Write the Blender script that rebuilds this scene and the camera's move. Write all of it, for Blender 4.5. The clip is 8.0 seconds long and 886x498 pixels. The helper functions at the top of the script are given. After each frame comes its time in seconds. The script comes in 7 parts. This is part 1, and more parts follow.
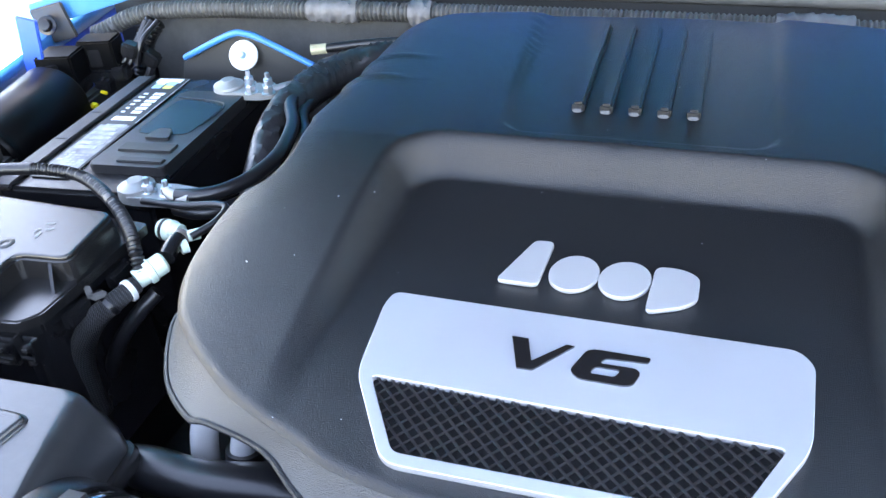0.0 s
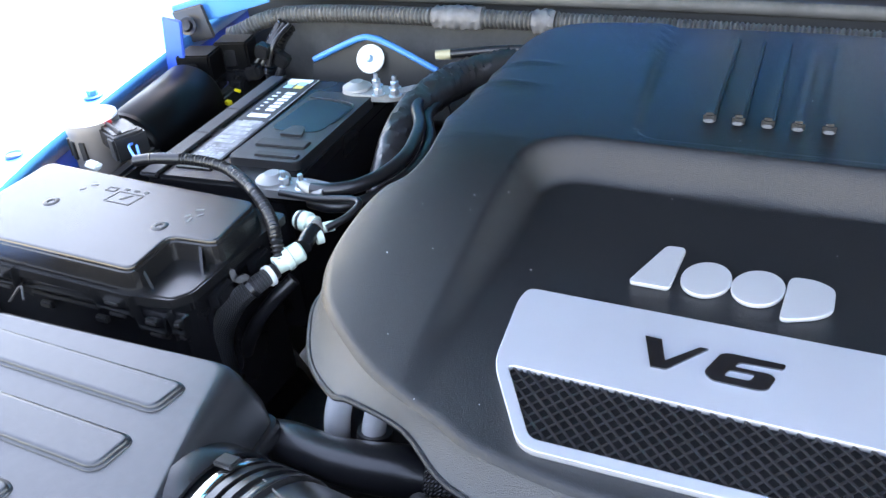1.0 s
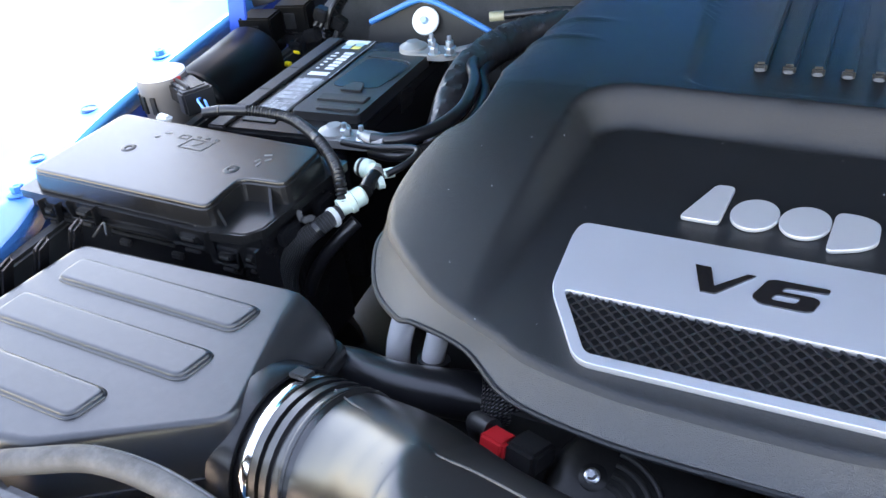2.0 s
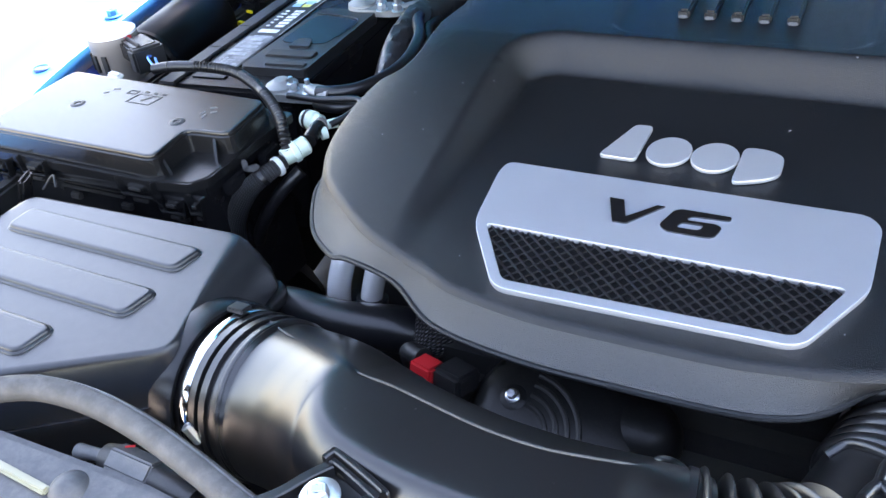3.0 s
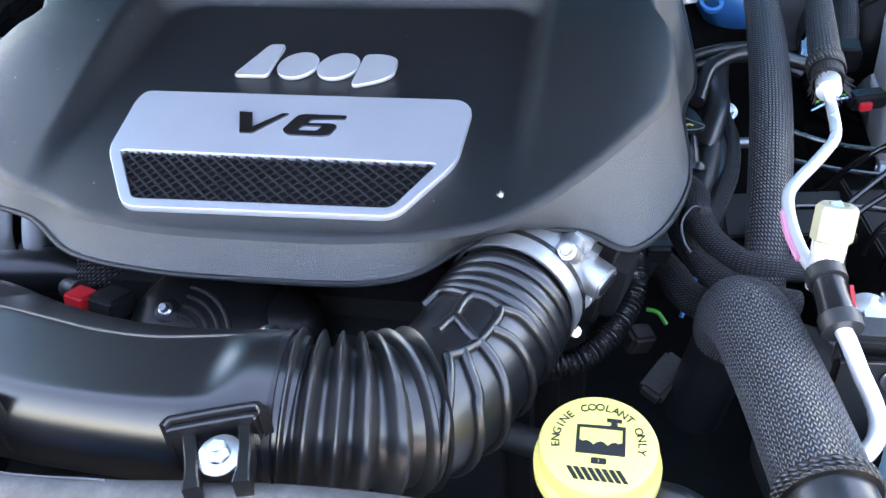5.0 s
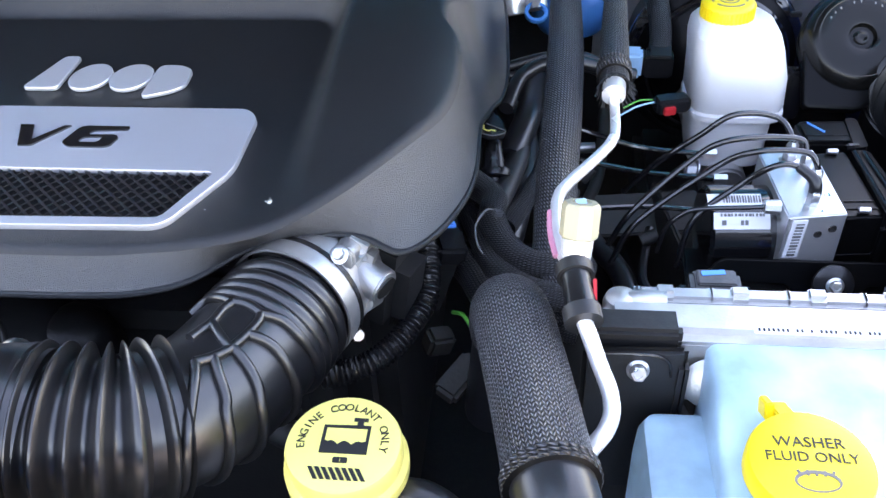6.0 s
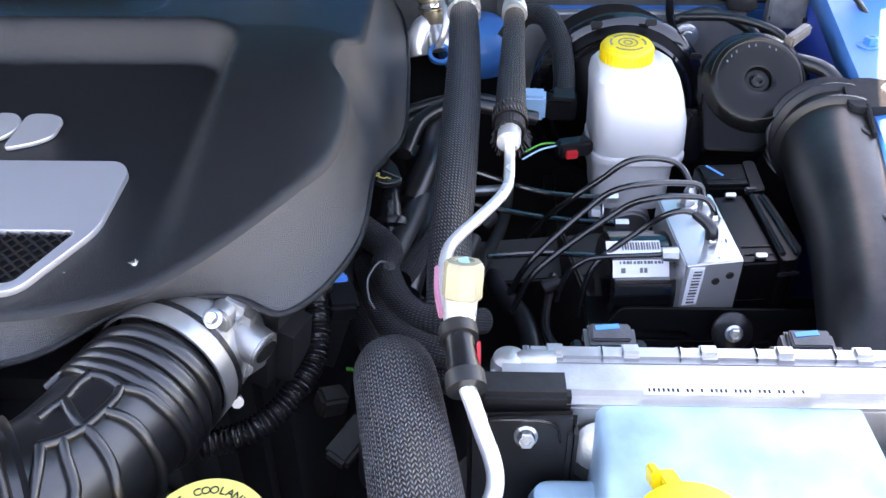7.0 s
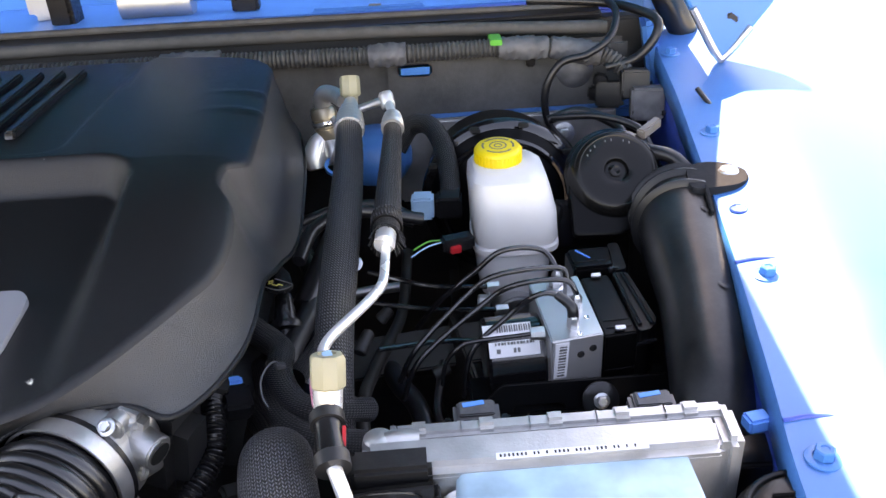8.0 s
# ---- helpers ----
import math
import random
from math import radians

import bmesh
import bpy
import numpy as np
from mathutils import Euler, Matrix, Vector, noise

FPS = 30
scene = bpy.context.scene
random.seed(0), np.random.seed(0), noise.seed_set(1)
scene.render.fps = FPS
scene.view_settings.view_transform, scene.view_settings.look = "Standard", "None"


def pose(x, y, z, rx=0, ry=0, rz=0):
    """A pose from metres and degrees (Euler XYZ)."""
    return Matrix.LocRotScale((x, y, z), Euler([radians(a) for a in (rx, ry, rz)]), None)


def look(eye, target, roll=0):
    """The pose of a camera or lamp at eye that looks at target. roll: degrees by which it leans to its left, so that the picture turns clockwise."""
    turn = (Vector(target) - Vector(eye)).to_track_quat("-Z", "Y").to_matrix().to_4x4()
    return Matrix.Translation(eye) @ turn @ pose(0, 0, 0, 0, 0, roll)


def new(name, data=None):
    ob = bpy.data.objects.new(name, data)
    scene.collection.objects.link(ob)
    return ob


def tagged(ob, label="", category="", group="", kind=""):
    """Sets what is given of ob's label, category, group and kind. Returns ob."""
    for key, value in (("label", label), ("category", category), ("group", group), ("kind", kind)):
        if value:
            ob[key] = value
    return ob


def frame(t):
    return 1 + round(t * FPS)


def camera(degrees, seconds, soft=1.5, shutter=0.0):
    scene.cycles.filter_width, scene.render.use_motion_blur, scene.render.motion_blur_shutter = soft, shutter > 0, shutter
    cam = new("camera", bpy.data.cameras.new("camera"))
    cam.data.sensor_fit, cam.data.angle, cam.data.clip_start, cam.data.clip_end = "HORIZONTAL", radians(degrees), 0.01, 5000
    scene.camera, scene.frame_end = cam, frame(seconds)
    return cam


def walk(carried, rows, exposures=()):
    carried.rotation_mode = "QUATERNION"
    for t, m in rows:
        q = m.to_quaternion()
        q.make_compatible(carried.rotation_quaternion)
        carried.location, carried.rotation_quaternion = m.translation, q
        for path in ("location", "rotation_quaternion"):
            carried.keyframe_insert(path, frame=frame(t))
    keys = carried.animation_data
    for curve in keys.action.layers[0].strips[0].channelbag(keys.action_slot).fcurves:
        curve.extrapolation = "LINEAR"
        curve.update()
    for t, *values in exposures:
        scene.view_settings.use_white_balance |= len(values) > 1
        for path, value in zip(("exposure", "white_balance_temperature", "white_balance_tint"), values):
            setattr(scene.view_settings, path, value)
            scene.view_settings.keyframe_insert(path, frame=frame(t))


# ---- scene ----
cam = camera(55.0, 8.0)
PATH = [
    (0, (0.071, -0.346, 1.441), (-0.54, 1.213, 0.349), -4.8),
    (0.5, (0.054, -0.359, 1.449), (-0.673, 1.169, 0.383), -5.4),
    (1, (0.048, -0.382, 1.45), (-0.75, 1.114, 0.39), -5.6),
    (1.5, (0.047, -0.415, 1.449), (-0.814, 1.039, 0.38), -6.2),
    (1.7, (0.049, -0.424, 1.443), (-0.83, 1.019, 0.372), -6.5),
    (2.8, (0.093, -0.447, 1.437), (-0.749, 0.966, 0.298), -6.8),
    (3, (0.106, -0.451, 1.434), (-0.716, 0.967, 0.287), -6.9),
    (3.5, (0.139, -0.453, 1.427), (-0.596, 0.984, 0.246), -6.8),
    (4, (0.17, -0.458, 1.423), (-0.464, 1.006, 0.216), -6.8),
    (4.5, (0.2, -0.465, 1.418), (-0.321, 1.028, 0.194), -6.4),
    (5, (0.23, -0.471, 1.413), (-0.139, 1.048, 0.165), -5.0),
    (5.2, (0.246, -0.472, 1.413), (-0.073, 1.054, 0.161), -4.7),
    (6.3, (0.349, -0.455, 1.4), (0.18, 1.13, 0.192), -2.0),
    (6.5, (0.353, -0.443, 1.397), (0.21, 1.155, 0.204), -1.5),
    (7, (0.361, -0.431, 1.404), (0.308, 1.184, 0.225), -0.5),
    (7.5, (0.377, -0.438, 1.411), (0.386, 1.211, 0.279), -1.5),
    (7.7, (0.383, -0.441, 1.419), (0.422, 1.233, 0.326), -1.4),
    (8, (0.423, -0.488, 1.438), (0.481, 1.248, 0.447), -3.1),
]
walk(cam, [(t, look(eye, target, roll)) for t, eye, target, roll in PATH], [(0, 4.22, 8900, 21), (0.5, 4.28, 9300, 21), (1.5, 3.72, 9500, 22), (3.0, 3.64, 8900, 22), (3.5, 3.74, 8700, 22), (5, 3.84, 8500, 22), (6.5, 3.50, 9500, 27), (7.5, 3.46, 10000, 28), (8, 2.93, 10900, 28)])

# ---- world, sun and light ----
world = bpy.data.worlds.new("world")
scene.world = world
world.use_nodes = True
wn = world.node_tree.nodes
sky = wn.new("ShaderNodeTexSky")
sky.sky_type = "NISHITA"
sky.sun_disc = False
sky.air_density, sky.dust_density, sky.ozone_density = 1.0, 0.4, 2.0
SUN_EL, SUN_ROT = radians(50), radians(-4)
sky.sun_elevation, sky.sun_rotation = SUN_EL, SUN_ROT
wn["Background"].inputs["Strength"].default_value = 0.15
world.node_tree.links.new(sky.outputs["Color"], wn["Background"].inputs["Color"])
sun_data = bpy.data.lights.new("sun", "SUN")
sun_data.energy, sun_data.angle, sun_data.color = 3.4, radians(0.6), (1.0, 0.98, 0.955)
sun = new("sun", sun_data)
SUN_DIR = Vector((math.sin(SUN_ROT) * math.cos(SUN_EL), math.cos(SUN_ROT) * math.cos(SUN_EL), math.sin(SUN_EL)))
sun.matrix_world = look(SUN_DIR * 10, (0, 0, 0))

# ---- materials ----


def material(name, color, rough=0.5, metal=0.0, grain=0.0, grain_scale=900.0, mottled=0.12, mottle_scale=14.0,
             dust=0.0, coat=0.0, spec=0.5, wear=0.0, transmission=0.0, subsurface=0.0, vary=0.06, dust_scale=120.0, dust_from=0.42, relief=0.0006):
    """Principled surface with fine grain relief, broad mottling and an optional film of dust, in metres of the object."""
    m = bpy.data.materials.new(name)
    m.use_nodes = True
    nt = m.node_tree
    n, link = nt.nodes, nt.links.new
    p = n["Principled BSDF"]
    co = n.new("ShaderNodeTexCoord")
    big = n.new("ShaderNodeTexNoise")
    big.inputs["Scale"].default_value, big.inputs["Detail"].default_value = mottle_scale, 5.0
    link(co.outputs["Object"], big.inputs["Vector"])
    fine = n.new("ShaderNodeTexNoise")
    fine.inputs["Scale"].default_value, fine.inputs["Detail"].default_value = grain_scale, 2.0
    link(co.outputs["Object"], fine.inputs["Vector"])
    ramp = n.new("ShaderNodeMapRange")
    ramp.inputs["From Min"].default_value, ramp.inputs["From Max"].default_value = 0.3, 0.7
    ramp.inputs["To Min"].default_value, ramp.inputs["To Max"].default_value = 1 - mottled, 1 + mottled
    link(big.outputs["Fac"], ramp.inputs["Value"])
    mul = n.new("ShaderNodeMix")
    mul.data_type, mul.blend_type = "RGBA", "MULTIPLY"
    mul.inputs["Factor"].default_value = 1.0
    mul.inputs["A"].default_value = (*color, 1)
    link(ramp.outputs["Result"], mul.inputs["B"])
    out = mul.outputs["Result"]
    if dust:
        sp = n.new("ShaderNodeTexNoise")
        sp.inputs["Scale"].default_value, sp.inputs["Detail"].default_value = dust_scale, 8.0
        sp.inputs["Roughness"].default_value = 0.75
        link(co.outputs["Object"], sp.inputs["Vector"])
        geo = n.new("ShaderNodeNewGeometry")
        sep = n.new("ShaderNodeSeparateXYZ")
        link(geo.outputs["Normal"], sep.inputs["Vector"])
        up = n.new("ShaderNodeMapRange")
        up.inputs["From Min"].default_value, up.inputs["From Max"].default_value = -0.2, 1.0
        link(sep.outputs["Z"], up.inputs["Value"])
        dr = n.new("ShaderNodeMapRange")
        dr.inputs["From Min"].default_value, dr.inputs["From Max"].default_value = dust_from, 0.8
        dr.inputs["To Max"].default_value = dust
        link(sp.outputs["Fac"], dr.inputs["Value"])
        both = n.new("ShaderNodeMath")
        both.operation = "MULTIPLY"
        link(up.outputs["Result"], both.inputs[0])
        link(dr.outputs["Result"], both.inputs[1])
        dm = n.new("ShaderNodeMix")
        dm.data_type = "RGBA"
        dm.inputs["B"].default_value = (0.26, 0.245, 0.225, 1)
        link(both.outputs["Value"], dm.inputs["Factor"])
        link(out, dm.inputs["A"])
        out = dm.outputs["Result"]
    link(out, p.inputs["Base Color"])
    rr = n.new("ShaderNodeMapRange")
    rr.inputs["To Min"].default_value, rr.inputs["To Max"].default_value = max(0.02, rough - vary), min(1, rough + vary)
    link(big.outputs["Fac"], rr.inputs["Value"])
    link(rr.outputs["Result"], p.inputs["Roughness"])
    p.inputs["Metallic"].default_value = metal
    p.inputs["Specular IOR Level"].default_value = spec
    p.inputs["Coat Weight"].default_value = coat
    p.inputs["Coat Roughness"].default_value = 0.06
    p.inputs["Transmission Weight"].default_value = transmission
    p.inputs["Subsurface Weight"].default_value = subsurface
    p.inputs["Subsurface Radius"].default_value = (0.02, 0.022, 0.024)
    if grain or wear:
        bump = n.new("ShaderNodeBump")
        bump.inputs["Strength"].default_value = grain + wear
        bump.inputs["Distance"].default_value = relief
        link(fine.outputs["Fac"], bump.inputs["Height"])
        link(bump.outputs["Normal"], p.inputs["Normal"])
    return m


def braid_material(name, color, around, along, rough=0.5, light=3.0, spec=0.5, both_ways=1):
    """Woven sleeve: columns of short slanting strands, leaning both ways in turn, on the hose's own wrap (u round, v metres along)."""
    m = bpy.data.materials.new(name)
    m.use_nodes = True
    nt = m.node_tree
    n, link = nt.nodes, nt.links.new
    p = n["Principled BSDF"]
    uv = n.new("ShaderNodeUVMap")
    sep = n.new("ShaderNodeSeparateXYZ")
    link(uv.outputs["UV"], sep.inputs["Vector"])

    def math_node(op, a, b=None):
        k = n.new("ShaderNodeMath")
        k.operation = op
        for i, v in enumerate((a, b)):
            if v is None:
                continue
            if isinstance(v, (int, float)):
                k.inputs[i].default_value = v
            else:
                link(v, k.inputs[i])
        return k.outputs["Value"]
    u = math_node("MULTIPLY", sep.outputs["X"], around)
    c = math_node("FRACT", u)
    lean = math_node("SUBTRACT", math_node("MULTIPLY", math_node("PINGPONG", math_node("FLOOR", u), 1.0), 2 * both_ways), 1.0)
    slant = math_node("MULTIPLY", math_node("MULTIPLY", c, 0.75), lean)
    stroke = math_node("SINE", math_node("MULTIPLY", math_node("ADD", math_node("MULTIPLY", sep.outputs["Y"], along), slant), 2 * math.pi))
    column = math_node("POWER", math_node("SINE", math_node("MULTIPLY", c, math.pi)), 0.8)
    mixed = math_node("MULTIPLY", column, math_node("ADD", math_node("MULTIPLY", stroke, 0.45), 0.55))
    ramp = n.new("ShaderNodeMapRange")
    ramp.inputs["From Min"].default_value, ramp.inputs["From Max"].default_value = 0.30, 0.95
    link(mixed, ramp.inputs["Value"])
    mix = n.new("ShaderNodeMix")
    mix.data_type = "RGBA"
    mix.inputs["A"].default_value = (color[0] * 0.15, color[1] * 0.15, color[2] * 0.15, 1)
    mix.inputs["B"].default_value = (color[0] * light, color[1] * light, color[2] * light, 1)
    link(ramp.outputs["Result"], mix.inputs["Factor"])
    link(mix.outputs["Result"], p.inputs["Base Color"])
    p.inputs["Roughness"].default_value = rough
    p.inputs["Specular IOR Level"].default_value = spec
    bump = n.new("ShaderNodeBump")
    bump.inputs["Strength"].default_value, bump.inputs["Distance"].default_value = 1.0, 0.0014
    link(mixed, bump.inputs["Height"])
    link(bump.outputs["Normal"], p.inputs["Normal"])
    return m


M_COVER = material("cover_plastic", (0.007, 0.008, 0.0095), 0.29, grain=0.8, grain_scale=1450, dust=0.03, dust_scale=400, mottled=0.06, vary=0.03, spec=0.36, relief=0.0006)
# cover plastic for the lip: dust, plus a bluer, lighter tone for sky light
M_SKIRT = material("dusty_lit_cover_plastic", (0.010, 0.012, 0.0155), 0.38, grain=1.0, grain_scale=1450, dust=0.13, dust_scale=700, spec=1.0, relief=0.0012, dust_from=0.2, mottled=0.06, vary=0.03)
M_PLASTIC = material("black_plastic", (0.009, 0.009, 0.010), 0.26, grain=0.15, grain_scale=1300, dust=0.03, spec=0.4)
M_PLASTIC_DULL = material("dull_plastic", (0.012, 0.012, 0.013), 0.46, grain=0.25, dust=0.05)
M_AIRBOX = material("airbox_plastic", (0.016, 0.017, 0.019), 0.30, grain=0.16, grain_scale=1600, dust=0.05, vary=0.04, spec=0.65)
M_FUSE = material("fuse_lid_plastic", (0.008, 0.008, 0.0085), 0.22, grain=0.10, grain_scale=1600, dust=0.03, vary=0.08, spec=0.42)
M_DUCT = material("blown_plastic", (0.006, 0.006, 0.0068), 0.29, grain=0.06, grain_scale=900, dust=0.012, vary=0.04, spec=0.75)
M_BELLOWS = material("bellows_rubber", (0.008, 0.008, 0.009), 0.33, grain=0.08, grain_scale=700, dust=0.02, spec=0.8)
M_RUBBER = material("black_rubber", (0.009, 0.009, 0.0105), 0.30, grain=0.10, grain_scale=700, dust=0.03)
M_SEAL = material("grey_rubber", (0.056, 0.054, 0.052), 0.7, grain=0.3, dust=0.35, dust_scale=60, mottled=0.2, mottle_scale=40)
M_DARK = material("dark_engine_metal", (0.014, 0.014, 0.014), 0.6, grain=0.4, grain_scale=300, dust=0.06)
M_GLOSS = material("gloss_black", (0.006, 0.006, 0.007), 0.12, coat=0.6)
M_PLATE = material("satin_silver", (0.62, 0.65, 0.72), 0.38, metal=0.75, grain=0.12, grain_scale=2500, mottled=0.03)
M_EMBLEM = material("emblem_silver", (0.66, 0.68, 0.72), 0.3, metal=0.7, mottled=0.03)
M_CHROME = material("chrome", (0.75, 0.76, 0.78), 0.12, metal=1.0, mottled=0.05)
M_ALU = material("cast_aluminium", (0.48, 0.48, 0.48), 0.42, metal=0.9, grain=0.4, grain_scale=500, mottled=0.12)
M_ALU_BRIGHT = material("drawn_aluminium", (0.64, 0.64, 0.64), 0.32, metal=0.75, grain=0.1, mottled=0.08)
M_ZINC = material("zinc_bolt", (0.62, 0.64, 0.66), 0.3, metal=0.9, grain=0.1, mottled=0.1)
M_TUBE = material("bright_tube", (0.84, 0.84, 0.84), 0.28, metal=0.6, grain=0.08, mottled=0.05)
M_ALT = material("alternator_black", (0.007, 0.007, 0.007), 0.36, grain=0.2, grain_scale=500, spec=0.22, dust=0.03)
M_LEAD = material("lead_clamp", (0.30, 0.30, 0.295), 0.55, metal=0.6, grain=0.5, grain_scale=400)
M_BLUE = material("blue_paint", (0.012, 0.18, 0.47), 0.34, mottled=0.03, spec=0.4)
# body blue darkened and dulled: shade sits in this colour
M_BLUE_SHADE = material("shaded_blue_paint", (0.002, 0.065, 0.38), 0.4, coat=0.15, mottled=0.06, dust=0.1)
M_UNDERSIDE = material("hood_underside_paint", (0.03, 0.34, 0.56), 0.4, mottled=0.1, spec=0.2)
# felt of the hood lining; also the painted shade under the mesh
M_LINING_SHADE = material("hood_lining_mesh_shade", (0.010, 0.010, 0.0105), 0.9, grain=0.5, grain_scale=500, spec=0.1)
M_FELT = material("firewall_felt", (0.058, 0.057, 0.055), 0.95, grain=0.8, grain_scale=700, mottled=0.3, mottle_scale=20, dust=0.4)
M_WHITE = material("white_plastic", (0.72, 0.74, 0.70), 0.4, subsurface=0.3)
M_CREAM = material("cream_cap", (0.34, 0.315, 0.21), 0.4, subsurface=0.3)
M_MINT = material("pale_green_plastic", (0.62, 0.74, 0.64), 0.4, subsurface=0.2)
M_TANK = material("milky_plastic", (0.66, 0.65, 0.645), 0.35, subsurface=0.6, mottled=0.06)
M_WASHER = material("washer_bottle", (0.33, 0.52, 0.62), 0.3, subsurface=0.5, mottled=0.28, mottle_scale=26)
M_YELLOW = material("yellow_cap", (0.80, 0.58, 0.02), 0.4, grain=0.05, mottled=0.04)
M_YELLOW_PALE = material("pale_yellow_cap", (0.80, 0.68, 0.18), 0.42, grain=0.08, mottled=0.04)
M_INK = material("black_print", (0.01, 0.01, 0.01), 0.5, mottled=0.02)
M_PIPE = material("satin_aluminium_pipe", (0.85, 0.85, 0.85), 0.22, metal=0.55, grain=0.1, mottled=0.06)
M_SILVER_PRINT = material("silver_print", (0.20, 0.20, 0.205), 0.4, mottled=0.6, mottle_scale=60)
M_GREY_PRINT = material("grey_print", (0.12, 0.12, 0.12), 0.5)
M_LABEL = material("paper_label", (0.78, 0.78, 0.80), 0.5, mottled=0.05)
M_GREY_LABEL = material("worn_print", (0.36, 0.36, 0.37), 0.5, mottled=0.4, mottle_scale=90)
M_RED = material("red_plastic", (0.55, 0.02, 0.025), 0.4)
M_TAN = material("tan_pot", (0.15, 0.13, 0.115), 0.5, grain=0.2, dust=0.2)
M_GREEN = material("green_tape", (0.04, 0.42, 0.05), 0.5)
M_PINK = material("pink_paint_mark", (0.55, 0.20, 0.28), 0.5)
M_SKYBLUE = material("blue_plug", (0.30, 0.55, 0.75), 0.4)
M_INK_BLUE = material("blue_marker", (0.02, 0.30, 0.80), 0.5)
M_CONCRETE = material("pale_concrete", (0.52, 0.48, 0.425), 0.9, grain=0.5, grain_scale=60, mottled=0.08, mottle_scale=2)
M_CLIP = material("smoky_clip_plastic", (0.10, 0.10, 0.105), 0.25, grain=0.2, dust=0.2)
# near-black tone holds the shade of the added wall's face
M_DARK_WALL = material("dark_reflection_wall", (0.085, 0.08, 0.074), 0.9, grain=0.6, grain_scale=90, mottled=0.15, mottle_scale=1.5)
M_TAPE = material("cloth_tape", (0.095, 0.095, 0.10), 0.55, grain=0.9, grain_scale=180, mottled=0.35, mottle_scale=60)
M_TAPE_GLOSS = material("crinkled_tape", (0.022, 0.022, 0.024), 0.3, grain=1.0, grain_scale=110, mottled=0.3, mottle_scale=60)
M_CONDUIT = material("conduit_plastic", (0.010, 0.010, 0.011), 0.32, grain=0.1, dust=0.05)
# conduit plastic with dust, and paler to stand for light on its ripples
M_CONDUIT_DUSTY_LIT = material("dusty_lit_conduit", (0.055, 0.054, 0.052), 0.5, grain=0.1, dust=0.3, dust_scale=60)
M_PANEL = material("grey_panel_plastic", (0.062, 0.064, 0.068), 0.5, grain=0.2, dust=0.3, dust_scale=90)
M_BRAID = braid_material("braided_sleeve", (0.011, 0.011, 0.012), 40, 360, light=13, spec=0.45, rough=0.34, both_ways=0)
M_BRAID_FINE = braid_material("fine_braid", (0.011, 0.011, 0.012), 30, 400, rough=0.36, light=8, spec=0.45, both_ways=0)
M_HORN = material("horn_plastic", (0.006, 0.0058, 0.0055), 0.24, grain=0.05, spec=0.25)
M_TANKALU = material("brazed_aluminium", (0.52, 0.52, 0.52), 0.42, metal=0.85, grain=0.3, grain_scale=500, mottled=0.15, mottle_scale=40)
M_BOOST = material("booster_paint", (0.003, 0.003, 0.0033), 0.34, grain=0.05, spec=0.12)
M_SNORKEL = material("snorkel_plastic", (0.006, 0.0065, 0.0075), 0.36, grain=0.1, grain_scale=400, dust=0.10, dust_scale=30, spec=0.4)
M_TABGREY = material("dirty_tab_plastic", (0.016, 0.018, 0.021), 0.7, grain=0.2, grain_scale=300, dust=0.05, spec=0.06)
M_GRIME = material("grimy_steel", (0.013, 0.011, 0.009), 0.6, grain=0.4, grain_scale=250, mottled=0.4, mottle_scale=30)
M_BRASS = material("dull_brass", (0.34, 0.29, 0.22), 0.35, metal=0.7, grain=0.2, grain_scale=400, mottled=0.2)
M_MESH = material("black_mesh", (0.012, 0.012, 0.013), 0.24, mottled=0.05, spec=0.9)

# ---- building helpers ----
ORIGIN = {}


def thing(name, label, category, base=(0, 0, 0), group="", kind=""):
    e = new(name)
    e.location = base
    e.empty_display_size = 0.02
    ORIGIN[e.name] = Vector(base)
    return tagged(e, label, category, group, kind)


def part(name, bm, mat, parent, label="", sharp=38, bevel=0.0):
    """Links a bmesh, given in world metres, as one mesh under a thing or a part."""
    base = ORIGIN[parent.name]
    if bevel:
        es = [e for e in bm.edges if len(e.link_faces) == 2 and e.calc_face_angle(0) > radians(40)]
        bmesh.ops.bevel(bm, geom=es, offset=bevel, segments=2, affect="EDGES", clamp_overlap=True)
    me = bpy.data.meshes.new(name)
    bmesh.ops.translate(bm, vec=-base, verts=bm.verts)
    bmesh.ops.recalc_face_normals(bm, faces=bm.faces)
    bm.to_mesh(me)
    bm.free()
    me.materials.append(mat)
    me.shade_smooth()
    me.set_sharp_from_angle(angle=radians(sharp))
    ob = new(name, me)
    ob.parent = parent
    ORIGIN[ob.name] = base
    if label:
        ob["label"] = label
    return ob


def box(size, at, turn=(0, 0, 0), bevel=0.0, bm=None, seg=2):
    b = bmesh.new()
    bmesh.ops.create_cube(b, size=1)
    bmesh.ops.scale(b, vec=size, verts=b.verts)
    if bevel:
        bmesh.ops.bevel(b, geom=b.edges[:], offset=bevel, segments=seg, affect="EDGES")
    bmesh.ops.transform(b, matrix=pose(*at, *turn), verts=b.verts)
    return merge(bm, b)


def merge(bm, b):
    if bm is None:
        return b
    me = bpy.data.meshes.new("tmp")
    b.to_mesh(me)
    b.free()
    bm.from_mesh(me)
    bpy.data.meshes.remove(me)
    return bm


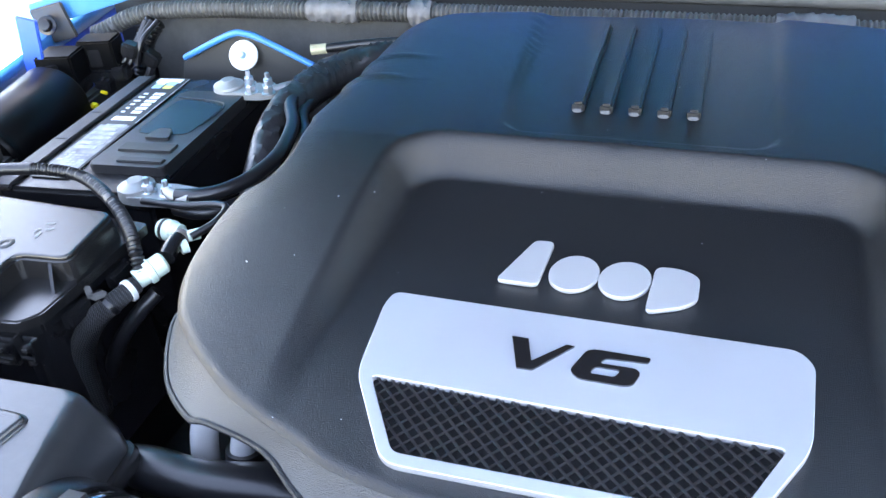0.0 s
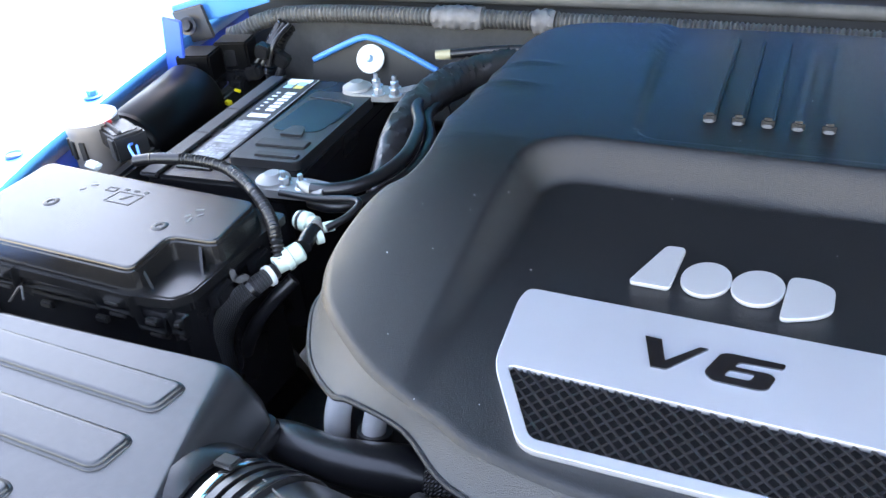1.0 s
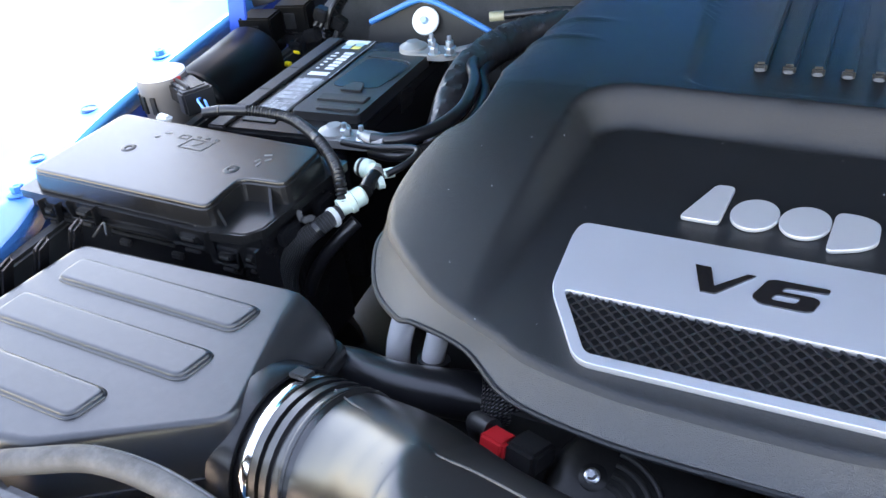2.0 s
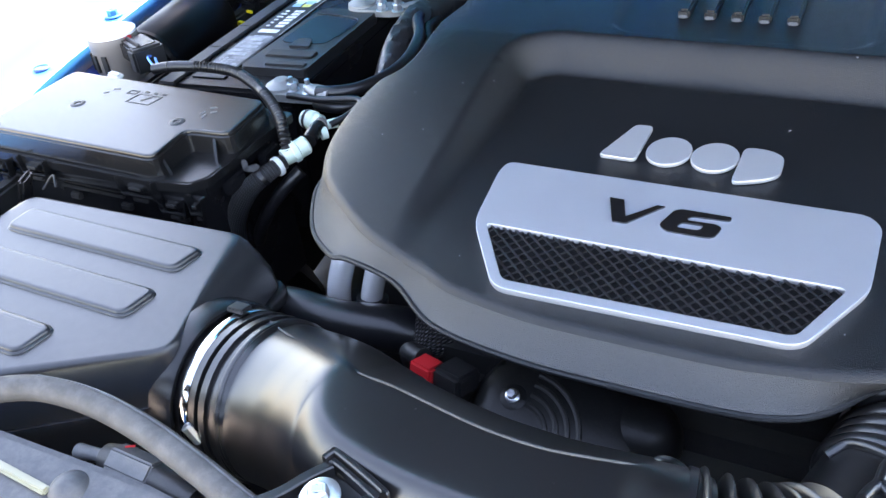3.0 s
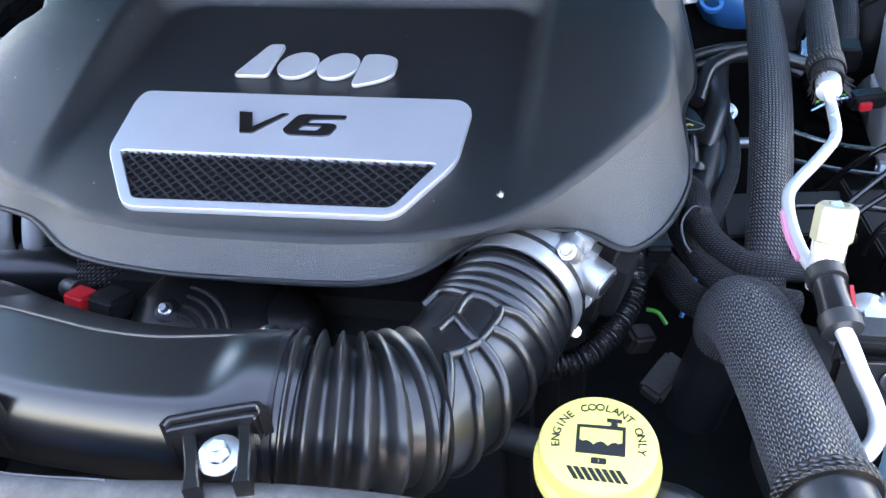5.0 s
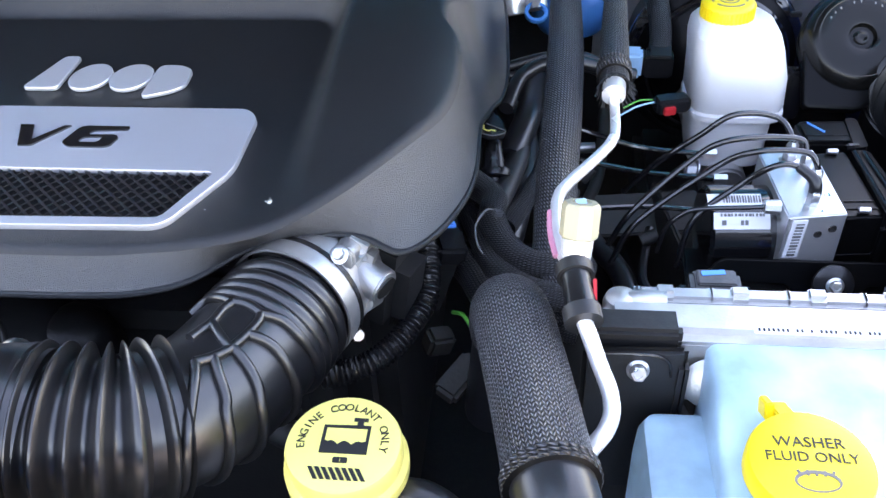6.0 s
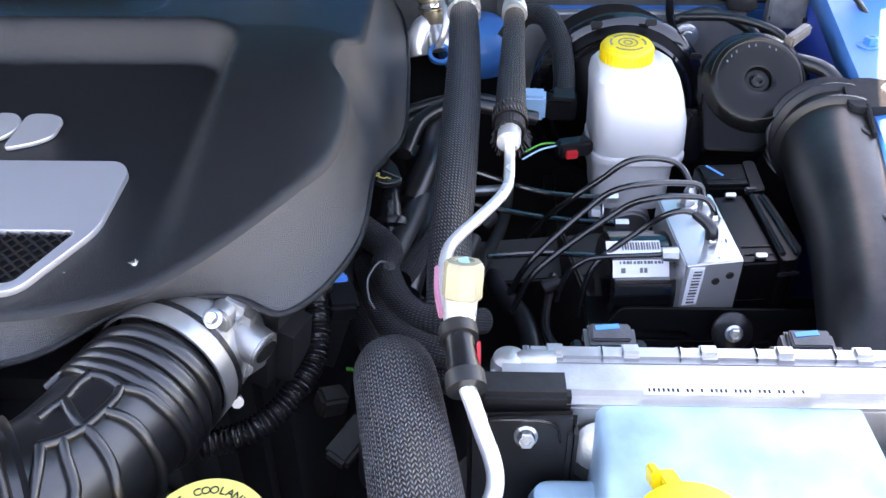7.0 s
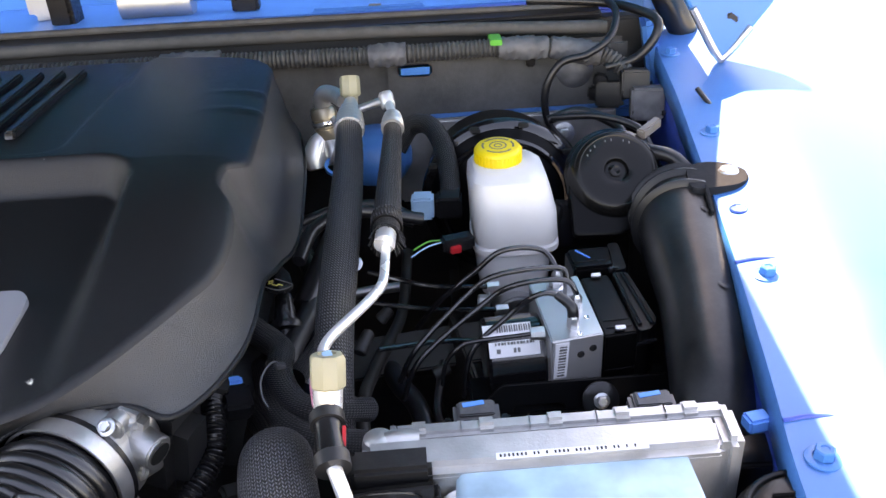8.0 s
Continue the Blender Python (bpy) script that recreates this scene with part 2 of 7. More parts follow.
def prism(outline, z0, z1, bevel=0.0, bm=None, m=None, taper=0.0, seg=3):
    """An upright prism over a plan outline, its top drawn in by taper, with rounded edges."""
    b = bmesh.new()
    c = Vector((sum(p[0] for p in outline) / len(outline), sum(p[1] for p in outline) / len(outline)))
    lo = [b.verts.new((p[0], p[1], z0)) for p in outline]
    hi = []
    for p in outline:
        v = Vector(p[:2]) - c
        q = c + v * (1 - taper / max(v.length, 1e-6))
        hi.append(b.verts.new((q.x, q.y, z1)))
    b.faces.new(hi)
    b.faces.new(lo[::-1])
    k = len(outline)
    for i in range(k):
        b.faces.new((lo[i], lo[(i + 1) % k], hi[(i + 1) % k], hi[i]))
    if bevel:
        bmesh.ops.bevel(b, geom=b.edges[:], offset=bevel, segments=seg, affect="EDGES", clamp_overlap=True)
    if m is not None:
        bmesh.ops.transform(b, matrix=m, verts=b.verts)
    return merge(bm, b)


def rod(p0, p1, r0, r1=None, seg=20, bm=None, bevel=0.0):
    """A round bar or cone from p0 to p1."""
    r1 = r0 if r1 is None else r1
    b = bmesh.new()
    p0, p1 = Vector(p0), Vector(p1)
    bmesh.ops.create_cone(b, cap_ends=True, segments=seg, radius1=r0, radius2=r1, depth=(p1 - p0).length)
    if bevel:
        es = [e for e in b.edges if len(e.link_faces) == 2 and e.calc_face_angle(0) > 1.0]
        bmesh.ops.bevel(b, geom=es, offset=bevel, segments=2, affect="EDGES", clamp_overlap=True)
    q = (p1 - p0).to_track_quat("Z", "Y").to_matrix().to_4x4()
    bmesh.ops.transform(b, matrix=Matrix.Translation((p0 + p1) / 2) @ q, verts=b.verts)
    return merge(bm, b)


def lathe(profile, m, seg=40, bm=None):
    """A turned body: profile rows (radius, height) about the pose m's z axis."""
    b = bmesh.new()
    rings = []
    for r, h in profile:
        if r < 1e-5:
            rings.append([b.verts.new((0, 0, h))])
        else:
            rings.append([b.verts.new((r * math.cos(2 * math.pi * i / seg), r * math.sin(2 * math.pi * i / seg), h)) for i in range(seg)])
    for a, c in zip(rings, rings[1:]):
        for i in range(seg):
            j = (i + 1) % seg
            if len(a) == 1 and len(c) > 1:
                b.faces.new((a[0], c[i], c[j]))
            elif len(c) == 1 and len(a) > 1:
                b.faces.new((a[i], a[j], c[0]))
            elif len(a) > 1:
                b.faces.new((a[i], a[j], c[j], c[i]))
    bmesh.ops.transform(b, matrix=m, verts=b.verts)
    return merge(bm, b)


def smooth_line(pts, n=8, closed=False):
    """A Catmull-Rom line through the points (of any size), n steps to a span."""
    P = [np.array(p, float) for p in pts]
    k = len(P)
    out = []
    for i in range(k if closed else k - 1):
        if closed:
            a, b, c, d = P[i - 1], P[i], P[(i + 1) % k], P[(i + 2) % k]
        else:
            b, c = P[i], P[i + 1]
            a = P[i - 1] if i else 2 * b - c
            d = P[i + 2] if i + 2 < k else 2 * c - b
        for j in range(n):
            t = j / n
            out.append(0.5 * (2 * b + (c - a) * t + (2 * a - 5 * b + 4 * c - d) * t * t + (3 * b - 3 * c + d - a) * t ** 3))
    if not closed:
        out.append(P[-1])
    return out


def tube(pts, r, seg=14, n=8, ripple=None, bm=None, flat=1.0, caps=True, step=None, smooth=True, up=(0, 0, 1)):
    """A hose swept along the points. r: radius, or a list of radii, one a point. ripple: (height, pitch) of corrugations."""
    rs = r if isinstance(r, (list, tuple)) else [r] * len(pts)
    rows = [(*p, q) for p, q in zip(pts, rs)]
    line = smooth_line(rows, n) if smooth else [np.array(x, float) for x in rows]
    if step:
        d = [0.0]
        for a, c in zip(line, line[1:]):
            d.append(d[-1] + float(np.linalg.norm(c[:3] - a[:3])))
        m = max(4, int(d[-1] / step))
        line = [np.array([np.interp(d[-1] * i / m, d, [q[k] for q in line]) for k in range(4)]) for i in range(m + 1)]
    b = bmesh.new()
    uv = b.loops.layers.uv.new("UVMap")
    s, prev, rings, lens = 0.0, None, [], []
    side = None
    for i, q in enumerate(line):
        p = Vector(q[:3])
        t = Vector(line[min(i + 1, len(line) - 1)][:3]) - Vector(line[max(i - 1, 0)][:3])
        t.normalize()
        if side is None:
            side = t.cross(Vector(up))
            if side.length < 0.1:
                side = t.cross(Vector((0, 1, 0)))
        side = (side - t * side.dot(t)).normalized()
        top = side.cross(t)
        if prev is not None:
            s += (p - prev).length
        prev = p
        rad = q[3]
        if ripple:
            w = 0.5 + 0.5 * math.sin(2 * math.pi * s / ripple[1])
            rad += ripple[0] * (w ** 0.6 if len(ripple) < 3 else w ** ripple[2])
        rings.append([b.verts.new(p + side * (rad * math.cos(a)) + top * (rad * flat * math.sin(a)))
                      for a in (2 * math.pi * k / seg for k in range(seg))])
        lens.append(s)
    for i in range(len(rings) - 1):
        for k in range(seg):
            j = (k + 1) % seg
            f = b.faces.new((rings[i][k], rings[i][j], rings[i + 1][j], rings[i + 1][k]))
            for lp, (uu, vv) in zip(f.loops, ((k / seg, lens[i]), ((k + 1) / seg, lens[i]), ((k + 1) / seg, lens[i + 1]), (k / seg, lens[i + 1]))):
                lp[uv].uv = (uu, vv)
    if caps:
        b.faces.new(rings[0][::-1])
        b.faces.new(rings[-1])
    return merge(bm, b)


def wrapped(pts, r, rough, seed):
    """A hose bound in cloth tape: overlapping turns with crinkles."""
    b = tube(pts, r, 18, 14)
    rng = random.Random(seed)
    ph = [rng.random() * 6.28 for _ in range(4)]
    for v in b.verts:
        c = v.co
        k = math.sin(c.x * 620 + c.y * 300 + ph[0]) * 0.5 + math.sin(c.z * 900 + c.x * 340 + ph[1]) * 0.4 + math.sin(c.y * 800 - c.z * 500 + ph[2]) * 0.4
        v.co += Vector((0.4, 0.5, 1)) * (rough * 0.45 * k)
    return b


def inset(outline, d):
    """A plan outline moved outwards by d along its corner normals (inwards when minus)."""
    out = []
    k = len(outline)
    area = sum(outline[i][0] * outline[(i + 1) % k][1] - outline[(i + 1) % k][0] * outline[i][1] for i in range(k))
    s = 1 if area > 0 else -1
    for i in range(k):
        a, c = Vector(outline[i - 1][:2]), Vector(outline[(i + 1) % k][:2])
        t = (c - a).normalized()
        out.append((outline[i][0] + s * d * t.y, outline[i][1] - s * d * t.x))
    return out


def stacked(outline, levels):
    """A closed body over one plan outline: levels of (outward offset, height), from top to bottom."""
    b = bmesh.new()
    levels = [(levels[0][0] - 0.0015, levels[0][1])] + list(levels) + [(levels[-1][0] - 0.0015, levels[-1][1])]
    loops = [[b.verts.new((p[0], p[1], z)) for p in inset(outline, d)] for d, z in levels]
    k = len(outline)
    for a, c in zip(loops, loops[1:]):
        for i in range(k):
            b.faces.new((a[i], a[(i + 1) % k], c[(i + 1) % k], c[i]))
    b.faces.new(loops[0])
    b.faces.new(loops[-1][::-1])
    return b


def blended(top, low, levels):
    """A closed body between two plan outlines of one point count: levels of (share of the lower one, height)."""
    b = bmesh.new()
    loops = [[b.verts.new((p[0] + (q[0] - p[0]) * f, p[1] + (q[1] - p[1]) * f, z)) for p, q in zip(top, low)] for f, z in levels]
    k = len(top)
    for a, c in zip(loops, loops[1:]):
        for i in range(k):
            b.faces.new((a[i], a[(i + 1) % k], c[(i + 1) % k], c[i]))
    b.faces.new(loops[0])
    b.faces.new(loops[-1][::-1])
    return b


def drawn(loops, thick, m, bevel=0.0, bm=None):
    """A flat plate cut to closed outlines (an inner one is a hole), thick in z, at the pose m."""
    cu = bpy.data.curves.new("tmp", "CURVE")
    cu.dimensions, cu.fill_mode = "2D", "BOTH"
    cu.extrude, cu.bevel_depth, cu.bevel_resolution = max(thick / 2 - bevel, 1e-5), bevel, 1
    for lp in loops:
        sp = cu.splines.new("POLY")
        sp.points.add(len(lp) - 1)
        for q, p in zip(sp.points, lp):
            q.co = (p[0], p[1], 0, 1)
        sp.use_cyclic_u = True
    return from_curve(cu, m, bm)


def from_curve(cu, m, bm=None):
    ob = new("tmp", cu)
    me = bpy.data.meshes.new_from_object(ob.evaluated_get(bpy.context.evaluated_depsgraph_get()))
    bpy.data.objects.remove(ob)
    bpy.data.curves.remove(cu)
    b = bmesh.new()
    b.from_mesh(me)
    bpy.data.meshes.remove(me)
    bmesh.ops.transform(b, matrix=m, verts=b.verts)
    return merge(bm, b)


def words(text, size, m, thick=0.0006, shear=0.0, wide=1.0, bm=None, spacing=1.0, bold=0.0):
    cu = bpy.data.curves.new("tmp", "FONT")
    cu.body, cu.size, cu.extrude, cu.shear, cu.space_character = text, size, thick / 2, shear, spacing
    cu.offset = bold
    cu.align_x = "CENTER"
    cu.align_y = "CENTER"
    cu.resolution_u = 3
    return from_curve(cu, m @ Matrix.Diagonal((wide, 1, 1, 1)), bm)


def rounded(poly, r, n=5):
    """A plan outline with its corners rounded."""
    out = []
    k = len(poly)
    for i in range(k):
        a, b, c = Vector(poly[i - 1][:2]), Vector(poly[i][:2]), Vector(poly[(i + 1) % k][:2])
        u, v = (a - b), (c - b)
        d = min(r, u.length * 0.45, v.length * 0.45)
        p, q = b + u.normalized() * d, b + v.normalized() * d
        for j in range(n + 1):
            t = j / n
            w = p * (1 - t) ** 2 + b * 2 * t * (1 - t) + q * t * t
            out.append((w.x, w.y))
    return out


def ellipse(cx, cy, rx, ry, n=36, slant=0.0):
    return [(cx + rx * math.cos(2 * math.pi * i / n) + slant * ry * math.sin(2 * math.pi * i / n), cy + ry * math.sin(2 * math.pi * i / n)) for i in range(n)]


def frame_at(at, axis, up=(0, 0, 1)):
    """A pose at a point whose z runs along axis."""
    z = Vector(axis).normalized()
    x = Vector(up).cross(z)
    if x.length < 1e-3:
        x = Vector((1, 0, 0))
    x.normalize()
    y = z.cross(x)
    return Matrix.Translation(at) @ Matrix((x, y, z)).transposed().to_4x4()


def hex_bolt(at, axis=(0, 0, 1), r=0.006, flange=0.010, h=0.006, bm=None):
    m = frame_at(at, axis)
    b = lathe([(0, 0), (flange, 0), (flange, 0.0012), (flange * 0.8, 0.002), (r, 0.0022)], m, 24, bm)
    lathe([(r, 0.0015), (r, h - 0.0008), (r * 0.86, h), (r * 0.5, h), (r * 0.45, h - 0.0008), (0, h - 0.0008)], m, 6, b)
    return b


def smoothstep(a, b, x):
    t = min(1.0, max(0.0, (x - a) / (b - a)))
    return t * t * (3 - 2 * t)

# ---- ground and car body ----
bm = bmesh.new()
bmesh.ops.create_grid(bm, x_segments=8, y_segments=8, size=400)
me = bpy.data.meshes.new("ground")
bm.to_mesh(me)
bm.free()
me.materials.append(M_CONCRETE)
tagged(new("ground", me), "pale sunlit concrete driveway round the car", "ground", kind="structure")

# unseen wall added behind the car, so the glossy lids mirror something dark
hw = new("reflection_wall", bpy.data.meshes.new("reflection_wall"))
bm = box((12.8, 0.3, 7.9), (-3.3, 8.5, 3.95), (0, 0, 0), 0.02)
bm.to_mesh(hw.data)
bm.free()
hw.data.materials.append(M_DARK_WALL)
tagged(hw, "unseen plain dark wall, added for the lids to mirror", "wall", kind="structure")

car = thing("car", "blue car body with its hood raised over the engine bay", "car", (0, 0.7, 0))

FENDER_R = [(0.625, -0.30), (0.650, -0.11), (0.664, -0.035), (0.687, 0.093), (0.708, 0.224), (0.728, 0.36), (0.745, 0.48), (0.762, 0.62), (0.79, 0.78)]
FENDER_L = [(-0.60, -0.30), (-0.655, -0.10), (-0.690, 0.0), (-0.752, 0.10), (-0.790, 0.217), (-0.812, 0.35), (-0.832, 0.485), (-0.845, 0.62), (-0.86, 0.78)]


def fender_top(y):
    return 1.045 + 0.07 * y


def skin(pts, s, prof):
    """One sheet swept along the fender's inner edge."""
    b = bmesh.new()
    rows = [[b.verts.new((p[0] + s * dx, p[1], fender_top(p[1]) + dz)) for dx, dz in prof] for p in pts]
    for a, c in zip(rows, rows[1:]):
        for i in range(len(prof) - 1):
            b.faces.new((a[i], a[i + 1], c[i + 1], c[i]))
    return b


def fender(line, s, name, label, flange):
    """Fender: inner flange, crowned top falling to the outside, with a rolled inner edge and an inner wall."""
    pts = smooth_line(line, 6)
    crown = [(0.12, 0.012), (0.25, -0.002), (0.36, -0.03), (0.42, -0.08), (0.43, -0.22)]
    ob = part(name, skin(pts, s, [(-0.001, -0.024), (0.0, -0.004)] + flange + crown), M_BLUE, car, label)
    mod = ob.modifiers.new("thick", "SOLIDIFY")
    mod.thickness, mod.offset = 0.0015, 0
    # inner wall has the body paint; its shade comes from the darker blue
    wall = part("inner_panel", skin(pts, s, [(0.004, -0.30), (0.003, -0.06), (0.002, -0.018)]), M_BLUE_SHADE, ob, "dull inner panel in blue darkened for shade")
    mod = wall.modifiers.new("thick", "SOLIDIFY")
    mod.thickness, mod.offset = 0.0015, 0
    return ob


fr = fender(FENDER_R, 1, "fender", "bright blue painted fender with bolted flange", [(0.002, 0.0), (0.028, 0.0030), (0.055, 0.0070), (0.075, 0.0125)])
fl = fender(FENDER_L, -1, "fender", "bright blue painted fender with bolted flange", [(0.0008, -0.001), (0.003, 0.0), (0.006, 0.0002), (0.03, 0.0005), (0.06, 0.001), (0.078, 0.004)])
for at in ((0.712, 0.102), (0.672, -0.096), (0.752, 0.366), (0.775, 0.60)):
    b = hex_bolt((at[0], at[1], fender_top(at[1]) + 0.002), (0, 0, 1), 0.007, 0.012, 0.009)
    part("bolt", b, M_BLUE, fr, "blue painted flange bolt")
for at in ((-0.83, 0.35), (-0.735, 0.03)):
    b = hex_bolt((at[0], at[1], fender_top(at[1]) + 0.002), (0, 0, 1), 0.007, 0.012, 0.009)
    part("bolt", b, M_BLUE, fl, "blue painted flange bolt")
# dark discs laid on the flange paint the shade inside its holes
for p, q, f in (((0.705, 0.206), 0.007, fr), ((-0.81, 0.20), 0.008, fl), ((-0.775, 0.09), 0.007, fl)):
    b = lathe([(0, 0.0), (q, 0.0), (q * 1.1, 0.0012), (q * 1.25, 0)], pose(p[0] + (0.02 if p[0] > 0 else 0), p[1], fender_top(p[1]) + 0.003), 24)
    part("hole_shade", b, M_BLUE_SHADE, f, "dark blue disc for the shade in an oval hole")
# stamped channels that cross the flange beside the bolts, crease shade drawn in darker blue
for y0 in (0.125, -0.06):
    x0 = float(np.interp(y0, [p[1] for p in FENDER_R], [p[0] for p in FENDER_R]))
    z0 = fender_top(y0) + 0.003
    part("stamped_seam", tube([(x0 + 0.001, y0, z0 - 0.002), (x0 + 0.02, y0, z0), (x0 + 0.04, y0 - 0.005, z0), (x0 + 0.044, y0 - 0.02, z0)], 0.0018, 8), M_BLUE_SHADE, fr)

# firewall, cowl and bay
part("firewall_panel", box((1.62, 0.03, 0.80), (-0.02, 0.70, 0.72), (0, 0, 0), 0.004), M_DARK, car, "dark firewall panel")
b = box((1.30, 0.02, 0.16), (-0.10, 0.655, 1.02), (-6, 0, 0), 0.008)
part("firewall_insulation", b, M_FELT, car, "grey-black felt heat insulation")
part("insulation_pad", box((0.34, 0.02, 0.115), (0.56, 0.648, 1.045), (-6, 0, 0), 0.008), M_FELT, car, "grey-black felt heat insulation")
part("firewall_flange", box((0.30, 0.03, 0.016), (0.60, 0.632, 1.006), (0, 0, 0), 0.003), M_BLUE, car)
part("strut_tower", lathe([(0, .030), (.028, .028), (.043, .018), (.050, 0), (.050, -.018), (.040, -.034), (0, -.040)], pose(.374, .590, .984), 36), M_BLUE, car, "blue painted rounded tower")
part("bay_floor", box((1.7, 1.3, 0.02), (0, 0.15, 0.5)), M_DARK, car, "dark dirty underbody")
part("inner_wall", box((0.02, 1.1, 0.5), (-0.70, 0.2, 0.78), (0, 0, 8), 0.004), M_DARK, car, "dark inner fender wall")
part("inner_wall", box((0.02, 1.1, 0.5), (0.74, 0.25, 0.76), (0, 0, -8), 0.004), M_DARK, car, "dark inner fender wall")
# grille lies out of view, added to block and tint low reflections
part("grille_top", box((1.25, 0.26, 0.03), (-0.02, -0.53, 1.015), (4, 0, 0), 0.012), M_BLUE, car, "unseen blue grille top, added for the duct to mirror")
part("grille_front", box((1.25, 0.03, 0.55), (-0.02, -0.67, 0.74), (0, 0, 0), 0.012), M_BLUE, car, "unseen blue grille front, added below the top")
part("radiator_panel", box((1.25, 0.03, 0.5), (0.0, -0.36, 0.72), (0, 0, 0), 0.004), M_DARK, car, "dark radiator panel")
# cowl panel behind the seal
part("cowl_panel", box((1.55, 0.22, 0.02), (-0.04, 0.87, 1.115), (-3, 0, 0), 0.006), M_BLUE, car, "bright blue cowl panel")
part("cowl_upstand", box((1.55, 0.02, 0.16), (-0.04, 0.985, 1.18), (-20, 0, 0), 0.006), M_BLUE, car, "bright blue cowl upstand")
part("cowl_lip", box((1.55, 0.07, 0.012), (-0.04, 0.745, 1.122), (0, 0, 0), 0.004), M_BLUE_SHADE, car)
part("windshield", box((1.45, 0.01, 0.80), (-0.04, 1.17, 1.52), (-28, 0, 0)), M_GLOSS, car, "dark windshield glass")
# roof is out of view, added to keep the rear sun off the cowl
part("roof", box((1.45, 2.3, 0.06), (-0.04, 2.50, 1.82), (0, 0, 0), 0.02), M_PLASTIC_DULL, car, "unseen black hard top roof, added to shade the cowl")
part("body_side", box((0.04, 2.4, 0.9), (0.83, 2.05, 0.85), (0, 0, 0), 0.02), M_BLUE, car)
part("body_side", box((0.04, 2.4, 0.9), (-0.90, 2.05, 0.85), (0, 0, 0), 0.02), M_BLUE, car)
# raised hood, hinged at the cowl
HOOD_ANG = 46
b = bmesh.new()
hm = pose(-0.05, 0.76, 1.17, -HOOD_ANG, 0, 0)
W0, W1, LEN = 0.775, 0.63, 1.12
nx, ny = 16, 12
grid = []
for j in range(ny + 1):
    v = j / ny
    w = W0 + (W1 - W0) * v
    row = []
    for i in range(nx + 1):
        u = -1 + 2 * i / nx
        flare = 0.08 * max(0, u) ** 3 * (1 - smoothstep(0.14, 0.34, v))
        row.append(b.verts.new((u * w + flare, -v * LEN, 0.03 * (1 - u * u) - 0.04 * max(0, abs(u) - 0.93) / 0.07)))
    grid.append(row)
for a, c in zip(grid, grid[1:]):
    for i in range(nx):
        b.faces.new((a[i], a[i + 1], c[i + 1], c[i]))
bmesh.ops.transform(b, matrix=hm, verts=b.verts)
hood = part("hood", b, M_UNDERSIDE, car, "raised blue hood panel seen from its dull underside")
mod = hood.modifiers.new("thick", "SOLIDIFY")
mod.thickness, mod.offset = 0.02, -1
b = bmesh.new()
for u in (-0.6, -0.2, 0.2, 0.6):
    box((0.04, 0.95, 0.02), (u * 0.62, -0.56, -0.012), (0, 0, 0), 0.006, b)
for v in (-0.1, -0.55, -1.02):
    box((1.15, 0.05, 0.02), (0, v, -0.012), (0, 0, 0), 0.006, b)
bmesh.ops.transform(b, matrix=hm, verts=b.verts)
part("hood_frame", b, M_UNDERSIDE, hood, "blue stamped stiffening frame")
lining = box((1.14, 0.80, 0.012), (0, -0.60, -0.030), (0, 0, 0), 0.005)
bmesh.ops.transform(lining, matrix=hm, verts=lining.verts)
part("hood_lining", lining, M_LINING_SHADE, hood, "black felt sound lining")
hc = part("hood_corner", drawn([rounded([(-.004, .012), (.004, 0), (.042, -.068), (.052, -.076), (.108, -.005), (.12, .03), (0, .03)], .006)], .014, frame_at((.768, .545, 1.174), (0, -1, .08)), .004), M_BLUE, hood, "blue hood corner")
part("corner_edge", tube([(.776, .535, 1.165), (.812, .535, 1.106), (.824, .535, 1.104), (.852, .535, 1.138)], .005, 8), M_ALU, hc)
part("corner_slot", box((.018, .003, .008), (.828, .5365, 1.150), (0, 35, 0), .002), M_INK, hc)

for wx in (-0.80, 0.76):
    for wy in (0.15, 2.9):
        wh = part("wheel", lathe([(0, -.10), (.20, -.10), (.21, -.11), (.36, -.11), (.39, -.08), (.39, .08), (.36, .11), (.21, .11), (.20, .10), (0, .10)], frame_at((wx, wy, .39), (1, 0, 0)), 40), M_RUBBER, car, "black tyre")
part("chassis", box((1.3, 3.6, 0.2), (-0.02, 1.6, 0.42), (0, 0, 0), 0.02), M_DARK, car)

# cowl seal: a long lipped strip
seal = thing("cowl_seal", "long dark rubber weather strip along the cowl", "seal", (0, 0.69, 1.12))
b = box((1.5, 0.045, 0.010), (-0.05, 0.705, 1.126), (4, 0, 0), 0.003)
part("base_strip", b, M_RUBBER, seal)
part("bulb", tube([(-0.82, 0.665, 1.118), (-0.4, 0.678, 1.122), (0, 0.682, 1.124), (0.4, 0.676, 1.122), (0.70, 0.655, 1.116)], 0.009, 10, 10), M_SEAL, seal, "grey rounded rubber bulb")
part("rear_lip", tube([(-0.82, 0.715, 1.134), (0, 0.722, 1.136), (0.70, 0.71, 1.132)], 0.005, 8, 10), M_SEAL, seal)

